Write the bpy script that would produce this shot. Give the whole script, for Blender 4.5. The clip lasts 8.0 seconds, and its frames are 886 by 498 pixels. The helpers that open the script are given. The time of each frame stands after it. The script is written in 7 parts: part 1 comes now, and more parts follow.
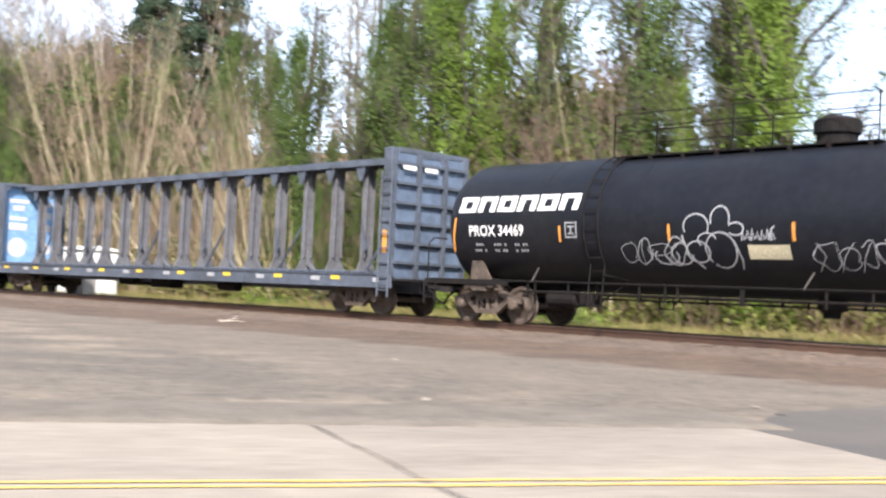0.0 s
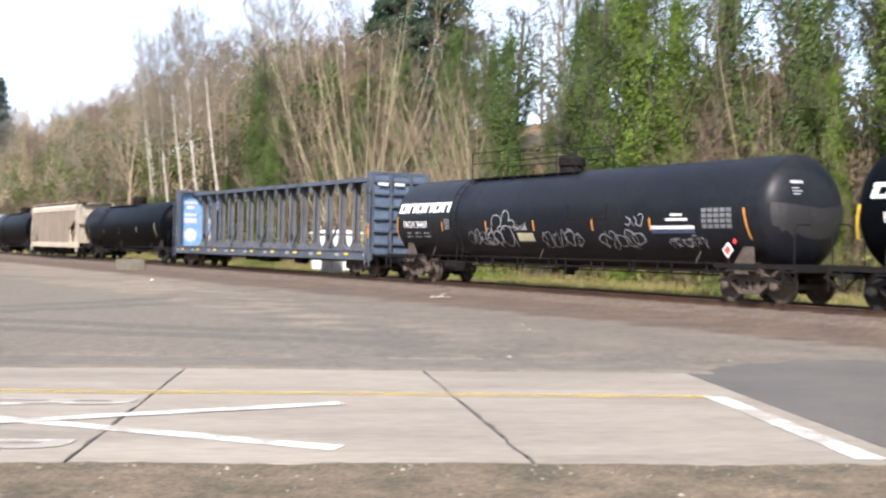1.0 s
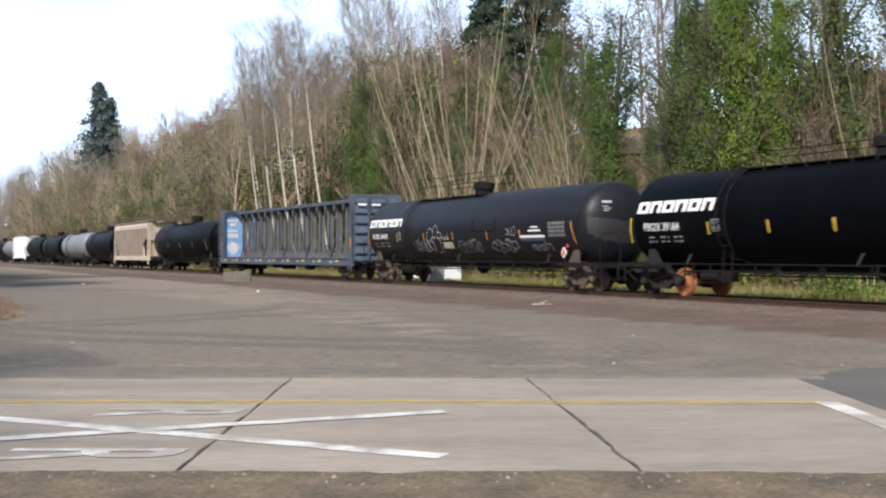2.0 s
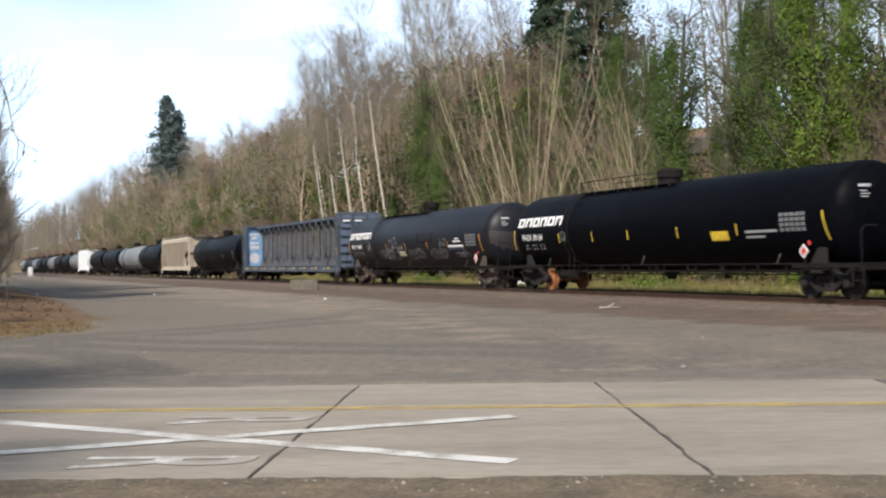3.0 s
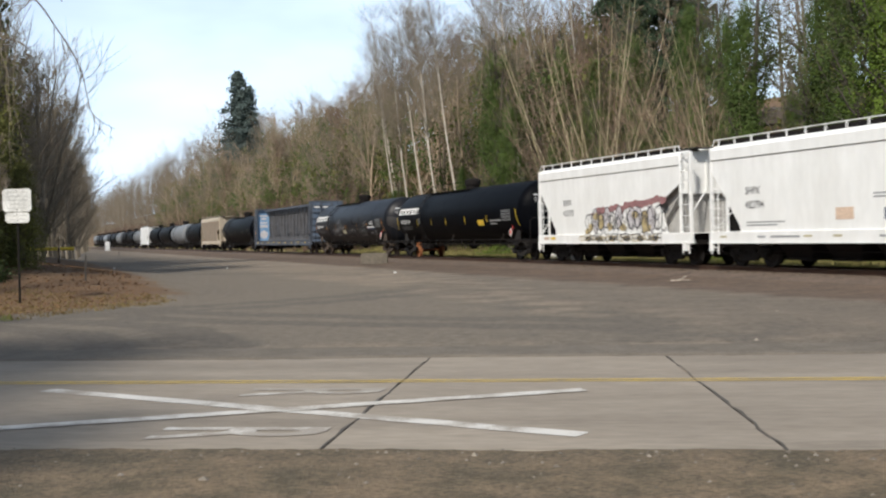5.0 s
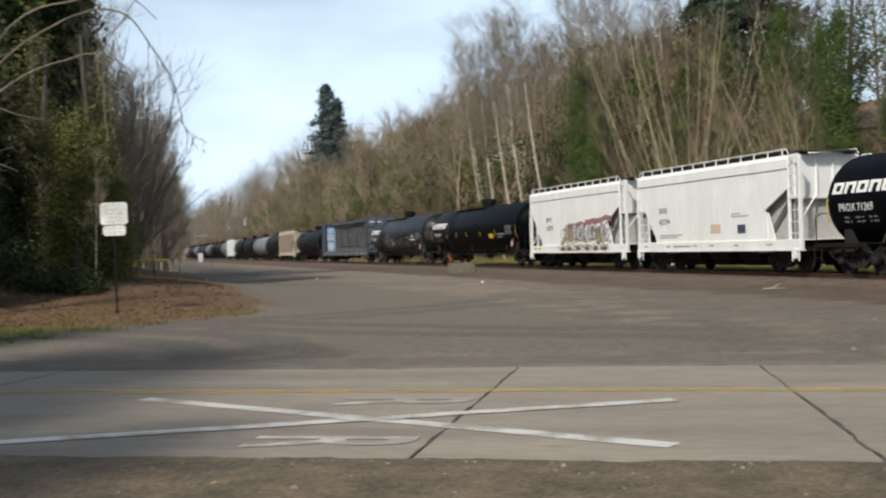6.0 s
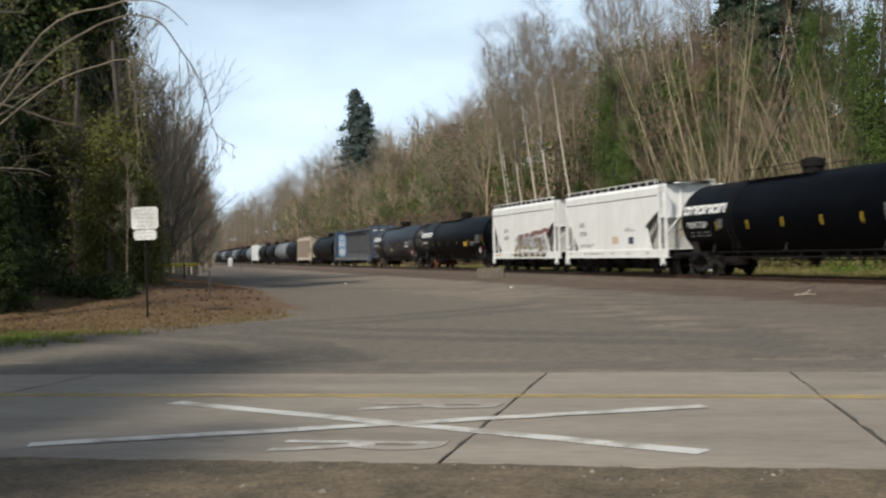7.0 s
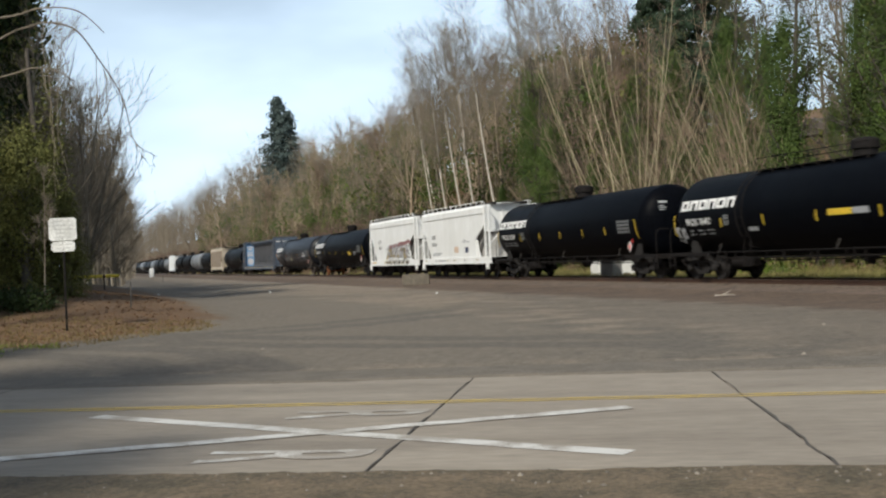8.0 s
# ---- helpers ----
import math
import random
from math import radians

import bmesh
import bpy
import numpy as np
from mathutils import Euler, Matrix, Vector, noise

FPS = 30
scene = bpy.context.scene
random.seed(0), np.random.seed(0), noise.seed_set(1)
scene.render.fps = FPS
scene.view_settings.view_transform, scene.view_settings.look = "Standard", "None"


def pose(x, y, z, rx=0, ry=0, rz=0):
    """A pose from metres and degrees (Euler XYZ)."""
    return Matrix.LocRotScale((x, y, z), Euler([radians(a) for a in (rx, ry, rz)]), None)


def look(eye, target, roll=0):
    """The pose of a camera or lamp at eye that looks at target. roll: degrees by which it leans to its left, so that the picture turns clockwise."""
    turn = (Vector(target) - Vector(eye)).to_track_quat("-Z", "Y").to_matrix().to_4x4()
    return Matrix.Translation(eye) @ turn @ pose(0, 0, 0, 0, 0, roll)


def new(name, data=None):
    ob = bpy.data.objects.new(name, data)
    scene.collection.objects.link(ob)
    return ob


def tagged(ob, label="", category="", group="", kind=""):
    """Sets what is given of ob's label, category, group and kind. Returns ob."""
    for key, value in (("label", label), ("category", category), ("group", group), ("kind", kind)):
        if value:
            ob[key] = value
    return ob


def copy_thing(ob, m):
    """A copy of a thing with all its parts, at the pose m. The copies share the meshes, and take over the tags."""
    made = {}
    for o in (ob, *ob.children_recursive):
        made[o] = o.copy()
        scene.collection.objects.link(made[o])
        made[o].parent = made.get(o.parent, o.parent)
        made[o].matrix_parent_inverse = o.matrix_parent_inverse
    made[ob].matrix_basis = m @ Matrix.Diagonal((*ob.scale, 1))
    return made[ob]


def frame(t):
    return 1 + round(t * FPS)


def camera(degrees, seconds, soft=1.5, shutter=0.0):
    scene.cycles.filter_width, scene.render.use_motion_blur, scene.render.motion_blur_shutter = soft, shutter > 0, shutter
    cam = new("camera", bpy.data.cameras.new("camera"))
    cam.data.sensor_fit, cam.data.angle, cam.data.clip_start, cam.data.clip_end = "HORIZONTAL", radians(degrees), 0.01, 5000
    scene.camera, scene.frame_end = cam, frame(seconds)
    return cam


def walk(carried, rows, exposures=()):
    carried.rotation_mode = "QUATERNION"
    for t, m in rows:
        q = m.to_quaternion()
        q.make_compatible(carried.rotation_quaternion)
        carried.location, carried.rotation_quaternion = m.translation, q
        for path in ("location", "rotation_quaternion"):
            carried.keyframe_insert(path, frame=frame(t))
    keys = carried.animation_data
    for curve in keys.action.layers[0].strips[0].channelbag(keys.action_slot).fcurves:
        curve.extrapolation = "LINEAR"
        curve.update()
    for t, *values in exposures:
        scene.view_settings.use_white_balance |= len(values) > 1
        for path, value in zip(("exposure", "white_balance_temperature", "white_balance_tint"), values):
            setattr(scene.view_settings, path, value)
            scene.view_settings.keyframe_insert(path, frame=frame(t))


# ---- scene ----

# ------------------------------------------------------------------ camera
EYE_Z = 1.717
cam = camera(42.56, 8.0, soft=2.2, shutter=0.35)
walk(cam, [
    (0.0, pose(-0.60, 7.35, 1.02, 92.30, -2.55, -17.10)),
    (0.2, pose(-1.40, 7.45, 0.98, 92.98, -3.2, -15.02)),
    (0.4, pose(-1.30, 6.3, 1.08, 92.53, -2.80, -12.06)),
    (0.6, pose(-1.02, 4.79, 1.26, 91.23, -2.39, -9.49)),
    (0.8, pose(-0.78, 2.91, 1.42, 90.95, -2.59, -7.99)),
    (1.0, pose(0, 0, EYE_Z, 89.95, -1.05, -4.60)),
    (1.2, pose(0, 0, EYE_Z, 89.66, -1.05, -3.70)),
    (1.5, pose(0, 0, EYE_Z, 90.28, -0.72, -1.82)),
    (2.8, pose(0, 0, EYE_Z, 90.35, 0.85, 2.80)),
    (3.0, pose(0, 0, EYE_Z, 90.59, 1.06, 3.77)),
    (3.5, pose(0, 0, EYE_Z, 90.54, 1.68, 5.53)),
    (4.0, pose(0, 0, EYE_Z, 89.69, 2.01, 5.69)),
    (4.2, pose(0, 0, EYE_Z, 89.75, 1.98, 5.41)),
    (5.3, pose(0, 0, EYE_Z, 89.22, 1.15, 7.74)),
    (5.5, pose(0, 0, EYE_Z, 89.63, 1.25, 7.88)),
    (6.0, pose(0, 0, EYE_Z, 89.91, 1.73, 11.67)),
    (6.5, pose(0, 0, EYE_Z, 89.76, 1.67, 14.25)),
    (7.0, pose(0, 0, EYE_Z, 90.20, 1.59, 13.11)),
    (7.5, pose(0, 0, EYE_Z, 90.50, 1.76, 10.26)),
    (8.0, pose(0, 0, EYE_Z, 90.39, 2.50, 9.33)),
], exposures=[(0.0, 1.0, 6400, 15), (0.5, 0.84, 6450, 15), (1.0, 0.78, 6300, 15), (1.7, 0.30, 6280, 14), (3.0, 0.0, 6500, 11), (4.0, -0.15, 6550, 11), (5.5, -0.35, 6600, 9), (6.5, -0.5, 6650, 8), (8.0, -0.42, 6600, 7)])

# ------------------------------------------------------------------ world and sun
SUN_TO = Vector((-0.26, -0.70, 0.66)).normalized()
world = bpy.data.worlds.new("sky")
scene.world = world
world.use_nodes = True
wn, wl = world.node_tree.nodes, world.node_tree.links
wn.clear()
w_out, w_bg = wn.new("ShaderNodeOutputWorld"), wn.new("ShaderNodeBackground")
w_sky = wn.new("ShaderNodeTexSky")
w_sky.sky_type, w_sky.sun_disc = "NISHITA", False
w_sky.sun_elevation = math.asin(SUN_TO.z)
w_sky.sun_rotation = math.atan2(SUN_TO.x, SUN_TO.y)
w_sky.air_density, w_sky.dust_density, w_sky.ozone_density = 1.0, 2.5, 1.0
# a thin high haze over the blue
w_co, w_map, w_noise = wn.new("ShaderNodeTexCoord"), wn.new("ShaderNodeMapping"), wn.new("ShaderNodeTexNoise")
w_map.inputs["Scale"].default_value = (1.0, 1.0, 3.0)
w_noise.inputs["Scale"].default_value, w_noise.inputs["Detail"].default_value = 2.2, 5.0
w_ramp, w_mix = wn.new("ShaderNodeMapRange"), wn.new("ShaderNodeMix")
w_ramp.inputs["From Min"].default_value, w_ramp.inputs["From Max"].default_value = 0.35, 0.7
w_ramp.inputs["To Min"].default_value, w_ramp.inputs["To Max"].default_value = 0.45, 1.1
w_sep, w_low, w_mul = wn.new("ShaderNodeSeparateXYZ"), wn.new("ShaderNodeMapRange"), wn.new("ShaderNodeMath")
w_low.inputs["From Min"].default_value, w_low.inputs["From Max"].default_value = 0.0, 0.55
w_low.inputs["To Min"].default_value, w_low.inputs["To Max"].default_value = 0.95, 0.18
w_mul.operation, w_mul.use_clamp = "MULTIPLY", True
w_mix.data_type = "RGBA"
w_mix.inputs["B"].default_value = (14.8, 18.3, 22.6, 1)
wl.new(w_co.outputs["Generated"], w_map.inputs["Vector"])
wl.new(w_map.outputs["Vector"], w_noise.inputs["Vector"])
wl.new(w_noise.outputs["Fac"], w_ramp.inputs["Value"])
wl.new(w_co.outputs["Generated"], w_sep.inputs["Vector"])
wl.new(w_sep.outputs["Z"], w_low.inputs["Value"])
wl.new(w_low.outputs["Result"], w_mul.inputs[0])
wl.new(w_ramp.outputs["Result"], w_mul.inputs[1])
wl.new(w_mul.outputs[0], w_mix.inputs["Factor"])
wl.new(w_sky.outputs["Color"], w_mix.inputs["A"])
wl.new(w_mix.outputs["Result"], w_bg.inputs["Color"])
w_bg.inputs["Strength"].default_value = 0.1
wl.new(w_bg.outputs["Background"], w_out.inputs["Surface"])
sun = new("sun", bpy.data.lights.new("sun", "SUN"))
sun.data.energy, sun.data.angle, sun.data.color = 5.0, radians(4.0), (1.0, 0.95, 0.87)
sun.matrix_world = look((0, 0, 60), Vector((0, 0, 60)) - SUN_TO)

# ------------------------------------------------------------------ plan
# The track is straight. s runs along it, the way the train goes; p runs across it, away from the lot.
TURN = 117.4
UX, UY = math.cos(radians(TURN)), math.sin(radians(TURN))
NX, NY = UY, -UX
RAIL_Z, TRACK_P, SPEED = 0.385, 24.6, 13.35


def at(s, p, z=0.0):
    return Vector((s * UX + p * NX, s * UY + p * NY, z))


def sight(az, p, z=0.0):
    """The place at p across the track that lies az degrees to the left of straight ahead."""
    return at(p * math.tan(radians(az + 180 - TURN)), p, z)


def smooth(v, a, b):
    t = np.clip((v - a) / (b - a), 0, 1)
    return t * t * (3 - 2 * t)


def ground_z(x, y):
    x, y = np.asarray(x, float), np.asarray(y, float)
    s, p = x * UX + y * UY, x * NX + y * NY
    z = -0.04 + 0.04 * smooth(y, 16.4, 18.5)
    z = z + 0.08 * smooth(p, 19.8, 22.0) - 0.08 * smooth(p, 27.5, 30)
    h = np.where(p < 62, 14.5 * smooth(p, 26, 78) / smooth(62, 26, 78), 14.5 + 0.12 * (np.clip(p, 62, 130) - 62))
    h = h * (0.62 + 0.48 * smooth(s, 50, 160))
    z = z + np.where(p > 31, h * smooth(p, 31, 44), 0)
    z = z + 0.12 * np.sin(x * 0.31 + 1) * np.sin(y * 0.27) * smooth(p, 33, 40)
    bank = smooth(-p, 2, 30) * smooth(s, 22, 40)
    rise = smooth(8.0 - p, 0, 11) * smooth(s, 33, 47) * (1 - smooth(s, 95, 130))
    return z + 1.6 * bank + 1.15 * rise * (1 - bank)


# ------------------------------------------------------------------ materials
def mat(name, col, rough=0.8, metal=0.0, col2=None, big=0.6, spread=0.5, fine=18.0, var=0.25, bump=0.0, bump_scale=60.0,
        island=0.0, obj=0.0, leaf=0.0, spec=0.5, stretch=(1, 1, 1), coat=0.0):
    m = bpy.data.materials.new(name)
    m.use_nodes = True
    nodes, links = m.node_tree.nodes, m.node_tree.links
    nodes.clear()
    out, bsdf = nodes.new("ShaderNodeOutputMaterial"), nodes.new("ShaderNodeBsdfPrincipled")
    co, mp = nodes.new("ShaderNodeTexCoord"), nodes.new("ShaderNodeMapping")
    mp.inputs["Scale"].default_value = stretch
    links.new(co.outputs["Object"], mp.inputs["Vector"])
    n1, n2 = nodes.new("ShaderNodeTexNoise"), nodes.new("ShaderNodeTexNoise")
    n1.inputs["Scale"].default_value, n1.inputs["Detail"].default_value, n1.inputs["Roughness"].default_value = big, 6, 0.65
    n2.inputs["Scale"].default_value, n2.inputs["Detail"].default_value = fine, 4
    links.new(mp.outputs["Vector"], n1.inputs["Vector"])
    links.new(mp.outputs["Vector"], n2.inputs["Vector"])
    r1 = nodes.new("ShaderNodeMapRange")
    r1.inputs["From Min"].default_value, r1.inputs["From Max"].default_value = 0.5 - spread * 0.35, 0.5 + spread * 0.35
    links.new(n1.outputs["Fac"], r1.inputs["Value"])
    mix = nodes.new("ShaderNodeMix")
    mix.data_type = "RGBA"
    mix.inputs["A"].default_value = (*col, 1)
    mix.inputs["B"].default_value = (*(col2 or [c * 0.75 for c in col]), 1)
    links.new(r1.outputs["Result"], mix.inputs["Factor"])
    r2 = nodes.new("ShaderNodeMapRange")
    r2.inputs["From Min"].default_value, r2.inputs["From Max"].default_value = 0.25, 0.75
    r2.inputs["To Min"].default_value, r2.inputs["To Max"].default_value = 1 - var, 1 + var
    links.new(n2.outputs["Fac"], r2.inputs["Value"])
    value = r2.outputs["Result"]
    for amount, socket in ((island, ("ShaderNodeNewGeometry", "Random Per Island")), (obj, ("ShaderNodeObjectInfo", "Random"))):
        if amount:
            src = nodes.new(socket[0])
            rr, mu = nodes.new("ShaderNodeMapRange"), nodes.new("ShaderNodeMath")
            rr.inputs["To Min"].default_value, rr.inputs["To Max"].default_value = 1 - amount, 1 + amount
            links.new(src.outputs[socket[1]], rr.inputs["Value"])
            mu.operation = "MULTIPLY"
            links.new(value, mu.inputs[0])
            links.new(rr.outputs["Result"], mu.inputs[1])
            value = mu.outputs[0]
    vm = nodes.new("ShaderNodeVectorMath")
    vm.operation = "SCALE"
    links.new(mix.outputs["Result"], vm.inputs[0])
    links.new(value, vm.inputs["Scale"])
    links.new(vm.outputs["Vector"], bsdf.inputs["Base Color"])
    bsdf.inputs["Roughness"].default_value, bsdf.inputs["Metallic"].default_value = rough, metal
    bsdf.inputs["Specular IOR Level"].default_value = spec
    bsdf.inputs["Coat Weight"].default_value = coat
    if bump:
        bn, n3 = nodes.new("ShaderNodeBump"), nodes.new("ShaderNodeTexNoise")
        n3.inputs["Scale"].default_value, n3.inputs["Detail"].default_value = bump_scale, 5
        links.new(mp.outputs["Vector"], n3.inputs["Vector"])
        links.new(n3.outputs["Fac"], bn.inputs["Height"])
        bn.inputs["Strength"].default_value, bn.inputs["Distance"].default_value = bump, 0.02
        links.new(bn.outputs["Normal"], bsdf.inputs["Normal"])
    if leaf:
        tr, ms = nodes.new("ShaderNodeBsdfTranslucent"), nodes.new("ShaderNodeMixShader")
        links.new(vm.outputs["Vector"], tr.inputs["Color"])
        ms.inputs["Fac"].default_value = leaf
        links.new(bsdf.outputs["BSDF"], ms.inputs[1])
        links.new(tr.outputs["BSDF"], ms.inputs[2])
        links.new(ms.outputs["Shader"], out.inputs["Surface"])
    else:
        links.new(bsdf.outputs["BSDF"], out.inputs["Surface"])
    return m


def worn_paint(name, paint, below, wear=0.50):
    """Road paint rubbed through to the concrete in patches and streaks."""
    m = bpy.data.materials.new(name)
    m.use_nodes = True
    nodes, links = m.node_tree.nodes, m.node_tree.links
    bsdf, co = nodes["Principled BSDF"], nodes.new("ShaderNodeTexCoord")
    total = None
    for scale, weight in ((0.9, 0.55), (4.0, 0.3), (30.0, 0.25)):
        n, k = nodes.new("ShaderNodeTexNoise"), nodes.new("ShaderNodeMath")
        n.inputs["Scale"].default_value, n.inputs["Detail"].default_value = scale, 4
        links.new(co.outputs["Object"], n.inputs["Vector"])
        k.operation = "MULTIPLY_ADD"
        k.inputs[1].default_value = weight
        links.new(n.outputs["Fac"], k.inputs[0])
        if total:
            links.new(total, k.inputs[2])
        else:
            k.inputs[2].default_value = 0.0
        total = k.outputs[0]
    r, mix = nodes.new("ShaderNodeMapRange"), nodes.new("ShaderNodeMix")
    r.inputs["From Min"].default_value, r.inputs["From Max"].default_value = wear, wear + 0.11
    r.inputs["To Min"].default_value, r.inputs["To Max"].default_value = 0.0, 1.0
    links.new(total, r.inputs["Value"])
    mix.data_type = "RGBA"
    mix.inputs["A"].default_value, mix.inputs["B"].default_value = (*paint, 1), (*below, 1)
    links.new(r.outputs["Result"], mix.inputs["Factor"])
    links.new(mix.outputs["Result"], bsdf.inputs["Base Color"])
    bsdf.inputs["Roughness"].default_value = 0.8
    return m


M_CONC = mat("concrete_road", (0.315, 0.27, 0.216), 0.9, col2=(0.21, 0.178, 0.142), big=0.5, fine=7, var=0.16, stretch=(0.45, 1.8, 1), bump=0.25, bump_scale=45, obj=0.05)
M_ASPH = mat("asphalt", (0.076, 0.070, 0.064), 0.9, col2=(0.120, 0.104, 0.088), big=0.35, spread=0.5, fine=30, var=0.25, bump=0.4, bump_scale=70)
M_GRAVEL = mat("gravel_verge", (0.190, 0.138, 0.086), 0.95, col2=(0.088, 0.070, 0.042), big=1.7, spread=0.42, fine=25, var=0.5, bump=1.0, bump_scale=40)
M_STONE = mat("pebble", (0.22, 0.19, 0.155), 0.9, col2=(0.12, 0.103, 0.082), big=3, island=0.45)
M_BALLAST = mat("ballast_bed", (0.145, 0.104, 0.079), 0.95, col2=(0.088, 0.066, 0.051), big=1.2, fine=14, var=0.55, bump=1.0, bump_scale=18)
M_PAINT_W = worn_paint("road_paint_white", (0.60, 0.58, 0.54), (0.32, 0.285, 0.242))
M_PAINT_R = worn_paint("letter_paint_white", (0.60, 0.58, 0.54), (0.32, 0.285, 0.242), 0.475)
M_PAINT_Y = mat("road_paint_yellow", (0.66, 0.46, 0.09), 0.75, col2=(0.48, 0.35, 0.12), big=2.0, fine=30, var=0.2)
M_TAR = mat("joint_tar", (0.085, 0.072, 0.06), 0.8)
M_TIE = mat("tie_timber", (0.10, 0.075, 0.055), 0.9, col2=(0.16, 0.13, 0.10), big=2, stretch=(1, 6, 1))
M_RAIL = mat("rail_steel", (0.13, 0.075, 0.05), 0.55, 0.6, col2=(0.08, 0.05, 0.04))
M_RAILTOP = mat("rail_head", (0.45, 0.43, 0.41), 0.3, 1.0)
M_TANK = mat("tank_black_paint", (0.0085, 0.0100, 0.0145), 0.42, col2=(0.014, 0.0145, 0.017), big=0.5, fine=5, var=0.25, bump=0.04, bump_scale=6, spec=0.18)
M_TANKB = mat("tank_clean_black", (0.0020, 0.0025, 0.0040), 0.42, col2=(0.0035, 0.004, 0.0052), big=0.5, fine=5, var=0.25, bump=0.03, bump_scale=6, spec=0.026)
M_TANKG = mat("tank_grey_paint", (0.20, 0.21, 0.22), 0.5, col2=(0.12, 0.125, 0.13), big=0.6, fine=6, var=0.15)
# darker cast and wheel steel for all cars but the dusty ones
M_CASTD = mat("dark_cast_steel", (0.013, 0.011, 0.010), 0.9, col2=(0.008, 0.007, 0.0065), big=3.5, fine=20, var=0.3)
M_WHEELD = mat("dark_wheel_steel", (0.016, 0.013, 0.012), 0.8, 0.1, col2=(0.013, 0.011, 0.010), big=3)
M_HEAD = mat("head_shield_paint", (0.032, 0.030, 0.030), 0.55, col2=(0.020, 0.019, 0.020), big=1.2)
M_IRON = mat("dark_iron", (0.010, 0.0095, 0.010), 0.85, col2=(0.016, 0.013, 0.0115), big=2.5, fine=12, var=0.3, spec=0.15)
M_CAST = mat("dusty_cast_steel", (0.115, 0.085, 0.064), 0.85, col2=(0.03, 0.025, 0.021), big=3.5, fine=20, var=0.3)
M_WHEEL = mat("wheel_steel", (0.12, 0.09, 0.07), 0.65, 0.25, col2=(0.06, 0.047, 0.038), big=3)
M_RUST = mat("fresh_rust_wheel", (0.42, 0.17, 0.062), 0.75, 0.1, col2=(0.27, 0.10, 0.045), big=4)
M_WHITE = mat("hopper_white_paint", (0.84, 0.85, 0.84), 0.5, col2=(0.745, 0.75, 0.73), big=0.7, fine=4, var=0.05, stretch=(1, 1, 0.35))
# grey that puts the shade of the end slopes into the paint
M_HSHADE = mat("hopper_slope_shade", (0.50, 0.49, 0.47), 0.6, col2=(0.38, 0.37, 0.355), big=1.5)
M_TAN = mat("hopper_tan_paint", (0.27, 0.215, 0.16), 0.65, col2=(0.20, 0.16, 0.12), big=0.8)
M_TANTRIM = mat("hopper_cream_trim", (0.52, 0.45, 0.35), 0.6, col2=(0.40, 0.34, 0.26), big=0.9)
M_BLUE = mat("beam_car_blue", (0.085, 0.103, 0.135), 0.65, col2=(0.05, 0.058, 0.072), big=0.9, fine=8, var=0.2)
M_SLATE = mat("bulkhead_slate_blue", (0.12, 0.165, 0.235), 0.6, col2=(0.075, 0.10, 0.145), big=1.2, fine=6, var=0.2)
M_BLUEL = mat("bulkhead_blue", (0.22, 0.40, 0.64), 0.55, col2=(0.15, 0.28, 0.46), big=1.2, fine=6, var=0.2)
M_POST = mat("beam_post_grey", (0.135, 0.138, 0.152), 0.7, col2=(0.09, 0.088, 0.092), big=1.5, fine=8, var=0.2)
M_DUST = mat("dusty_gravel", (0.172, 0.146, 0.116), 0.95, col2=(0.112, 0.096, 0.075), big=1.6, fine=25, var=0.35, bump=0.6, bump_scale=40)
M_LOGO = mat("lettering_white", (0.82, 0.82, 0.80), 0.6, col2=(0.70, 0.70, 0.68), big=3, var=0.06)
M_FADED = mat("lettering_faded", (0.17, 0.175, 0.18), 0.7, big=5)
M_DULL = mat("lettering_grey", (0.36, 0.37, 0.38), 0.7, big=5)
M_DARKT = mat("lettering_dark", (0.075, 0.075, 0.082), 0.7)
M_ORANGE = mat("reflector_orange", (0.72, 0.30, 0.04), 0.5, col2=(0.55, 0.24, 0.05), big=3)
M_YELLOW = mat("reflector_yellow", (0.78, 0.55, 0.04), 0.5, col2=(0.62, 0.42, 0.05), big=3)
M_SPRAY = mat("spray_silver", (0.40, 0.41, 0.42), 0.6, col2=(0.34, 0.35, 0.36), big=4)
M_CREAM = mat("notice_cream", (0.55, 0.50, 0.34), 0.6)
M_RED = mat("placard_red", (0.62, 0.06, 0.05), 0.5)
M_PINK = mat("spray_maroon", (0.33, 0.17, 0.17), 0.7, big=4)
M_OCHRE = mat("spray_ochre", (0.52, 0.42, 0.22), 0.7, big=4)
M_SKYB = mat("spray_pale", (0.62, 0.60, 0.62), 0.7, big=4)
M_NAVY = mat("notice_navy", (0.055, 0.07, 0.13), 0.6)
M_PEACH = mat("notice_peach", (0.66, 0.50, 0.38), 0.6)
M_BARK = mat("bark_tan", (0.40, 0.325, 0.21), 0.95, col2=(0.26, 0.205, 0.13), big=1.5, fine=8, var=0.25, island=0.3, obj=0.12)
M_SHOOT = mat("bark_pale_shoot", (0.56, 0.48, 0.33), 0.95, col2=(0.33, 0.285, 0.15), big=1.5, fine=8, var=0.25, obj=0.15)
M_TWIG = mat("twig_brown", (0.42, 0.325, 0.23), 0.95, col2=(0.27, 0.205, 0.142), big=1.2, fine=8, var=0.2, island=0.35, obj=0.1)
M_SPRIG = mat("alder_twig", (0.31, 0.225, 0.16), 0.95, col2=(0.20, 0.14, 0.098), big=1.2, fine=8, var=0.2, island=0.35, obj=0.1)
M_DRY = mat("dry_grass_blade", (0.25, 0.185, 0.085), 0.85, col2=(0.17, 0.13, 0.06), big=0.4, island=0.4, leaf=0.2, spec=0.15)
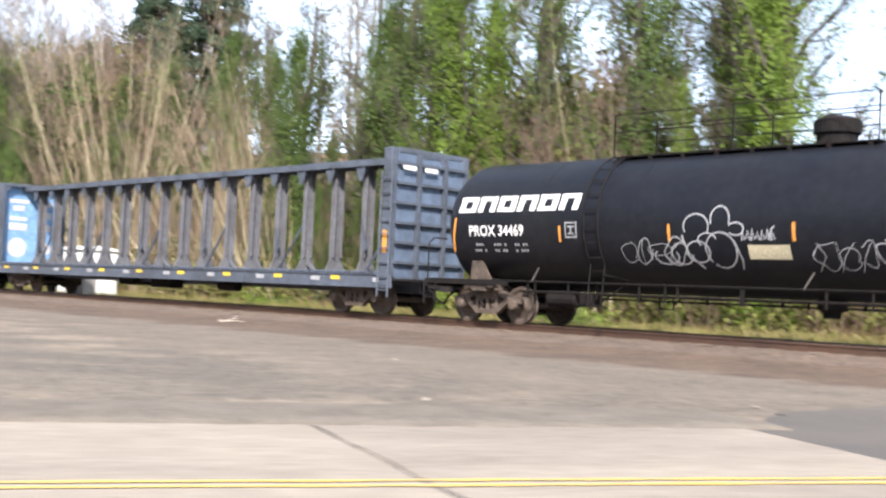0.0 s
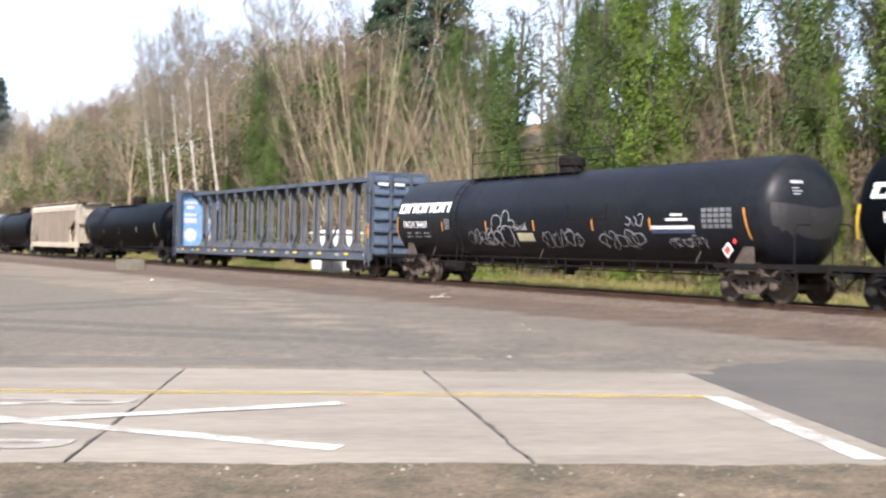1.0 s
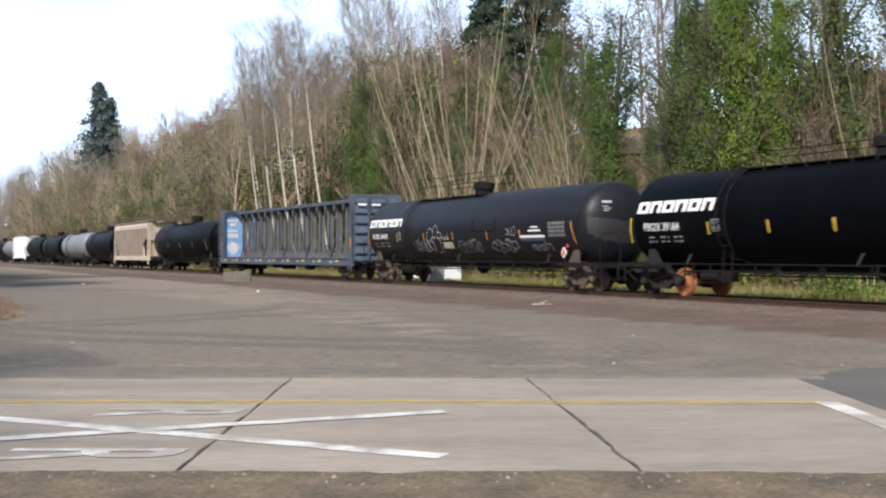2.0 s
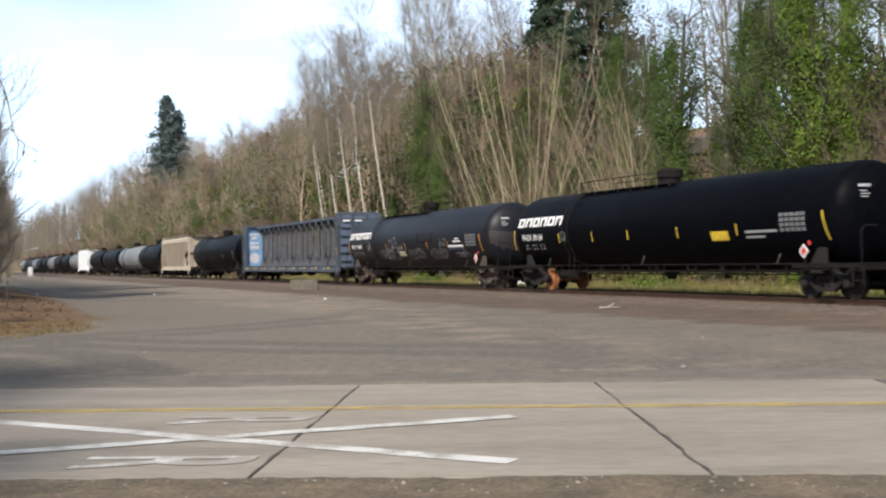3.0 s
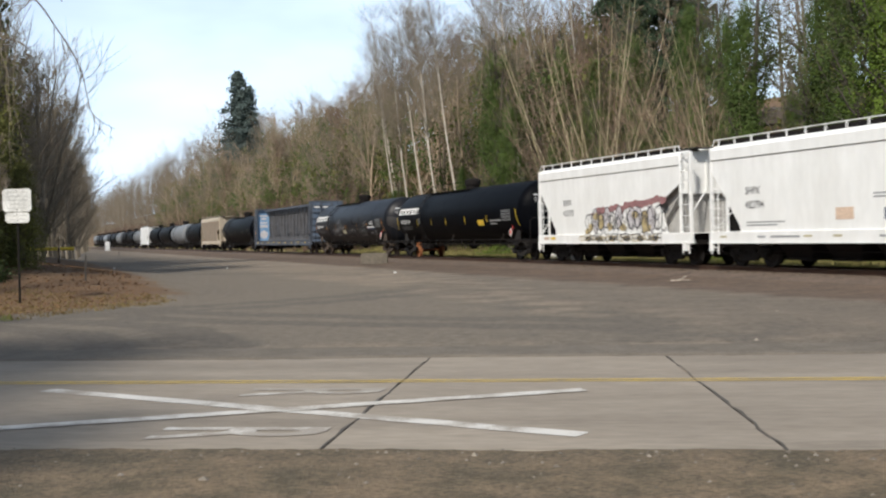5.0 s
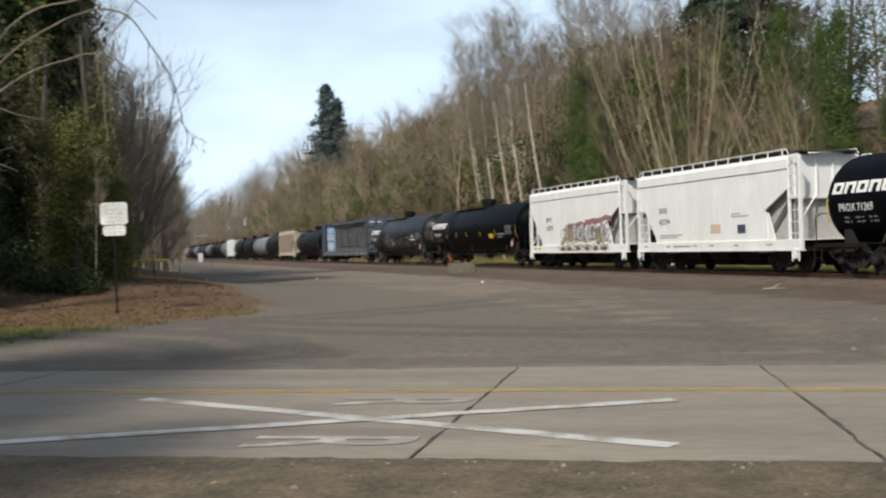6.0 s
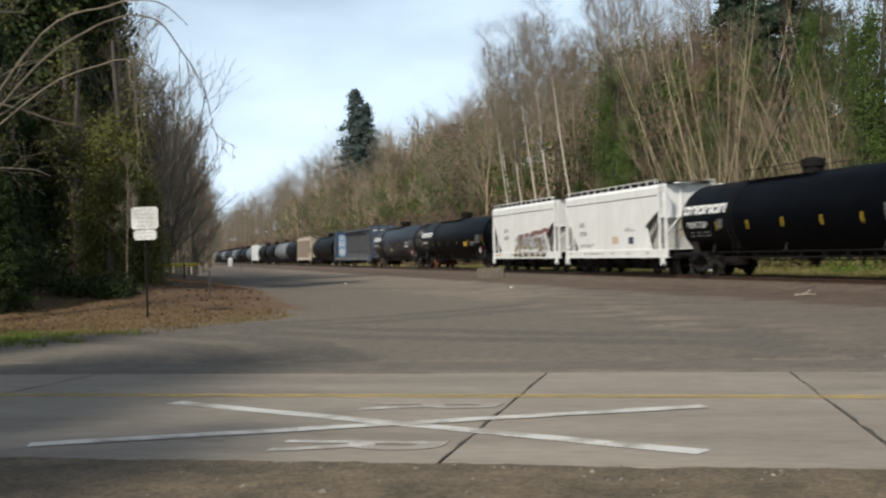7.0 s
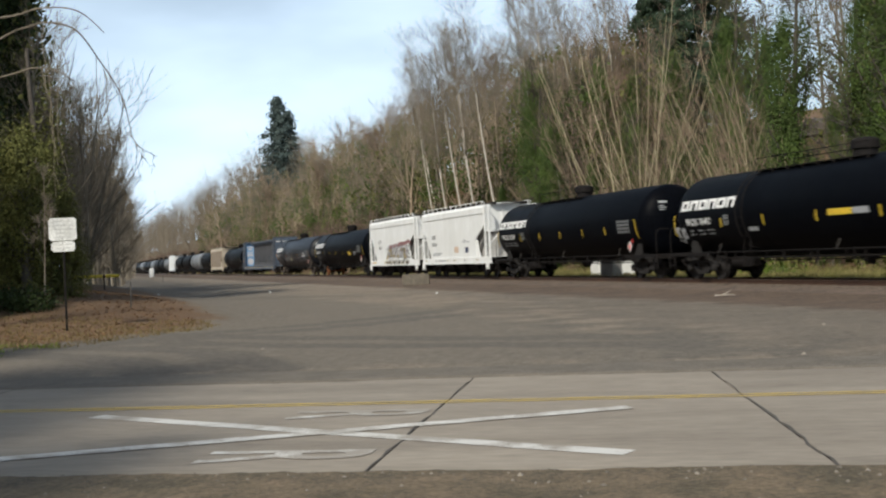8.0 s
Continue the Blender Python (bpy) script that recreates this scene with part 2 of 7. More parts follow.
M_BARKG = mat("bark_grey", (0.25, 0.21, 0.158), 0.95, col2=(0.16, 0.132, 0.096), big=1.5, fine=8, var=0.25, island=0.3, obj=0.15)
M_BARKR = mat("bark_russet", (0.20, 0.135, 0.095), 0.95, col2=(0.13, 0.088, 0.064), big=1.5, fine=8, var=0.25, island=0.3, obj=0.1)
M_BARKD = mat("bark_dark", (0.10, 0.085, 0.07), 0.95, col2=(0.07, 0.06, 0.05), big=1.5, fine=8, var=0.25, island=0.2)
M_BIRCH = mat("bark_birch", (0.60, 0.55, 0.48), 0.85, col2=(0.36, 0.31, 0.26), big=1.2, spread=0.7, fine=6, var=0.2, stretch=(1, 1, 3))
M_IVY = mat("ivy_leaf", (0.215, 0.30, 0.05), 0.5, col2=(0.085, 0.14, 0.026), big=0.45, spread=0.6, fine=1.5, var=0.3, island=0.14, leaf=0.4, spec=0.15)
M_IVYD = mat("ivy_leaf_dark", (0.125, 0.18, 0.045), 0.5, col2=(0.048, 0.078, 0.022), big=0.45, spread=0.6, fine=1.5, var=0.3, island=0.14, leaf=0.3, spec=0.15)
# needles lightened and greyed to carry the haze of the distance
M_NEEDLEH = mat("fir_needles_hazed", (0.115, 0.148, 0.138), 0.6, col2=(0.072, 0.10, 0.093), big=0.4, island=0.4, leaf=0.2, spec=0.15)
M_NEEDLE = mat("fir_needles", (0.056, 0.084, 0.046), 0.6, col2=(0.034, 0.056, 0.034), big=0.4, island=0.4, leaf=0.15, spec=0.15)
M_EVERG = mat("evergreen_leaf", (0.050, 0.072, 0.022), 0.55, col2=(0.026, 0.040, 0.014), big=0.5, spread=0.8, island=0.45, leaf=0.2, spec=0.15)
M_MOSS = mat("olive_leaf", (0.155, 0.155, 0.045), 0.7, col2=(0.10, 0.105, 0.035), big=0.4, island=0.45, leaf=0.2, spec=0.15)
M_LITTER = mat("dry_leaf", (0.21, 0.115, 0.058), 0.9, col2=(0.14, 0.08, 0.043), big=0.7, island=0.4, leaf=0.15, spec=0.15)
M_GRASS = mat("grass_blade", (0.19, 0.23, 0.050), 0.7, col2=(0.13, 0.155, 0.04), big=0.3, island=0.4, leaf=0.3, spec=0.15)
M_STRAW = mat("straw_blade", (0.36, 0.31, 0.14), 0.8, col2=(0.24, 0.215, 0.085), big=0.25, island=0.4, leaf=0.3, spec=0.15)
M_GALV = mat("galvanised_post", (0.11, 0.10, 0.09), 0.7, 0.3, big=4)
M_SIGN = mat("sign_white", (0.80, 0.80, 0.77), 0.5, col2=(0.58, 0.58, 0.55), big=3)
M_BARS = mat("sign_print", (0.64, 0.64, 0.61), 0.6)
M_BLOCK = mat("weathered_concrete_block", (0.175, 0.152, 0.12), 0.95, col2=(0.115, 0.10, 0.078), big=2.5, fine=12, var=0.2, bump=0.5, bump_scale=14)
M_SHED = mat("shelter_white", (0.82, 0.82, 0.81), 0.5, col2=(0.74, 0.74, 0.72), big=1.5, var=0.05)
M_CABG = mat("cabinet_grey", (0.34, 0.33, 0.31), 0.6, big=2)
M_SAFETY = mat("barrier_yellow", (0.80, 0.60, 0.03), 0.5, col2=(0.68, 0.50, 0.05), big=3)
M_ROOF = mat("roof_brown", (0.15, 0.125, 0.105), 0.9, col2=(0.11, 0.095, 0.082), big=2)
M_GLASS = mat("window_dark", (0.03, 0.035, 0.04), 0.08, spec=0.8)
M_DRIFT = mat("bleached_wood", (0.55, 0.50, 0.42), 0.9, big=4)


def ground_material():
    """Lot, verge, meadow and forest floor, told apart by the zone weights on the sheet and broken up by noise."""
    m = bpy.data.materials.new("ground_mixed")
    m.use_nodes = True
    nodes, links = m.node_tree.nodes, m.node_tree.links
    bsdf = nodes["Principled BSDF"]
    co = nodes.new("ShaderNodeTexCoord")

    def noise_at(scale, detail=5.0, rough=0.6):
        n = nodes.new("ShaderNodeTexNoise")
        n.inputs["Scale"].default_value, n.inputs["Detail"].default_value, n.inputs["Roughness"].default_value = scale, detail, rough
        links.new(co.outputs["Object"], n.inputs["Vector"])
        return n.outputs["Fac"]

    def ramp(v, a, b, lo=0.0, hi=1.0):
        r = nodes.new("ShaderNodeMapRange")
        for key, val in (("From Min", a), ("From Max", b), ("To Min", lo), ("To Max", hi)):
            r.inputs[key].default_value = val
        links.new(v, r.inputs["Value"])
        return r.outputs["Result"]

    def blend(f, a, b):
        x = nodes.new("ShaderNodeMix")
        x.data_type = "RGBA"
        for key, val in (("A", a), ("B", b)):
            if isinstance(val, tuple):
                x.inputs[key].default_value = (*val, 1)
            else:
                links.new(val, x.inputs[key])
        links.new(f, x.inputs["Factor"])
        return x.outputs["Result"]

    def edge(weight, n):
        a = nodes.new("ShaderNodeMath")
        a.operation = "ADD"
        links.new(weight, a.inputs[0])
        links.new(ramp(n, 0.2, 0.8, -0.35, 0.35), a.inputs[1])
        return ramp(a.outputs[0], 0.35, 0.65)

    big, mid, fine, grit = noise_at(0.12), noise_at(0.7), noise_at(5), noise_at(30, 3)
    zones = []
    for name in ("zone_a", "zone_b"):
        at_node, sep = nodes.new("ShaderNodeAttribute"), nodes.new("ShaderNodeSeparateColor")
        at_node.attribute_name = name
        links.new(at_node.outputs["Color"], sep.inputs["Color"])
        zones += [sep.outputs["Red"], sep.outputs["Green"], sep.outputs["Blue"]]
    grass, litter, dirt, straw, tyre_right, worn = zones
    lot = blend(ramp(big, 0.35, 0.65), (0.212, 0.173, 0.131), (0.262, 0.215, 0.164))
    lot = blend(ramp(mid, 0.40, 0.70, 0, 0.8), lot, (0.160, 0.134, 0.105))
    lot = blend(edge(worn, mid), lot, (0.172, 0.147, 0.117))
    lot = blend(ramp(edge(tyre_right, mid), 0, 1, 0, 0.42), lot, (0.085, 0.078, 0.070))
    col = blend(edge(dirt, mid), lot, blend(ramp(mid, 0.4, 0.7), (0.132, 0.094, 0.069), (0.088, 0.067, 0.052)))
    col = blend(edge(straw, mid), col, blend(ramp(fine, 0.35, 0.65), (0.20, 0.185, 0.065), (0.27, 0.225, 0.11)))
    col = blend(edge(litter, mid), col, blend(ramp(fine, 0.35, 0.65), (0.20, 0.122, 0.068), (0.12, 0.078, 0.048)))
    col = blend(edge(grass, fine), col, blend(ramp(mid, 0.35, 0.65), (0.075, 0.115, 0.028), (0.12, 0.14, 0.04)))
    s1, s2 = nodes.new("ShaderNodeVectorMath"), nodes.new("ShaderNodeVectorMath")
    for sc, src, n, lo, hi in ((s1, col, fine, 0.68, 1.32), (s2, s1.outputs["Vector"], grit, 0.55, 1.45)):
        sc.operation = "SCALE"
        links.new(src, sc.inputs[0])
        links.new(ramp(n, 0.25, 0.75, lo, hi), sc.inputs["Scale"])
    links.new(s2.outputs["Vector"], bsdf.inputs["Base Color"])
    bsdf.inputs["Roughness"].default_value = 0.95
    bsdf.inputs["Specular IOR Level"].default_value = 0.25
    bn = nodes.new("ShaderNodeBump")
    bn.inputs["Strength"].default_value, bn.inputs["Distance"].default_value = 0.6, 0.04
    links.new(grit, bn.inputs["Height"])
    links.new(bn.outputs["Normal"], bsdf.inputs["Normal"])
    return m


# ------------------------------------------------------------------ mesh helpers
def part(name, bm, material, parent=None, label="", smooth_shade=False):
    """One mesh object out of a bmesh, under its thing or part."""
    me = bpy.data.meshes.new(name)
    bm.normal_update()
    bm.to_mesh(me)
    bm.free()
    me.materials.append(material)
    if smooth_shade:
        me.polygons.foreach_set("use_smooth", [True] * len(me.polygons))
    ob = new(name, me)
    ob.parent = parent
    return tagged(ob, label)


def shared(name, me, parent, m):
    ob = new(name, me)
    ob.parent = parent
    ob.matrix_basis = m
    return ob


def np_part(name, verts, faces, material, parent=None, label="", smooth_shade=True):
    me = bpy.data.meshes.new(name)
    me.from_pydata(np.asarray(verts).tolist(), [], np.asarray(faces).tolist())
    me.materials.append(material)
    if smooth_shade:
        me.polygons.foreach_set("use_smooth", [True] * len(me.polygons))
    ob = new(name, me)
    ob.parent = parent
    return tagged(ob, label)


def thing(name, label, category, m=None, group=""):
    ob = new(name)
    ob.empty_display_size = 0.3
    ob.matrix_basis = m or Matrix()
    return tagged(ob, label, category, group)


def box(bm, x0, x1, y0, y1, z0, z1, bevel=0.0):
    made = bmesh.ops.create_cube(bm, size=1)["verts"]
    bmesh.ops.scale(bm, vec=(abs(x1 - x0), abs(y1 - y0), abs(z1 - z0)), verts=made)
    bmesh.ops.translate(bm, vec=((x0 + x1) / 2, (y0 + y1) / 2, (z0 + z1) / 2), verts=made)
    if bevel:
        edges = list({e for v in made for e in v.link_edges})
        bmesh.ops.bevel(bm, geom=edges, offset=bevel, segments=1, affect="EDGES")
    return bm


def rod(bm, pts, r, sides=6, r1=None):
    """A round bar along a line of points."""
    pts = [Vector(p) for p in pts]
    rings = []
    for i, p in enumerate(pts):
        d = (pts[min(i + 1, len(pts) - 1)] - pts[max(i - 1, 0)]).normalized()
        a = d.orthogonal().normalized()
        b = d.cross(a)
        if rings and len(pts) > 2:
            a = (keep - d * keep.dot(d)).normalized()
            b = d.cross(a)
        keep = a
        rad = r if r1 is None else r + (r1 - r) * i / (len(pts) - 1)
        rings.append([bm.verts.new(p + (a * math.cos(t) + b * math.sin(t)) * rad) for t in np.linspace(0, 2 * math.pi, sides, endpoint=False)])
    for a, b in zip(rings, rings[1:]):
        for k in range(sides):
            bm.faces.new((a[k], a[(k + 1) % sides], b[(k + 1) % sides], b[k]))
    bm.faces.new(rings[0][::-1])
    bm.faces.new(rings[-1])
    return bm


def lathe(bm, profile, sides, axis="x", off=(0, 0, 0)):
    """Turns (along, radius) pairs about an axis; closed at ends of radius 0."""
    rings = []
    off = Vector(off)
    for a, r in profile:
        ring = []
        for k in range(1 if r < 1e-6 else sides):
            t = 2 * math.pi * k / sides
            c, s = r * math.cos(t), r * math.sin(t)
            ring.append(bm.verts.new(off + Vector({"x": (a, c, s), "y": (s, a, c), "z": (c, s, a)}[axis])))
        rings.append(ring)
    for a, b in zip(rings, rings[1:]):
        for k in range(sides):
            q = [a[k % len(a)], a[(k + 1) % len(a)], b[(k + 1) % len(b)], b[k % len(b)]]
            q = list(dict.fromkeys(q))
            if len(q) > 2:
                bm.faces.new(q)
    return bm


def prism(bm, outline, lo, hi, axis="y"):
    """A flat outline of (u, v) pairs pushed from lo to hi along an axis."""
    def spot(u, v, w):
        return {"y": (u, w, v), "x": (w, u, v), "z": (u, v, w)}[axis]
    a = [bm.verts.new(spot(u, v, lo)) for u, v in outline]
    b = [bm.verts.new(spot(u, v, hi)) for u, v in outline]
    f1, f2 = bm.faces.new(a), bm.faces.new(b[::-1])
    for i in range(len(a)):
        j = (i + 1) % len(a)
        bm.faces.new((a[j], a[i], b[i], b[j]))
    bmesh.ops.recalc_face_normals(bm, faces=bm.faces)
    return bm


def lettering(text, height, widen=1.0, bold=0.0):
    """Flat letters in the built-in font: x along the line, y up, from the origin."""
    cu = bpy.data.curves.new("letters", "FONT")
    cu.body, cu.size, cu.resolution_u = text, height / 0.72, 3
    cu.offset = bold
    ob = new("letters", cu)
    bm = bmesh.new()
    me = ob.evaluated_get(bpy.context.evaluated_depsgraph_get()).to_mesh()
    bm.from_mesh(me)
    bpy.data.objects.remove(ob)
    for v in bm.verts:
        v.co.x *= widen
    return bm


def quad2(bm, x0, x1, z0, z1, lean=0.0):
    """A flat oblong in the side's own plane, x towards the front, z up."""
    vs = [bm.verts.new(c) for c in ((x0, z0, 0), (x1, z0, 0), (x1 + lean, z1, 0), (x0 + lean, z1, 0))]
    bm.faces.new(vs)
    return bm


def ribbon(bm, pts, w):
    """A flat stroke along (x, z) points."""
    pts = [Vector((p[0], p[1])) for p in pts]
    rows = []
    for i, p in enumerate(pts):
        d = (pts[min(i + 1, len(pts) - 1)] - pts[max(i - 1, 0)])
        if d.length < 1e-6:
            continue
        d.normalize()
        q = Vector((-d.y, d.x)) * w / 2
        rows.append((bm.verts.new((p.x + q.x, p.y + q.y, 0)), bm.verts.new((p.x - q.x, p.y - q.y, 0))))
    for a, b in zip(rows, rows[1:]):
        bm.faces.new((a[0], a[1], b[1], b[0]))
    return bm


def on_side(bm, half=None, r=None, zc=None, off=0.008):
    """Lays flat marks (x, z, 0) on a flat side at y = half, or round a tank of radius r about height zc."""
    if r:
        zs = [v.co.y for v in bm.verts]
        for z in np.arange(min(zs) + 0.09, max(zs), 0.09):
            bmesh.ops.bisect_plane(bm, geom=bm.verts[:] + bm.edges[:] + bm.faces[:], plane_co=(0, z, 0), plane_no=(0, 1, 0))
    for v in bm.verts:
        x, z = v.co.x, v.co.y
        y = half if r is None else math.sqrt(max(r * r - (z - zc) ** 2, 0.01))
        v.co = (x, y + off, z)
    bm.normal_update()
    for f in bm.faces:
        if f.normal.y < 0:
            f.normal_flip()
    return bm


def words(text, height, x, z, widen=1.0):
    """Letters that start at x and run towards the rear of the car."""
    bm = lettering(text, height, widen, bold=height * 0.02)
    for v in bm.verts:
        v.co = (x - v.co.x, z + v.co.y, 0)
    return bm

# ------------------------------------------------------------------ ground
def spaced(*stretches):
    out = []
    for a, b, step in stretches:
        out += list(np.arange(a, b, step))
    return np.array(out + [stretches[-1][1]])


def build_ground():
    ss = spaced((-3000, -400, 400), (-400, -60, 40), (-60, -10, 3), (-10, 75, 0.7), (75, 160, 2), (160, 500, 12), (500, 3000, 250))
    ps = spaced((-3000, -300, 300), (-300, -50, 25), (-50, -22, 2), (-22, 34, 0.7), (34, 80, 2.0), (80, 150, 8), (150, 3000, 300))
    S, P = np.meshgrid(ss, ps, indexing="ij")
    X, Y = S * UX + P * NX, S * UY + P * NY
    Z = ground_z(X, Y)
    a, b = S.shape
    idx = np.arange(a * b).reshape(a, b)
    faces = np.stack([idx[:-1, :-1], idx[1:, :-1], idx[1:, 1:], idx[:-1, 1:]], -1).reshape(-1, 4)[:, ::-1]
    ob = np_part("ground", np.stack([X, Y, Z], -1).reshape(-1, 3), faces, ground_material())
    x, y, s, p = X.ravel(), Y.ravel(), S.ravel(), P.ravel()
    verge = smooth(-x + 0.25 * (y - 20), 12.6, 18.0) * smooth(y, 19.5, 22.5) * (1 - smooth(p, 2, 7))
    litter = verge * smooth(y, 23.0, 27.0) * (1 - smooth(y, 70, 90)) + smooth(p, 33, 36)
    grass = 0.85 * verge * (1 - smooth(y, 23, 27)) * smooth(-x, 12.0, 16.0) + 0.5 * smooth(-p, 25, 40)
    dirt = smooth(p, 16.0, 20.0) * (1 - smooth(p, 28, 29.5)) + 0.5 * (1 - smooth(y, 8.8, 9.2)) * (p > -60)
    straw = smooth(p, 27.5, 29.0) * (1 - smooth(p, 33.5, 37)) + verge * 0.35
    ring = np.zeros_like(x)
    for cx, cy, r in ((-16, 14, 9.0), (-16, 14, 10.8), (-21, 40, 15.5), (-21, 40, 17.3), (6, 52, 30), (6, 52, 31.8)):
        d = np.abs(np.hypot(x - cx, y - cy) - r)
        ring = np.maximum(ring, (1 - smooth(d, 0.2, 0.9)) * smooth(y, 16, 18) * (1 - smooth(p, 12, 17)))
    # besides the tyre rings, the lot gets darker towards the right
    ring = np.maximum(ring, 0.75 * smooth(x + 0.25 * (y - 20), -7, 5) * smooth(y, 16, 17.5) * (1 - smooth(p, 20, 22)))
    worn = smooth(y, 16.5, 18.5) * (1 - smooth(p, 9, 15)) * 0.75
    zero = np.zeros_like(x)
    for name, cols in (("zone_a", (grass, litter, dirt)), ("zone_b", (straw, ring, worn))):
        layer = ob.data.color_attributes.new(name, "FLOAT_COLOR", "POINT")
        layer.data.foreach_set("color", np.stack([np.clip(c, 0, 1) for c in cols] + [zero + 1], -1).ravel().astype(np.float32))
    return tagged(ob, "grey-brown gravel lot with grass verge and wooded slope", "ground", kind="structure")


build_ground()


# ------------------------------------------------------------------ road
def wavy_strip(name, xs, y_edge, wobble, y_far, z, material, label, seed):
    """A sheet of loose gravel whose one edge lies unevenly over the slab."""
    rng = np.random.default_rng(seed)
    n = len(xs)
    w = np.convolve(rng.normal(0, 1, n + 8), np.ones(5) / 5, "valid")[:n] * wobble + np.convolve(rng.normal(0, 1, n + 40), np.ones(37) / 37, "valid")[:n] * wobble * 3
    rows = []
    for f, dz in ((0, -0.03), (0.02, 0.0), (0.25, 0.01), (1, 0.0)):
        rows.append(np.stack([xs, (y_edge + w) * (1 - f) + y_far * f, np.full(n, z + dz)], -1))
    V = np.concatenate(rows)
    F = [(r * n + i, r * n + i + 1, (r + 1) * n + i + 1, (r + 1) * n + i) for r in range(3) for i in range(n - 1)]
    if y_far < y_edge:
        F = [f[::-1] for f in F]
    return tagged(np_part(name, V, F, material), label, "gravel", kind="structure")


ROAD_Y = (9.0, 13.26, 15.85)


def build_road():
    road = tagged(new("road"), "pale concrete road with dark tarred joints", "road", kind="structure")
    joints = [(-90, -90), (-72, -72), (-58, -58), (-45, -45), (-33, -33), (-23, -23), (-15.5, -15.5), (-9.2, -9.2), (-2.19, -2.24), (1.50, 1.02), (4.80, 4.78)]
    g = 0.008

    def edge_x(j, y):
        f = (y - ROAD_Y[0]) / (ROAD_Y[2] - ROAD_Y[0])
        return j[0] + (j[1] - j[0]) * f

    for j0, j1 in zip(joints, joints[1:]):
        for y0, y1 in ((ROAD_Y[0], ROAD_Y[1] - 0.006), (ROAD_Y[1] + 0.006, ROAD_Y[2])):
            bm = bmesh.new()
            prism(bm, [(edge_x(j0, y0) + g, y0), (edge_x(j1, y0) - g, y0), (edge_x(j1, y1) - g, y1), (edge_x(j0, y1) + g, y1)], -0.2, 0.0, "z")
            bmesh.ops.bevel(bm, geom=[e for e in bm.edges if all(v.co.z > -0.01 for v in e.verts)], offset=0.006, segments=1, affect="EDGES")
            part("slab", bm, M_CONC, road)
    bm = bmesh.new()
    rng = random.Random(4)
    for j in joints[6:-1]:
        pts = [(edge_x(j, y) + rng.uniform(-0.025, 0.025), y) for y in np.linspace(ROAD_Y[0], ROAD_Y[2], 22)]
        ws = [rng.uniform(0.006, 0.020) * (1.0 if y < ROAD_Y[1] else 0.4) for x, y in pts]
        prism(bm, [(x - w, y) for (x, y), w in zip(pts, ws)] + [(x + w, y) for (x, y), w in zip(pts, ws)][::-1], -0.05, 0.004, "z")
    part("joint_seal", bm, M_TAR, road, "black tar in the road joints")
    return road


build_road()

bm = bmesh.new()
edge_pts = []
rng_edge = random.Random(6)
for (xa, ya), (xb, yb) in zip(((60, 26), (16, 20.6), (9.2, 18.7), (6.0, 17.2)), ((16, 20.6), (9.2, 18.7), (6.0, 17.2), (4.80, 15.89))):
    for i in range(12):
        f = i / 12
        edge_pts.append((xa + (xb - xa) * f + rng_edge.uniform(-0.06, 0.06), ya + (yb - ya) * f + rng_edge.uniform(-0.07, 0.07)))
prism(bm, [(4.82, 3.0), (60, -20)] + edge_pts + [(4.80, 15.83)], -0.2, -0.004, "z")
tagged(part("pavement_asphalt", bm, M_ASPH), "dark grey asphalt apron beside the concrete road", "asphalt", kind="structure")
wavy_strip("verge_near", np.arange(-60, 4.9, 0.05), 9.08, 0.05, 4.0, 0.012, M_GRAVEL, "brown gravel verge along the road edge", 3)
wavy_strip("verge_far", np.arange(-70, 5.2, 0.06), 15.80, 0.06, 17.4, 0.006, M_DUST, "thin dirt and gravel along the far slab edge", 5)


def pebbles(name, count, box4, z, size, seed, label):
    """Loose stones, uncountable."""
    rng = np.random.default_rng(seed)
    base = np.array([(0, 0, 0.7), (1, 0, 0), (0.2, 0.9, 0.05), (-0.9, 0.3, 0), (-0.3, -0.9, 0.05), (0.5, -0.6, 0.3)])
    tri = np.array([(0, 1, 2), (0, 2, 3), (0, 3, 4), (0, 4, 5), (0, 5, 1)])
    pos = np.stack([rng.uniform(box4[0], box4[1], count), rng.uniform(box4[2], box4[3], count)], -1)
    sc = rng.lognormal(0, 0.45, count) * size
    ang = rng.uniform(0, 6.28, count)
    c, s = np.cos(ang), np.sin(ang)
    v = base[None] * (1 + rng.uniform(-0.25, 0.25, (count, 6, 3))) * sc[:, None, None]
    V = np.stack([v[..., 0] * c[:, None] - v[..., 1] * s[:, None] + pos[:, :1], v[..., 0] * s[:, None] + v[..., 1] * c[:, None] + pos[:, 1:], v[..., 2] + z], -1)
    F = (tri[None] + 6 * np.arange(count)[:, None, None]).reshape(-1, 3)
    return tagged(np_part(name, V.reshape(-1, 3), F, M_STONE, smooth_shade=False), label, "stones", kind="stuff")


pebbles("loose_stones", 4200, (-16, 9, 5.5, 9.0), 0.012, 0.011, 7, "loose grey stones on the gravel verge")
pebbles("lot_stones", 1500, (-14, 10, 16.2, 30), -0.008, 0.013, 8, "scattered pale stones on the gravel lot")


def flat_mark(name, label, bm, z=0.006, material=None):
    for v in bm.verts:
        v.co.z = z
    bm.normal_update()
    for f in bm.faces:
        if f.normal.z < 0:
            f.normal_flip()
    return tagged(part(name, bm, material or M_PAINT_W), label, "road marking", kind="structure")


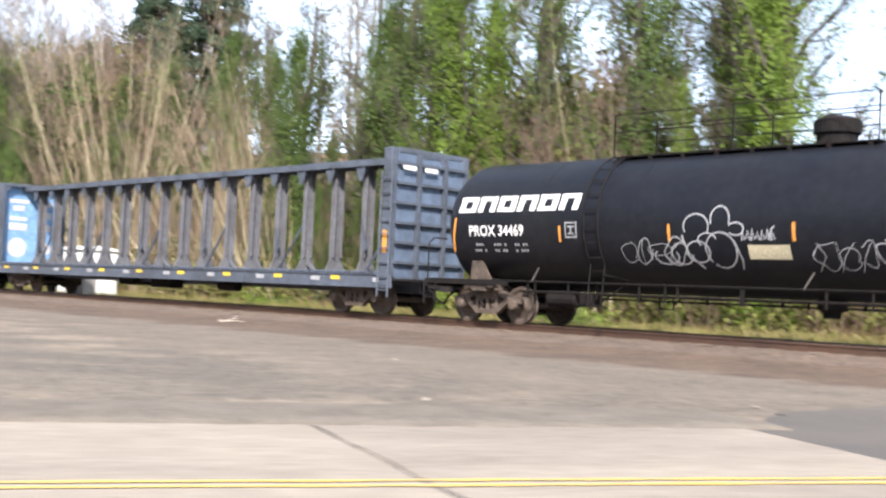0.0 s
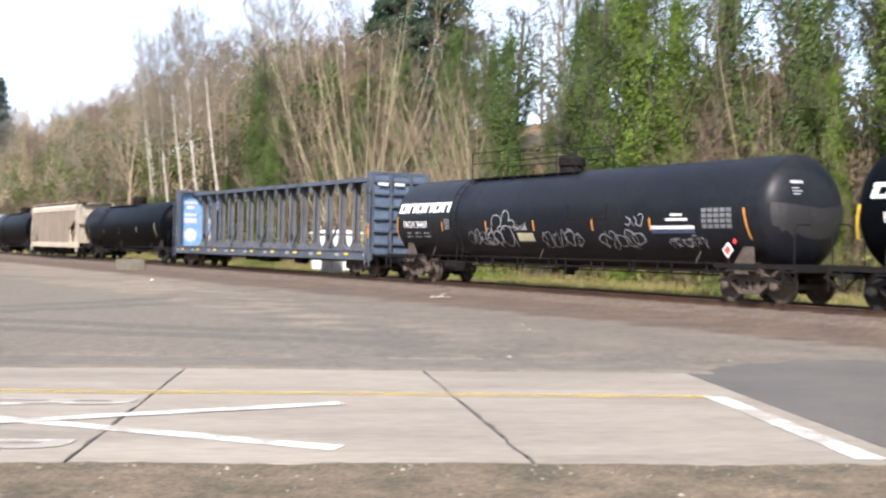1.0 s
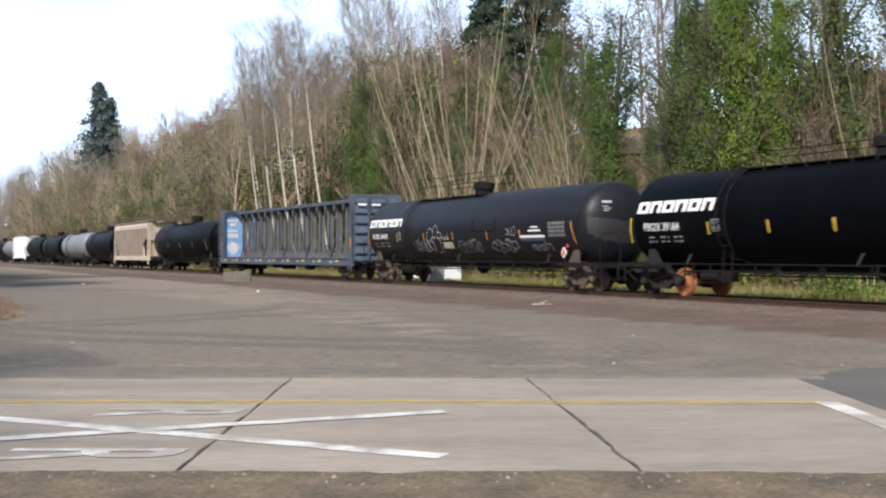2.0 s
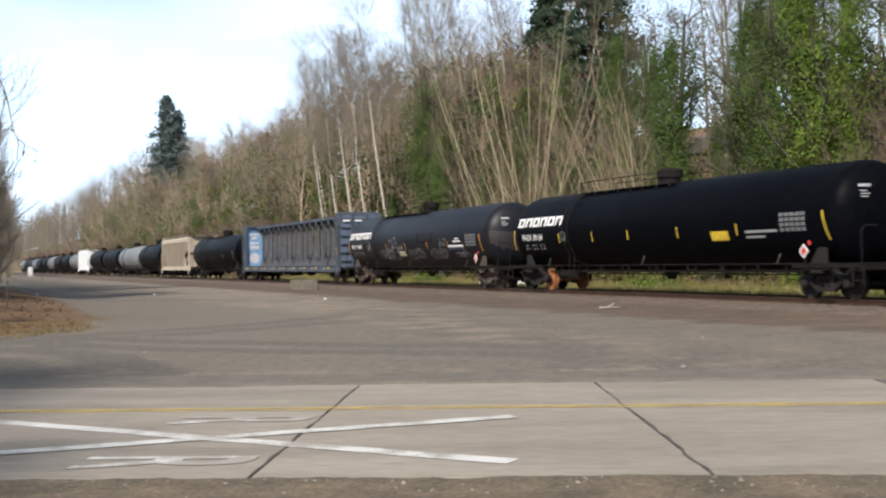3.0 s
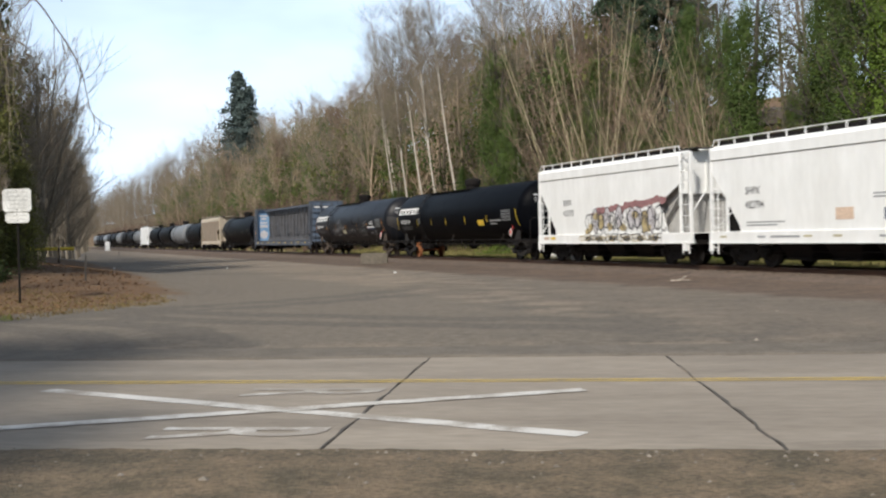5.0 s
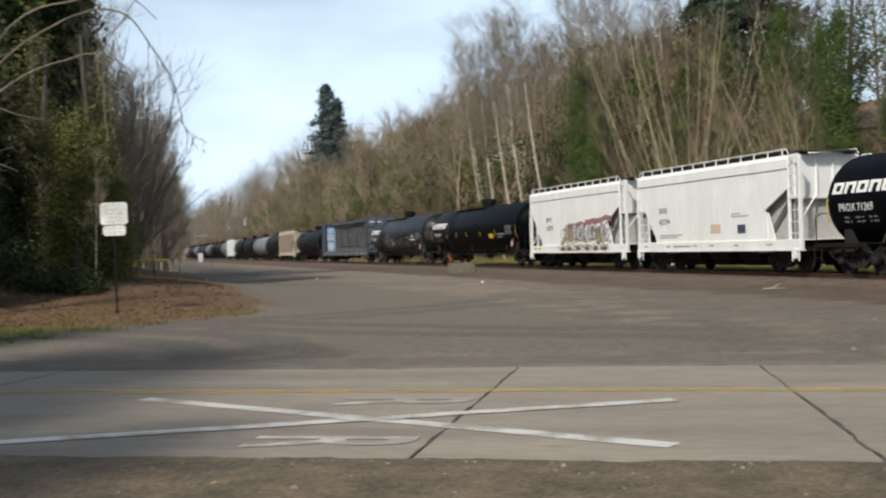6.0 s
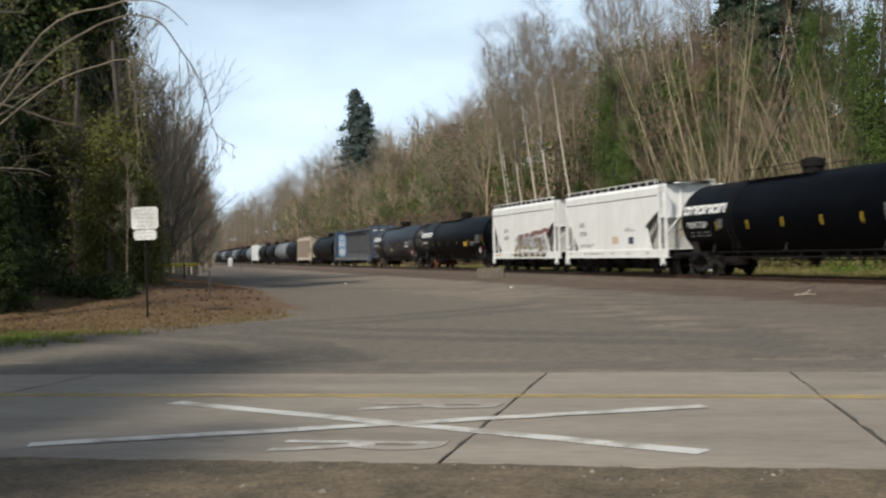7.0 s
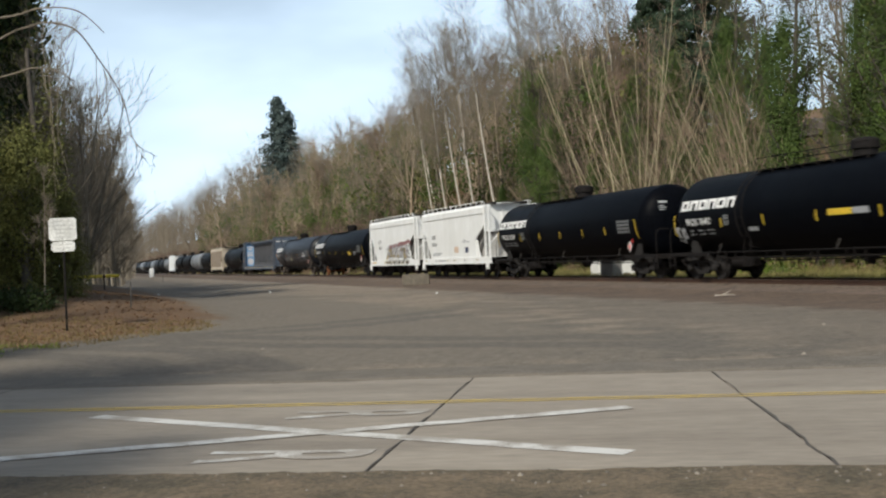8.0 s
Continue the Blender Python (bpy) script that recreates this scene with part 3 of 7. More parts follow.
def worn_bar(bm, a, b, w, rng, n=24):
    """A painted bar with a slightly ragged edge."""
    a, b = Vector(a), Vector(b)
    d = (b - a).normalized()
    q = Vector((-d.y, d.x))
    rows = []
    for i in range(n + 1):
        c = a.lerp(b, i / n)
        rows.append([bm.verts.new((*(c + q * (sgn * w / 2 + rng.uniform(-0.012, 0.012))), 0)) for sgn in (1, -1)])
    for r0, r1 in zip(rows, rows[1:]):
        bm.faces.new((r0[0], r0[1], r1[1], r1[0]))


def build_markings():
    rng = random.Random(11)
    bm = bmesh.new()
    worn_bar(bm, (-6.33, 12.64), (-0.08, 9.68), 0.25, rng)
    flat_mark("crossing_marking", "worn white X of the rail crossing marking", bm)
    bm = bmesh.new()
    worn_bar(bm, (-6.33, 9.62), (-0.08, 12.45), 0.25, rng)
    flat_mark("crossing_marking", "worn white X of the rail crossing marking", bm, 0.010)
    for x0, y0 in ((-3.80, 12.74), (-3.84, 10.12)):
        bm = lettering("R", 1.55, 0.50, 0.035)
        for v in bm.verts:
            tx, ty = v.co.x, v.co.y
            v.co = (x0 + ty, y0 - tx, 0)
        flat_mark("letter_marking", "worn white letter R painted on concrete", bm, 0.007, M_PAINT_R)
    for y in (13.19, 13.35):
        bm = bmesh.new()
        worn_bar(bm, (-90, y + 0.25), (-9, y + 0.05), 0.06, rng, 60)
        worn_bar(bm, (-9, y + 0.05), (4.3, y - 0.02), 0.06, rng, 60)
        flat_mark("centre_line", "faded thin yellow centre line on the road", bm, 0.006, M_PAINT_Y)
    bm = bmesh.new()
    worn_bar(bm, (4.40, 9.25), (4.35, 13.3), 0.27, rng)
    flat_mark("stop_bar", "worn white stop line across the lane", bm, 0.006, M_PAINT_R)


build_markings()


# ------------------------------------------------------------------ track
def build_track():
    prof = [(21.6, 0.02), (22.4, 0.12), (23.0, 0.19), (23.35, 0.20), (25.85, 0.20), (26.3, 0.17), (28.2, -0.1)]
    rng = np.random.default_rng(12)
    ss = spaced((-300, -20, 20), (-20, 90, 0.35), (90, 300, 3), (300, 900, 60))
    pp = np.concatenate([np.linspace(a[0], b[0], 5)[:-1] for a, b in zip(prof, prof[1:])] + [[prof[-1][0]]])
    zz = np.interp(pp, [a[0] for a in prof], [a[1] for a in prof])
    S, P = np.meshgrid(ss, pp, indexing="ij")
    Z = np.tile(zz, (len(ss), 1)) + rng.normal(0, 0.014, S.shape)
    P = P + rng.normal(0, 0.05, S.shape)
    X, Y = S * UX + P * NX, S * UY + P * NY
    a, b = S.shape
    idx = np.arange(a * b).reshape(a, b)
    F = np.stack([idx[:-1, :-1], idx[1:, :-1], idx[1:, 1:], idx[:-1, 1:]], -1).reshape(-1, 4)[:, ::-1]
    tagged(np_part("track_bed", np.stack([X, Y, Z], -1).reshape(-1, 3), F, M_BALLAST), "rusty brown stone ballast under the rails", "ballast", kind="structure")
    sleeper = bmesh.new()
    box(sleeper, -0.115, 0.115, -1.3, 1.3, -0.15, 0, 0.012)
    holder = tagged(new("railway_track"), "single railway track with rusty rails on timber ties", "railway track", kind="structure")
    first = part("tie", sleeper, M_TIE, holder)
    turn = Euler((0, 0, radians(TURN))).to_matrix().to_4x4()
    first.matrix_basis = Matrix.Translation(at(-20, TRACK_P, 0.225)) @ turn
    for i in range(1, 290):
        s = -20 + 0.52 * i
        shared("tie", first.data, holder, Matrix.Translation(at(s, TRACK_P, 0.222 + 0.006 * math.sin(i * 2.3))) @ turn @ pose(0, 0, 0, 0, 0, math.sin(i * 1.7) * 1.2))
    for side in (-0.76, 0.76):
        outline = [(-0.07, 0), (0.07, 0), (0.07, 0.012), (0.012, 0.03), (0.012, 0.12), (0.036, 0.132), (0.036, 0.166), (0.028, 0.172),
                   (-0.028, 0.172), (-0.036, 0.166), (-0.036, 0.132), (-0.012, 0.12), (-0.012, 0.03), (-0.07, 0.012)]
        bm = bmesh.new()
        prism(bm, outline, -300, 900, "x")
        rail = part("rail", bm, M_RAIL, holder)
        rail.matrix_basis = Matrix.Translation(at(0, TRACK_P - side, RAIL_Z - 0.172)) @ turn
        bm = bmesh.new()
        box(bm, -300, 900, -0.026, 0.026, 0.172, 0.175)
        head = part("rail_head", bm, M_RAILTOP, rail, "polished running surface")


build_track()

# ------------------------------------------------------------------ rolling stock
WHEEL_R = 0.457
CARS = []
ROLLING = []


def wheel_mesh(material):
    bm = bmesh.new()
    for sgn in (-1, 1):
        y = 0.75 * sgn
        prof = [(-0.07, 0.10), (-0.065, 0.13), (-0.02, 0.19), (-0.01, 0.33), (-0.06, 0.385), (-0.065, WHEEL_R), (0.03, WHEEL_R), (0.05, WHEEL_R + 0.025),
                (0.07, WHEEL_R + 0.02), (0.07, 0.385), (0.03, 0.33), (0.03, 0.19), (0.075, 0.13), (0.08, 0.10)]
        lathe(bm, [(y - sgn * a, r) for a, r in prof], 28, "y")
    lathe(bm, [(-1.02, 0), (-1.02, 0.065), (-0.8, 0.08), (-0.6, 0.085), (0.6, 0.085), (0.8, 0.08), (1.02, 0.065), (1.02, 0)], 12, "y")
    for sgn in (-1, 1):
        for k in range(3):
            t = k * 2.094
            rod(bm, [(math.sin(t) * 0.04, sgn * 1.0, math.cos(t) * 0.04), (math.sin(t) * 0.04, sgn * 1.045, math.cos(t) * 0.04)], 0.013, 5)
    bmesh.ops.recalc_face_normals(bm, faces=bm.faces)
    me = bpy.data.meshes.new("wheelset")
    bm.to_mesh(me)
    bm.free()
    me.materials.append(material)
    me.polygons.foreach_set("use_smooth", [True] * len(me.polygons))
    me.set_sharp_from_angle(angle=radians(35))
    return me


WHEELSET, WHEELSET_DARK = wheel_mesh(M_WHEEL), wheel_mesh(M_WHEELD)
WHEELSET_RUST = wheel_mesh(M_RUST)


def sideframe_mesh(material):
    bm = bmesh.new()
    # cast frame: arched top chord, dropped bottom chord, columns, pedestal jaws
    top = [(-1.12, 0.50), (-1.10, 0.62), (-0.80, 0.68), (-0.45, 0.80), (0.45, 0.80), (0.80, 0.68), (1.10, 0.62), (1.12, 0.50),
           (0.72, 0.54), (0.42, 0.66), (-0.42, 0.66), (-0.72, 0.54)]
    prism(bm, top, -0.09, 0.09)
    low = [(-0.74, 0.52), (-0.60, 0.42), (-0.34, 0.22), (0.34, 0.22), (0.60, 0.42), (0.74, 0.52), (0.66, 0.60), (0.50, 0.52), (0.30, 0.33), (-0.30, 0.33), (-0.50, 0.52), (-0.66, 0.60)]
    prism(bm, low, -0.08, 0.08)
    for x in (-0.33, 0.33):
        box(bm, x - 0.06, x + 0.06, -0.085, 0.085, 0.30, 0.70, 0.01)
    for x in (-0.2, 0, 0.2):
        lathe(bm, [(0.30, 0), (0.30, 0.085), (0.36, 0.07), (0.42, 0.085), (0.48, 0.07), (0.54, 0.085), (0.60, 0.085), (0.60, 0)], 8, "z", (x, 0, 0))
    box(bm, -0.30, 0.30, -0.13, 0.10, 0.58, 0.72, 0.02)
    for x in (-0.89, 0.89):
        box(bm, x - 0.15, x + 0.15, -0.10, 0.10, 0.50, 0.62, 0.02)
        lathe(bm, [(-0.10, 0), (-0.10, 0.135), (0.10, 0.135), (0.15, 0.11), (0.16, 0.06), (0.16, 0)], 12, "y", (x, 0, WHEEL_R))
    bmesh.ops.recalc_face_normals(bm, faces=bm.faces)
    me = bpy.data.meshes.new("sideframe")
    bm.to_mesh(me)
    bm.free()
    me.materials.append(material)
    return me


def truck_mesh():
    bm = bmesh.new()
    box(bm, -0.20, 0.20, -1.05, 1.05, 0.48, 0.68, 0.03)
    lathe(bm, [(0.66, 0), (0.66, 0.2), (0.74, 0.2), (0.74, 0)], 14, "z")
    for x in (-0.36, 0.36):
        rod(bm, [(x, -0.95, 0.36), (x, 0.95, 0.36)], 0.055, 6)
        for y in (-0.75, 0.75):
            box(bm, x - 0.05 + math.copysign(0.06, x), x + 0.05 + math.copysign(0.06, x), y - 0.05, y + 0.05, 0.28, 0.56, 0.01)
    rod(bm, [(-0.4, 0.12, 0.33), (0.4, 0.12, 0.30)], 0.03, 5)
    me = bpy.data.meshes.new("truck")
    bm.to_mesh(me)
    bm.free()
    me.materials.append(M_IRON)
    return me


SIDEFRAME, SIDEFRAME_DARK, TRUCK = sideframe_mesh(M_CAST), sideframe_mesh(M_CASTD), truck_mesh()


def add_truck(car, x, rust_at=None, dusty=False):
    truck = shared("truck", TRUCK, car, pose(x, 0, 0))
    for y in (1.0, -1.0):
        shared("sideframe", SIDEFRAME if dusty else SIDEFRAME_DARK, truck, pose(0, y, 0, 0, 0, 0 if y > 0 else 180))
    for dx in (0.89, -0.89):
        ob = shared("wheelset", WHEELSET_RUST if rust_at == dx else WHEELSET if dusty else WHEELSET_DARK, truck, pose(dx, 0, WHEEL_R))
        if rust_at == dx:
            tagged(ob, "wheelset with bright orange rust")
        ROLLING.append((ob, dx))
    return truck


def coupler(car, x, z=0.86):
    sg = math.copysign(1, x)
    bm = bmesh.new()
    box(bm, x - sg * 1.0, x - sg * 0.28, -0.09, 0.09, z - 0.09, z + 0.09, 0.02)
    prism(bm, [(x - sg * 0.30, -0.17), (x - sg * 0.02, -0.20), (x - sg * 0.0, -0.06), (x - sg * 0.13, 0.02), (x - sg * 0.02, 0.10), (x - sg * 0.08, 0.20), (x - sg * 0.30, 0.14)], z - 0.15, z + 0.15, "z")
    part("coupler", bm, M_CASTD, car)
    bm = bmesh.new()
    rod(bm, [(x - sg * 0.5, 0.28, z - 0.1), (x - sg * 0.28, 0.30, z - 0.25), (x - sg * 0.1, 0.24, z - 0.42), (x, 0.16, z - 0.46)], 0.028, 6)
    part("air_hose", bm, M_IRON, car)


def ladder(car, pts, rungs, material, width_axis="x", width=0.42, r=0.028, name="ladder"):
    """Two stiles between two points and rungs between them."""
    a, b = Vector(pts[0]), Vector(pts[1])
    w = Vector((width / 2, 0, 0)) if width_axis == "x" else Vector((0, width / 2, 0))
    bm = bmesh.new()
    for sg in (1, -1):
        rod(bm, [a + w * sg, b + w * sg], r, 5)
    for i in range(rungs):
        c = a.lerp(b, (i + 0.5) / rungs)
        rod(bm, [c + w, c - w], r * 0.75, 5)
    return part(name, bm, material, car)


def logo_blocks(x0, x1, z0, z1, n=6):
    """Six slanted blocks with dark slots: the maker's mark as plain shapes."""
    out = []
    w = (x0 - x1) / n
    h = z1 - z0
    for i in range(n):
        bm = bmesh.new()
        out.append(bm)
        a = x0 - i * w
        b = a - w * 0.88
        t = w * 0.27
        lean = -h * 0.12
        quad2(bm, a, b, z0 + h * 0.74, z1, lean * 0.26)
        quad2(bm, a, a - t, z0, z0 + h * 0.735, lean * 0.7)
        quad2(bm, b + t, b, z0, z0 + h * 0.735, lean * 0.7)
        if i % 2 == 0 or i == 4:
            quad2(bm, a - t * 1.02, b + t * 1.02, z0, z0 + h * 0.24, lean * 0.24)
        for v in bm.verts:
            v.co.x += -(v.co.y - z0) * 0.10
    return out


def scribble(bm, x0, x1, z0, z1, seed, loops=7, w=0.020):
    """Sprayed loops between x0 and x1."""
    rng = random.Random(seed)
    n = loops
    for i in range(n):
        cx, cz = x0 + (x1 - x0) * (i + 0.5) / n, z0 + (z1 - z0) * rng.uniform(0.4, 0.6)
        rx, rz = abs(x1 - x0) / n * rng.uniform(0.4, 0.75), (z1 - z0) * rng.uniform(0.25, 0.48)
        p0, turns, k = rng.uniform(0, 6.28), rng.uniform(0.7, 1.25), rng.uniform(1.5, 3.2)
        pts = []
        for j in range(22):
            t = p0 + turns * 6.28 * j / 21
            pts.append((cx + rx * math.cos(t) * (1 + 0.2 * math.cos(k * t)), cz + rz * math.sin(t) * (1 + 0.22 * math.sin(k * t + i))))
        ribbon(bm, pts, w * rng.uniform(0.7, 1.3))
        if rng.random() < 0.6:
            ribbon(bm, [(cx + rng.uniform(-rx, rx), z0), (cx + rng.uniform(-rx, rx) * 0.5, (z0 + z1) / 2), (cx + rng.uniform(-rx, rx), z1 * 0.98)], w * 0.8)
    return bm


def tank_car(length, s0, material=None, label="", marks="", logo=False, strips=(), strip_mat=None, extra=None, rust=None, detail=True):
    material = material or (M_TANK if extra is marks_first else M_TANKB)
    R, ZC = 1.60, 2.45
    half = length / 2
    hs = half - 0.95
    car = thing("tank_car", label or "black railway tank car with pale lettering", "tank car", group="cars of the freight train")
    prof = [(-hs, 0)]
    for a in np.linspace(8, 90, 10):
        prof.append((-hs + 0.8 * (1 - math.cos(radians(a))), R * math.sin(radians(a))))
    straight = 2 * (hs - 0.8)
    rings = max(4, round(straight / 2.9))
    for a in np.linspace(90, 8, 10):
        prof.append((hs - 0.8 * (1 - math.cos(radians(a))), R * math.sin(radians(a))))
    prof.append((hs, 0))
    bm = bmesh.new()
    lathe(bm, prof, 56, "x", (0, 0, ZC))
    bmesh.ops.recalc_face_normals(bm, faces=bm.faces)
    part("tank_shell", bm, material, car, "", True)
    for i in range(1, rings):
        x = -hs + 0.8 + straight * i / rings
        bm = bmesh.new()
        lathe(bm, [(x - 0.015, R - 0.01), (x - 0.012, R + 0.004), (x + 0.012, R + 0.004), (x + 0.015, R - 0.01)], 56, "x", (0, 0, ZC))
        bmesh.ops.recalc_face_normals(bm, faces=bm.faces)
        part("weld_seam", bm, material, car)
    for sg in (1, -1):
        # stub sill, bolster cradle, gusset plates, end platform
        bm = bmesh.new()
        box(bm, sg * (half - 0.6), sg * (half - 4.0), -0.2, 0.2, 0.68, 0.98, 0.02)
        part("stub_sill", bm, M_IRON, car)
        tx = sg * (half - 2.42)
        bm = bmesh.new()
        for y in (1.28, -1.28):
            prism(bm, [(tx - sg * 0.45, 0.92), (tx + sg * 0.38, 0.92), (tx + sg * 0.32, 1.86), (tx + sg * 0.24, 1.86)], y - 0.02, y + 0.02)
            box(bm, tx - 0.5, tx + 0.5, y - 0.13, y + 0.13, 0.86, 0.925, 0.01)
        box(bm, tx - 0.24, tx + 0.24, -1.4, 1.4, 0.76, 0.88, 0.02)
        for y in (0.5, -0.5):
            prism(bm, [(y - 0.45, 0.88), (y + 0.45, 0.88), (y + 0.2 * math.copysign(1, y) + 0.2, 1.12), (y + 0.2 * math.copysign(1, y) - 0.2, 1.0)], tx - 0.2, tx + 0.2, "x")
        part("bolster_cradle", bm, M_CAST if extra is marks_first else M_CASTD, car, "dusty cradle and gusset plates")
        bm = bmesh.new()
        box(bm, sg * (half - 0.55), sg * (half - 1.5), -1.45, 1.45, 1.02, 1.06)
        box(bm, sg * (half - 0.55), sg * (half - 0.62), -1.45, 1.45, 0.86, 1.04)
        for y in (1.42, -1.42):
            box(bm, sg * (half - 0.6), sg * (half - 3.4), y - 0.03, y + 0.03, 0.93, 1.03)
        part("end_platform", bm, M_IRON, car)
        for y in (1.4, -1.4):
            bm = bmesh.new()
            rod(bm, [(sg * (half - 0.6), y, 1.05), (sg * (half - 0.6), y, 1.95), (sg * (half - 0.62), y * 0.9, 2.1), (sg * (half - 0.62), y * 0.55, 2.1)], 0.02, 5)
            part("end_rail", bm, M_IRON, car)
        ladder(car, ((sg * (half - 0.72), 1.43, 0.42), (sg * (half - 0.72), 1.43, 1.0)), 2, M_IRON, name="step")
        if detail:
            bm = bmesh.new()
            rows = []
            for rr in (0.0, 0.4, 0.8, 1.1, 1.3, 1.45):
                row = []
                for t in np.linspace(math.pi * 0.97, math.pi * 2.03, 25):
                    x = sg * (hs - 0.8 + 0.8 * math.sqrt(1 - (rr / R) ** 2) + 0.035)
                    row.append(bm.verts.new((x, rr * math.cos(t), ZC + rr * math.sin(t) + 0.12)))
                rows.append(row)
            for a, b in zip(rows, rows[1:]):
                for q in range(24):
                    bm.faces.new((a[q], a[q + 1], b[q + 1], b[q]))
            bmesh.ops.remove_doubles(bm, verts=bm.verts[:], dist=0.001)
            bmesh.ops.recalc_face_normals(bm, faces=bm.faces)
            bmesh.ops.solidify(bm, geom=bm.faces[:], thickness=0.015)
            part("head_shield", bm, M_HEAD if extra is marks_first else material, car, "steel plate over the lower tank end")
        coupler(car, sg * half)
        add_truck(car, tx, rust if sg > 0 else None, extra is marks_first)
    # piping and brake gear under the belly
    bm = bmesh.new()
    z = 0.80
    for y in (0.85, -0.85):
        rod(bm, [(half - 3.4, y, z), (-half + 3.4, y, z)], 0.032, 5)
    rod(bm, [(half - 3.4, 0.45, z - 0.1), (-half + 3.4, 0.45, z - 0.1)], 0.025, 5)
    part("brake_pipe", bm, M_IRON, car)
    for y in (1.38, -1.38):
        bm = bmesh.new()
        rod(bm, [(half - 1.4, y, 1.04), (-half + 1.4, y, 1.04)], 0.022, 5)
        part("side_rail", bm, M_IRON, car)
        for x in (half - 4.15, 0.2, -half + 4.15):
            bm = bmesh.new()
            box(bm, x - 0.02, x + 0.02, y - 0.012, y + 0.012, 1.02, 1.42)
            bmesh.ops.rotate(bm, verts=bm.verts, cent=(x, y, 1.04), matrix=Matrix.Rotation(radians(-32), 3, "Y"))
            part("rail_strut", bm, M_GALV, car, "short slanted steel strut")
        for i in range(11 if detail else 0):
            x = half - 4.0 - i * (length - 8.0) / 10 + 0.3 * math.sin(i * 2.3)
            bm = bmesh.new()
            box(bm, x - 0.02, x + 0.02, y * 0.98 - 0.015, y * 0.98 + 0.015, 0.66 + 0.1 * (i % 2), 1.03)
            part("rail_hanger", bm, M_IRON, car)
    for x in np.linspace(half - 3.8, -half + 3.8, 9):
        for y in (0.85, -0.85):
            bm = bmesh.new()
            box(bm, x - 0.025, x + 0.025, y - 0.02, y + 0.02, z - 0.13, ZC - math.sqrt(R * R - y * y) + 0.05)
            part("pipe_hanger", bm, M_IRON, car)
    bm = bmesh.new()
    lathe(bm, [(0.50, 0), (0.50, 0.16), (0.62, 0.18), (0.66, 0.30), (0.90, 0.30), (0.95, 0)], 14, "z", (0.3, 0, 0))
    part("outlet_valve", bm, M_IRON, car)
    bm = bmesh.new()
    lathe(bm, [(-0.45, 0), (-0.45, 0.16), (-0.4, 0.2), (0.4, 0.2), (0.45, 0.16), (0.45, 0)], 12, "x", (half - 4.6, 0.7, 0.66))
    box(bm, half - 5.6, half - 5.25, 0.5, 0.95, 0.5, 0.8, 0.02)
    part("air_reservoir", bm, M_IRON, car)
    # top platform, manway and rails
    bm = bmesh.new()
    x0, x1 = -0.95, half - 5.9
    top = ZC + R
    for y in (0.62, -0.62):
        box(bm, x0, x1, y - 0.16, y + 0.16, top - 0.10, top - 0.07)
        box(bm, x0, x1, y - 0.17 if y > 0 else y + 0.14, y - 0.14 if y > 0 else y + 0.17, top - 0.14, top - 0.06)
    for x in np.linspace(x0 + 0.2, x1 - 0.2, 8):
        box(bm, x - 0.03, x + 0.03, -0.78, 0.78, top - 0.15, top - 0.10)
        for y in (0.74, -0.74):
            box(bm, x - 0.05, x + 0.05, y - 0.02, y + 0.02, ZC + math.sqrt(R * R - y * y) - 0.03, top - 0.08)
    part("top_walkway", bm, M_IRON, car)
    bm = bmesh.new()
    lathe(bm, [(top - 0.05, 0.42), (top + 0.18, 0.40), (top + 0.20, 0.47), (top + 0.46, 0.47), (top + 0.50, 0.42), (top + 0.56, 0.25), (top + 0.57, 0)], 24, "z", (0.3, 0, 0))
    part("manway", bm, M_IRON, car, "domed valve housing on top of the tank")
    bm = bmesh.new()
    for y in (0.82, -0.82):
        for hgt in (0.95, 0.55) if logo and strip_mat is M_ORANGE else (0.42,):
            rod(bm, [(x0, y, top + hgt - 0.08), (x1 - 0.1, y, top + hgt - 0.08)], 0.016, 5)
        for x in (x0, (x0 + x1) / 2, x1 - 0.1):
            rod(bm, [(x, y, top - 0.12), (x, y, top + (0.88 if logo and strip_mat is M_ORANGE else 0.35))], 0.018, 5)
    part("handrail", bm, M_IRON, car)
    # side ladder and its foot bracket
    lx = x1 - 0.15
    for y in (1, -1):
        bm = bmesh.new()
        for dx in (-0.2, 0.2):
            rod(bm, [(lx + dx, y * (R * math.sin(t) + 0.09), ZC + R * math.cos(t) + 0.03) for t in np.linspace(0.35, 2.25, 12)] + [(lx + dx, y * 1.42, 0.52)], 0.02, 5)
        for t in np.linspace(0.5, 2.35, 9):
            rod(bm, [(lx - 0.2, y * (R * math.sin(t) + 0.09), ZC + R * math.cos(t)), (lx + 0.2, y * (R * math.sin(t) + 0.09), ZC + R * math.cos(t))], 0.014, 4)
        rod(bm, [(lx - 0.2, y * 1.42, 0.52), (lx + 0.2, y * 1.42, 0.52)], 0.02, 4)
        rod(bm, [(lx - 0.2, y * 1.40, 1.25), (lx - 0.9, y * 1.30, 1.12), (lx - 0.2, y * 1.42, 0.62)], 0.022, 4)
        part("ladder", bm, M_IRON, car)
    # marks on the side towards the road
    wrap = dict(r=R, zc=ZC)
    if strips:
        for i, x in enumerate(strips):
            bm = bmesh.new()
            e = 0.42 if i in (0, len(strips) - 1) else 0.18
            quad2(bm, x + 0.034, x - 0.034, 2.15 - e, 2.15 + e)
            if e > 0.3:
                for v in bm.verts:
                    v.co.x += (v.co.y - 2.15) * (0.18 if x > 0 else -0.18) * -1
            part("reflector_strip", on_side(bm, **wrap), strip_mat or M_YELLOW, car)
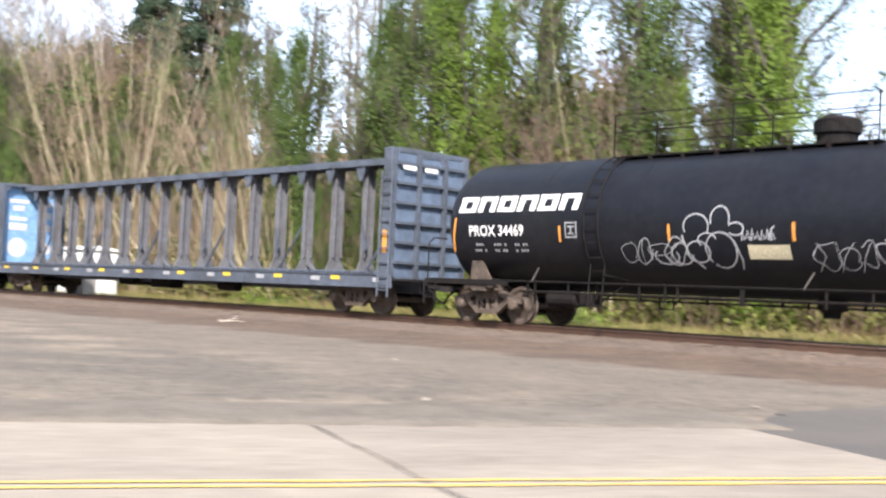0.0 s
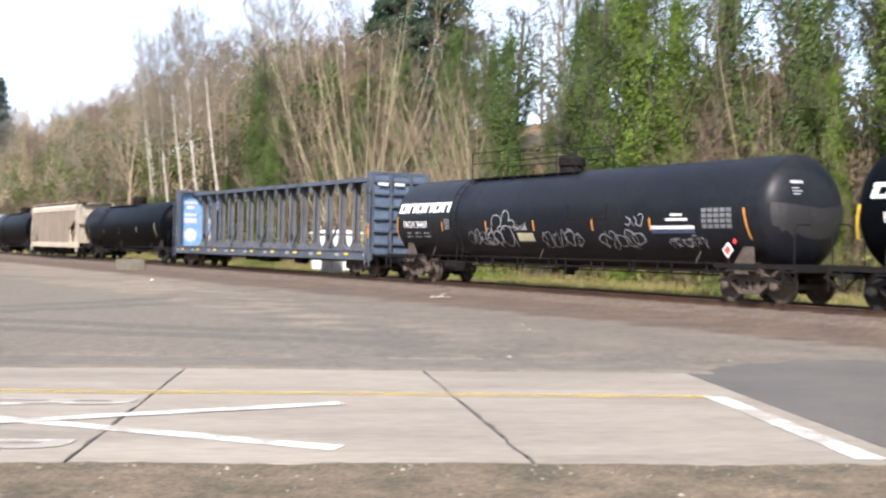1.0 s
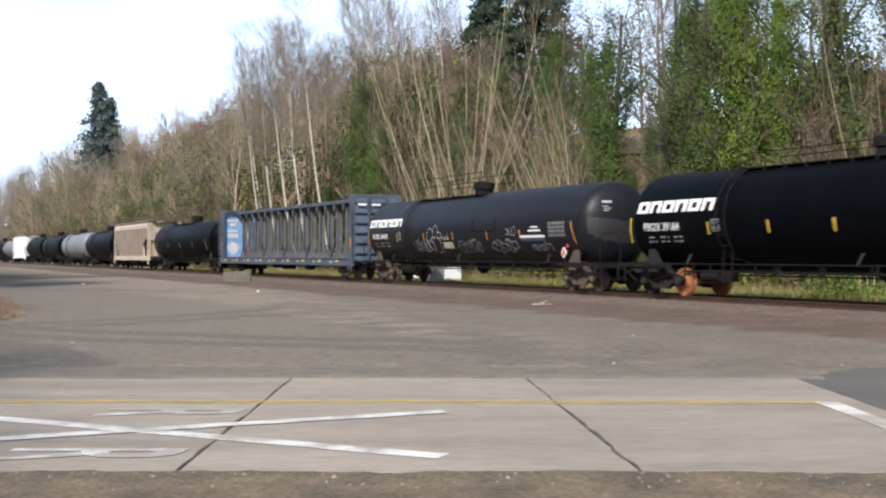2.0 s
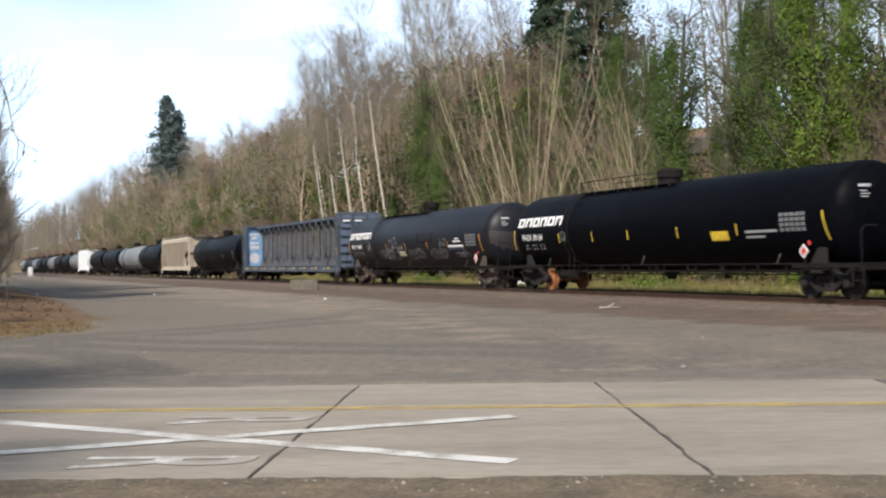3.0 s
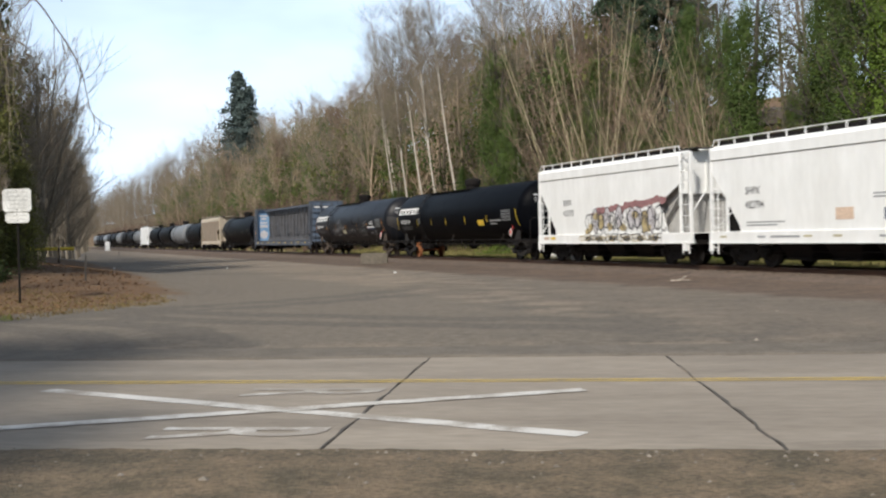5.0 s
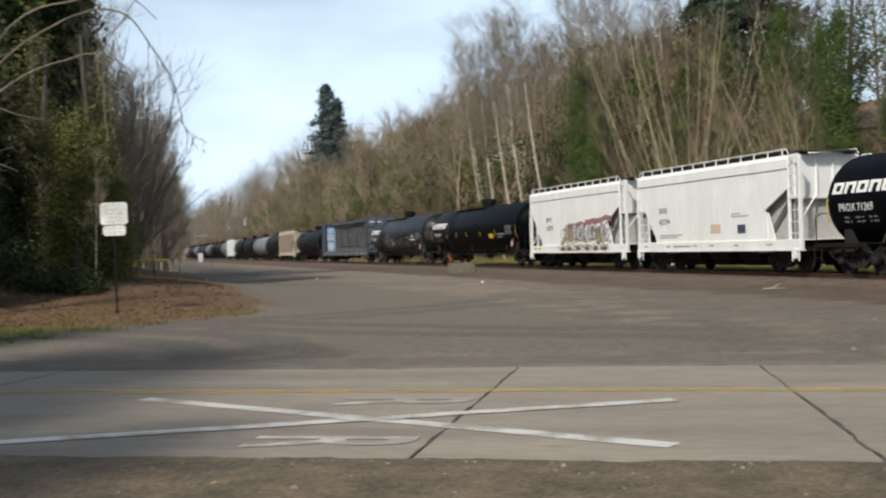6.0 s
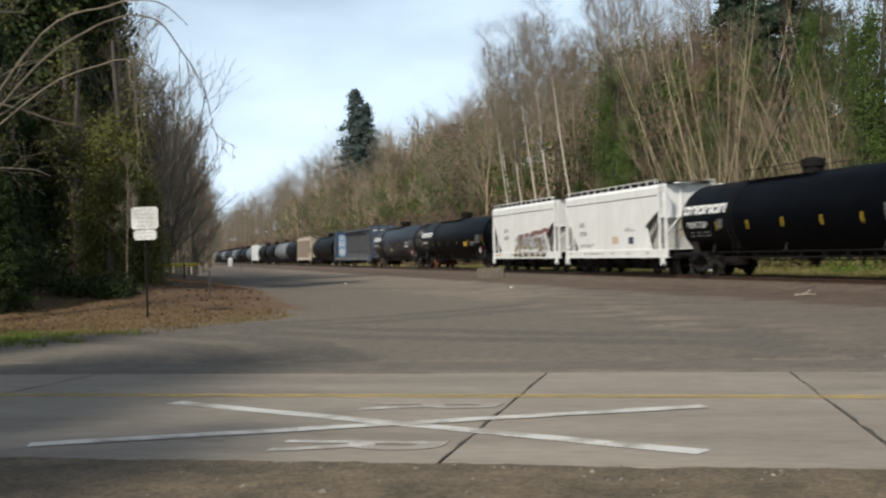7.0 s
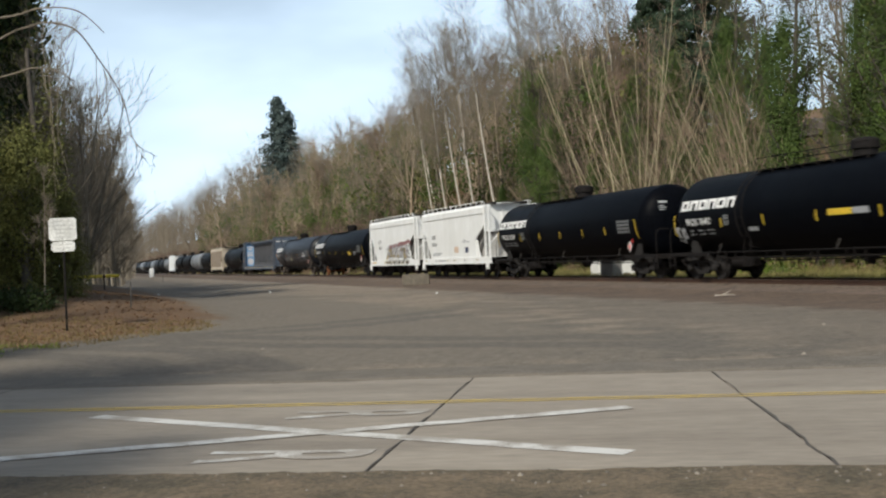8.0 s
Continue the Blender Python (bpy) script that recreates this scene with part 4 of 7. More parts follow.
    if logo:
        for bm in logo_blocks(half - 1.82, half - 5.68, 2.70, 3.08):
            part("maker_mark_block", on_side(bm, **wrap), M_LOGO, car, "white slanted block of the maker's mark")
    if marks:
        part("reporting_mark", on_side(words(marks, 0.26, half - 2.2, 2.12, 0.92), **wrap), M_LOGO, car, "white stencilled car number")
        bm = bmesh.new()
        for k, z in enumerate((1.88, 1.74)):
            for j in range(3):
                for q in range(5):
                    if (q + j + k) % 4:
                        quad2(bm, half - 2.32 - j * 0.68 - q * 0.085, half - 2.385 - j * 0.68 - q * 0.085, z, z + 0.055)
        tagged(part("data_lines", on_side(bm, **wrap), M_DULL, car), "small pale printed data lines", kind="stuff")
        bm = bmesh.new()
        xs = strips[1] - 0.16
        for a, b, c, d in ((0, 0.34, 2.06, 2.09), (0, 0.34, 2.39, 2.42), (0, 0.03, 2.09, 2.39), (0.31, 0.34, 2.09, 2.39), (0.08, 0.27, 2.30, 2.33), (0.15, 0.19, 2.14, 2.30), (0.08, 0.27, 2.14, 2.17)):
            quad2(bm, xs - a, xs - b, c, d)
        part("test_mark", on_side(bm, **wrap), M_DULL, car, "small grey boxed mark")
        bm = bmesh.new()
        for j in range(5):
            for k in range(4):
                quad2(bm, -half + 3.75 - j * 0.235, -half + 3.56 - j * 0.235, 2.02 + k * 0.15, 2.13 + k * 0.15)
        part("data_panel", on_side(bm, **wrap), M_FADED, car, "faded grey printed data panel")
        bm = bmesh.new()
        prism(bm, [(-half + 2.85, 1.20), (-half + 3.05, 1.42), (-half + 2.85, 1.64), (-half + 2.65, 1.42)], 1.45, 1.47)
        part("placard", bm, M_LOGO, car, "white diamond hazard placard")
        bm = bmesh.new()
        prism(bm, [(-half + 2.85, 1.27), (-half + 2.98, 1.42), (-half + 2.85, 1.57), (-half + 2.72, 1.42)], 1.471, 1.476)
        prism(bm, [(-half + 2.60, 1.58), (-half + 2.68, 1.64), (-half + 2.62, 1.74), (-half + 2.54, 1.66)], 1.45, 1.475)
        part("placard_print", bm, M_RED, car, "red diamond print")
        bm = bmesh.new()
        box(bm, -half + 2.83, -half + 2.87, 1.40, 1.45, 1.0, 1.4)
        part("placard_post", bm, M_IRON, car)
        # end lettering
        bm = bmesh.new()
        for k, (w, z) in enumerate(((0.36, 3.22), (0.2, 3.08), (0.3, 3.0), (0.22, 2.92))):
            quad2(bm, 0.9, 0.9 - w, z, z + (0.08 if k == 0 else 0.03))
        for v in bm.verts:
            y, z = v.co.x, v.co.y
            rr = min(1, math.hypot(y, z - ZC) / R)
            v.co = (-(hs - 0.8 + 0.8 * math.sqrt(1 - rr * rr)) - 0.02, y, z)
        part("end_lettering", bm, M_DULL, car)
    if extra:
        extra(car, wrap)
    CARS.append((car, s0))
    return car


def marks_first(car, wrap):
    """Silver spray tags, a cream notice and white stripes on the grimy car."""
    for seed, box4, n in ((3, (4.5, 2.9, 1.50, 2.05), 4), (5, (-0.1, -2.1, 1.40, 1.98), 5), (8, (-3.1, -5.0, 1.40, 2.0), 5), (9, (-6.1, -7.6, 1.45, 1.80), 5), (4, (-4.3, -5.1, 2.08, 2.45), 3)):
        part("spray_tag", on_side(scribble(bmesh.new(), *box4, seed, n), **wrap), M_SPRAY, car, "silver spray-painted looping tag")
    # bubble shapes of the tallest tag, and the small writing after it
    bm = bmesh.new()
    for cx, cz, rx, rz, a0, a1 in ((2.55, 2.28, 0.30, 0.26, -0.6, 3.6), (1.98, 2.42, 0.22, 0.27, -0.4, 3.5), (1.62, 2.22, 0.18, 0.13, -2.6, 2.6), (2.0, 1.80, 0.36, 0.36, -2.2, 3.9),
                                   (2.55, 1.76, 0.28, 0.22, 0.3, 6.6), (2.95, 1.72, 0.26, 0.22, 1.0, 6.2), (3.35, 1.66, 0.3, 0.16, 2.4, 6.9), (2.3, 2.0, 0.22, 0.14, 0.2, 4.0)):
        ribbon(bm, [(cx - rx * math.cos(a0 + (a1 - a0) * j / 16), cz + rz * math.sin(a0 + (a1 - a0) * j / 16)) for j in range(17)], 0.030)
    ribbon(bm, [(2.9, 2.1), (2.78, 1.7), (2.5, 1.42)], 0.04)
    ribbon(bm, [(1.66, 1.95), (1.55, 1.6), (1.6, 1.42)], 0.035)
    for j in range(7):
        a = 1.5 - j * 0.11
        ribbon(bm, [(a, 1.98 + 0.05 * (j % 2)), (a - 0.03, 2.16 + 0.03 * (j % 3)), (a - 0.08, 2.0)], 0.03)
    ribbon(bm, [(0.9, 2.0), (0.82, 2.22), (0.76, 2.26)], 0.03)
    part("spray_tag", on_side(bm, **wrap), M_SPRAY, car, "tall silver bubble-shaped spray tag")
    part("notice", on_side(quad2(bmesh.new(), 1.38, 0.46, 1.62, 1.90), **wrap), M_CREAM, car, "cream printed notice")
    bm = bmesh.new()
    quad2(bm, -5.45, -7.25, 2.00, 2.10)
    quad2(bm, -6.1, -7.0, 2.24, 2.31)
    quad2(bm, -6.3, -6.8, 2.38, 2.44)
    part("white_stripe", on_side(bm, **wrap), M_LOGO, car)
    part("blue_stripe", on_side(quad2(bmesh.new(), -5.45, -7.25, 1.88, 1.99), **wrap), M_NAVY, car)
    bm = bmesh.new()
    for a, b, c, d in ((-1.5, -3.5, 2.30, 2.36), (-1.5, -1.58, 2.30, 2.80), (-3.42, -3.5, 2.30, 2.80)):
        quad2(bm, a, b, c, d)
    part("patch_outline", on_side(bm, **wrap), M_IRON, car)


def marks_second(car, wrap):
    part("notice", on_side(quad2(bmesh.new(), -4.15, -5.05, 1.82, 2.12), **wrap), M_YELLOW, car, "bright yellow printed notice")
    bm = bmesh.new()
    quad2(bm, -5.9, -7.4, 2.02, 2.10)
    quad2(bm, -5.9, -6.8, 1.86, 1.93)
    part("data_lines", on_side(bm, **wrap), M_DULL, car)


def marks_fourth(car, wrap):
    part("notice", on_side(quad2(bmesh.new(), 0.3, -0.9, 2.12, 2.32), **wrap), M_YELLOW, car, "yellow notice with faded end")
    part("notice", on_side(quad2(bmesh.new(), -0.92, -1.7, 2.12, 2.32), **wrap), M_DULL, car)
    part("notice", on_side(quad2(bmesh.new(), 4.9, 4.3, 1.78, 1.92), **wrap), M_DULL, car)
    part("spray_tag", on_side(scribble(bmesh.new(), 10.0, 9.3, 1.5, 2.1, 22, 3, 0.08), **wrap), M_SPRAY, car)


def covered_hopper(length, s0, material, label, marks=(), art=None, ribs=False, trim=None):
    """A covered hopper car with sloped ends, a side sill, roof walkway and end cages."""
    half = length / 2
    trim = trim or material
    hb, W, top, eave = half - 0.85, 1.52, 4.36, 4.12
    car = thing("hopper_car", label, "hopper car", group="cars of the freight train")
    k = hb / 6.4
    he, hp = hb - 0.42, hb + 0.28  # the body ends short of the trailing platform's posts
    outline = [(hb, 3.35), (hb, eave), (-he, eave), (-he, 3.1), (-4.4 * k, 2.35), (-4.3 * k, 1.24), (4.7 * k, 1.24), (4.75 * k, 1.45), (5.35 * k, 2.15), (6.0 * k, 2.9)]
    bm = bmesh.new()
    for sg in (1, -1):
        prism(bm, outline, sg * (W - 0.05), sg * W)
    part("side_sheet", bm, material, car)
    bm = bmesh.new()
    for sg in (1, -1):
        box(bm, hb + 0.03, -he - 0.03, sg * (W - 0.01), sg * (W + 0.045), 3.78, eave + 0.02, 0.01)
    part("roof_rail", bm, trim, car)
    for sg, e in ((1, hb), (-1, he)):
        bm = bmesh.new()
        vs = [bm.verts.new(c) for c in ((sg * e, -W + 0.05, 3.4 if sg > 0 else 2.74), (sg * e, W - 0.05, 3.4 if sg > 0 else 2.74), (sg * 3.7 * k, W - 0.05, 0.75), (sg * 3.7 * k, -W + 0.05, 0.75))]
        f = bm.faces.new(vs)
        bmesh.ops.solidify(bm, geom=bm.faces[:], thickness=0.04)
        part("end_sheet", bm, M_HSHADE if material is M_WHITE else trim, car, "sloping end sheets, shade-grey on white cars")
        bm = bmesh.new()
        box(bm, sg * (e - 0.04), sg * e, -W + 0.05, W - 0.05, 3.38 if sg > 0 else 2.72, eave)
        part("end_wall", bm, trim, car)
    bm = bmesh.new()
    prism(bm, [(-W - 0.03, eave), (W + 0.03, eave), (W - 0.12, top - 0.07), (0, top), (-W + 0.12, top - 0.07)], -he - 0.02, hb + 0.02, "x")
    part("roof", bm, trim, car)
    bm = bmesh.new()
    for sg in (1, -1):
        box(bm, half - 0.72, -hp - 0.08, sg * (W - 0.10), sg * (W + 0.06), 0.86, 1.24, 0.015)
        box(bm, half - 0.72, -hp - 0.08, sg * (W - 0.16), sg * (W + 0.09), 0.83, 0.865)
    part("side_sill", bm, trim, car)
    bm = bmesh.new()
    box(bm, half - 0.7, -half + 0.7, -0.22, 0.22, 0.62, 1.0, 0.02)
    for sg in (1, -1):
        box(bm, sg * (half - 0.70), sg * (half - 0.82), -W, W, 0.80, 1.22)
    part("centre_sill", bm, M_IRON, car)
    for i, x in enumerate((-2.35 * k, 0.0, 2.35 * k)):
        bm = bmesh.new()
        a = [bm.verts.new((x + sx * 1.1 * k, sy * 1.35, 1.25)) for sx, sy in ((1, 1), (-1, 1), (-1, -1), (1, -1))]
        b = [bm.verts.new((x + sx * 0.62, sy * 0.85, 0.34)) for sx, sy in ((1, 1), (-1, 1), (-1, -1), (1, -1))]
        for j in range(4):
            bm.faces.new((a[j], a[(j + 1) % 4], b[(j + 1) % 4], b[j]))
        bm.faces.new(a[::-1])
        bm.faces.new(b)
        box(bm, x - 0.68, x + 0.68, -0.95, 0.95, 0.26, 0.36, 0.02)
        bmesh.ops.recalc_face_normals(bm, faces=bm.faces)
        part("outlet_hopper", bm, M_IRON, car)
    # roof walkway, hatches and railing
    bm = bmesh.new()
    for y in (0.95, -0.95):
        box(bm, hb + 0.4, -he - 0.4, y - 0.2, y + 0.2, top + 0.02, top + 0.06)
    for sg in (1, -1):
        box(bm, hb + 0.4 if sg > 0 else -he - 0.4, hb - 0.1 if sg > 0 else -he + 0.1, -1.15, 1.15, top + 0.02, top + 0.06)
    for x in np.linspace(hb - 0.3, -hb + 0.3, 10):
        for y in (0.95, -0.95):
            box(bm, x - 0.03, x + 0.03, y - 0.2, y + 0.2, top - 0.08, top + 0.03)
    part("roof_walkway", bm, M_GALV, car)
    bm = bmesh.new()
    box(bm, hb - 0.6, -hb + 0.6, -0.3, 0.3, top - 0.02, top + 0.09, 0.02)
    part("trough_hatch", bm, trim, car)
    bm = bmesh.new()
    for y in (W - 0.05, -W + 0.05):
        rod(bm, [(hb, y, top - 0.05), (hb - 0.15, y, top + 0.14), (-he + 0.15, y, top + 0.14), (-he, y, top - 0.05)], 0.018, 5)
        for x in np.linspace(hb - 0.4, -he + 0.4, 13):
            rod(bm, [(x, y, eave), (x, y, top + 0.14)], 0.026, 4)
    part("roof_rail_bar", bm, trim, car)
    # dark strips standing in for the shaded trough between roof edge and rail
    bm = bmesh.new()
    for y in (W - 0.22, -W + 0.22):
        box(bm, hb - 0.2, -he + 0.2, y - 0.012, y + 0.012, top - 0.12, top + 0.10)
    part("trough_shade", bm, M_IRON, car, "dark strip for the shade in the roof trough")
    # the leading end: corner posts, braces, short side ladders and a ladder up the end
    bm = bmesh.new()
    for y in (W - 0.03, -W + 0.03):
        box(bm, hb - 0.02, hb + 0.10, y - 0.05, y + 0.05, 1.2, eave + 0.12, 0.01)
        box(bm, hb - 0.95, hb - 0.87, y - 0.03, y + 0.03, 1.2, 2.6)
        rod(bm, [(hb + 0.04, y, 1.25), (4.9 * k, y, 2.1)], 0.03, 5)
    for y in (0.55, -0.55):
        box(bm, hb, hb + 0.08, y - 0.04, y + 0.04, 1.2, eave)
    box(bm, hb, hb + 0.09, -W, W, eave - 0.02, eave + 0.12)
    part("end_cage", bm, trim, car)
    ladder(car, ((hb + 0.16, W - 0.35, 1.24), (hb + 0.16, W - 0.35, eave + 0.1)), 9, trim, "y", r=0.018, name="end_ladder")
    # the trailing end: posts out at the end of the platform, tied to the body's corners by full-height ladders
    for y in (W - 0.03, -W + 0.03):
        bm = bmesh.new()
        box(bm, -he - 0.06, -he + 0.05, y - 0.05, y + 0.05, 1.2, eave, 0.01)
        box(bm, -hp - 0.06, -hp + 0.06, y - 0.06, y + 0.06, 1.2, eave + 0.10, 0.01)
        rod(bm, [(-he, y, eave - 0.15), (-he - 0.16, y, eave + 0.12), (-hp, y, eave + 0.10)], 0.035, 5)
        rod(bm, [(-hp, y * 0.96, 2.0), (-he - 0.05, y * 0.3, 2.78)], 0.035, 5)
        part("end_cage", bm, trim, car)
    bm = bmesh.new()
    for y in (W - 0.3, 0.35, -0.35, -W + 0.3):
        box(bm, -he - 0.06, -he - 0.003, y - 0.03, y + 0.03, 2.72, eave)
    box(bm, -he - 0.07, -he - 0.003, -W + 0.1, W - 0.1, 2.70, 2.80)
    part("end_stiffener", bm, trim, car)
    for sg in (1, -1):
        bm = bmesh.new()
        box(bm, sg * (hb - 0.9), sg * (hb + 0.14 if sg > 0 else hp + 0.06), -W + 0.02, W - 0.02, 1.20, 1.24)
        part("end_platform", bm, trim, car)
        lx = hb - 0.24 if sg > 0 else -0.5 * (he + hp)
        for y in (W + 0.075, -W - 0.075):
            if sg > 0:
                ladder(car, ((lx, y, 1.24), (lx, y, 2.9)), 5, trim, width=0.48, r=0.020)
            else:
                ladder(car, ((lx, y * 0.96, 1.24), (lx, y * 0.96, eave + 0.05)), 7, trim, width=0.66, r=0.020)
            sx = lx if sg > 0 else -hp + 0.22
            ladder(car, ((sx, y, 0.46), (sx, y, 0.90)), 1, trim, width=0.42, r=0.026, name="stirrup_step")
        bm = bmesh.new()
        box(bm, sg * (hb + 0.1), sg * (hb - 0.1), W - 0.02, W + 0.1, 0.55, 0.92, 0.02)
        part("jacking_pad", bm, trim, car)
        coupler(car, half if sg > 0 else -half + 0.25)
        add_truck(car, sg * (half - 2.35))
    # added shade-grey plates, recessed beside the sloping sheet of the trailing end, and white plates at their foot
    for y in (W - 0.30, -W + 0.30):
        bm = bmesh.new()
        prism(bm, [(-he + 0.06, 3.2), (-he + 0.06, 1.24), (-4.0 * k, 1.24), (-4.0 * k, 2.5), (-5.2 * k, 3.2)], y - 0.015, y + 0.015)
        part("slope_gusset", bm, M_HSHADE if material is M_WHITE else trim, car, "added recessed plate, shade-grey on white cars")
    for y in (W - 0.03, -W + 0.03):
        bm = bmesh.new()
        prism(bm, [(-4.25 * k, 1.24), (-4.3 * k, 2.30), (-4.6 * k, 2.22), (-5.05 * k, 1.24)], y - 0.02, y + 0.02)
        part("shear_plate", bm, trim, car)
        bm = bmesh.new()
        box(bm, -4.52 * k - 0.02, -4.52 * k + 0.02, y - 0.035, y + 0.045, 1.24, 2.15)
        part("plate_rib", bm, trim, car)
    # plate added to lighten the end, where the slope sheet catches bounced light
    bm = bmesh.new()
    box(bm, -he + 0.16, -he + 0.19, -W + 0.12, W - 0.12, 1.24, 2.72)
    part("bounce_plate", bm, M_HSHADE if material is M_WHITE else trim, car, "added plate for the bounce-lit slope below the end wall")
    for x in (hb - 0.75,):
        for y in (W - 0.12, -W + 0.12):
            bm = bmesh.new()
            box(bm, x - 0.035, x + 0.035, y - 0.05, y + 0.05, 1.22, 2.75)
            part("end_post", bm, trim, car)
    bm = bmesh.new()
    prism(bm, [(hb - 0.25, 1.26), (hb - 0.25, 2.75), (5.2 * k, 2.0), (4.5 * k, 1.26)], -1.1, 1.1)
    part("brake_cabinet", bm, M_IRON, car, "dark brake equipment under the leading end")
    bm = bmesh.new()
    lathe(bm, [(-0.5, 0), (-0.5, 0.2), (0.5, 0.2), (0.5, 0)], 12, "x", (hb - 2.6, 0.75, 0.62))
    rod(bm, [(hb - 2, 0.95, 0.55), (-hb + 2, 0.95, 0.55)], 0.03, 5)
    part("brake_gear", bm, M_IRON, car)
    if ribs:
        for x in np.linspace(hb - 0.5, -hb + 0.5, 9):
            for sg in (1, -1):
                bm = bmesh.new()
                box(bm, x - 0.05, x + 0.05, sg * W, sg * (W + 0.06), 1.24 if abs(x) < 4.5 * k else 2.9, eave - 0.3)
                part("side_rib", bm, material, car)
    flat = dict(half=W, off=0.006)
    for (text, hgt, x, z) in marks:
        part("reporting_mark", on_side(words(text, hgt, x, z, 0.95), **flat), M_DARKT, car, "dark stencilled car number")
    if art:
        art(car, flat)
    CARS.append((car, s0))
    return car


def art_plain(car, flat):
    sill = dict(half=1.58, off=0.008)
    part("notice", on_side(quad2(bmesh.new(), -0.25, -1.05, 1.55, 1.92), **flat), M_PEACH, car, "faded peach square notice")
    part("notice", on_side(quad2(bmesh.new(), -2.35, -2.95, 1.52, 1.86), **flat), M_NAVY, car, "navy square notice")
    for a, b, z in ((-1.9, -3.2, 2.16), (-1.9, -2.6, 2.26), (4.3, 2.2, 1.52), (4.3, 2.6, 1.42)):
        part("data_line", on_side(quad2(bmesh.new(), a, b, z, z + 0.05), **flat), M_DULL, car)
    for a, b in ((3.6, 3.2), (2.9, 1.4), (-2.2, -2.5)):
        part("sill_line", on_side(quad2(bmesh.new(), a, b, 1.02, 1.09), **sill), M_DULL, car)
    for x in (5.6, 1.0, -0.4, -4.7):
        part("reflector_strip", on_side(quad2(bmesh.new(), x + 0.2, x - 0.2, 1.03, 1.10), **sill), M_CREAM, car)


def art_painted(car, flat):
    """A sprayed band: a maroon cloud, pale blobs, ochre patches and dark outlines."""
    sill = dict(half=1.58, off=0.008)
    rng = random.Random(31)
    lay = lambda d: dict(half=flat["half"], off=flat["off"] + d)

    def blob(bm, x, z, rx, rz, n=14):
        vs = [bm.verts.new((x + rx * math.cos(t) * rng.uniform(0.8, 1.15), z + rz * math.sin(t) * rng.uniform(0.8, 1.15), 0)) for t in np.linspace(0, 6.28, n, endpoint=False)]
        bm.faces.new(vs)

    bm = bmesh.new()
    for i in range(15):
        blob(bm, 0.9 - i * 0.40, 2.14 + 0.026 * i + rng.uniform(-0.05, 0.1), 0.30, 0.15)
    part("spray_cloud", on_side(bm, **lay(0)), M_PINK, car, "maroon sprayed cloud edge")
    rims = bmesh.new()
    for i in range(11):
        inner = bmesh.new()
        x, z, rx, rz = 0.8 - i * 0.52, 1.82 + rng.uniform(-0.1, 0.12), rng.uniform(0.26, 0.36), rng.uniform(0.34, 0.5)
        pts = [(x + rx * math.cos(t) * rng.uniform(0.75, 1.15), z + rz * math.sin(t) * rng.uniform(0.75, 1.15)) for t in np.linspace(0, 6.28, 14, endpoint=False)]
        inner.faces.new([inner.verts.new((a, b, 0)) for a, b in pts])
        part("spray_blob", on_side(inner, **lay(0.004)), (M_SKYB, M_OCHRE, M_SKYB, M_LOGO, M_SKYB, M_LOGO, M_SKYB)[i % 7], car)
        ribbon(rims, pts + pts[:2], 0.05)
        ribbon(rims, [(x - rx * 0.4, z + rz * 0.3), (x, z - rz * rng.uniform(-0.2, 0.3)), (x + rx * 0.45, z + rz * rng.uniform(-0.4, 0.4))], 0.045)
    part("spray_outline", on_side(rims, **lay(0.012)), M_DARKT, car, "dark sprayed outlines")
    for x, z in ((0.75, 2.0), (-1.6, 1.5), (-0.5, 1.55), (-3.6, 1.45), (-2.6, 2.0), (1.2, 1.55), (1.5, 1.35)):
        bm = bmesh.new()
        blob(bm, x, z, 0.26, 0.16)
        part("spray_patch", on_side(bm, **lay(0.008)), M_OCHRE, car, "ochre sprayed patch")
    for x in (1.4, 0.4, -0.8, -2.0, -3.1, -4.2):
        bm = bmesh.new()
        blob(bm, x, 1.04, 0.32, 0.12)
        part("spray_spot", on_side(bm, **sill), M_DARKT, car)
    part("spray_sill_patch", on_side(scribble(bmesh.new(), 2.2, -4.4, 0.92, 1.2, 19, 22, 0.03), half=1.58, off=0.012), M_OCHRE, car)
    part("spray_sill_line", on_side(scribble(bmesh.new(), 1.6, -4.8, 0.94, 1.3, 29, 14, 0.03), half=1.58, off=0.016), M_DARKT, car)
    part("spray_line", on_side(scribble(bmesh.new(), 1.6, -5.0, 1.32, 2.2, 33, 13, 0.03), **lay(0.02)), M_DARKT, car, "thin dark sprayed scrawl")
    for x in (5.6, 4.9):
        part("reflector_strip", on_side(quad2(bmesh.new(), x + 0.25, x - 0.25, 1.02, 1.14), **sill), M_PEACH if x > 5 else M_YELLOW, car)


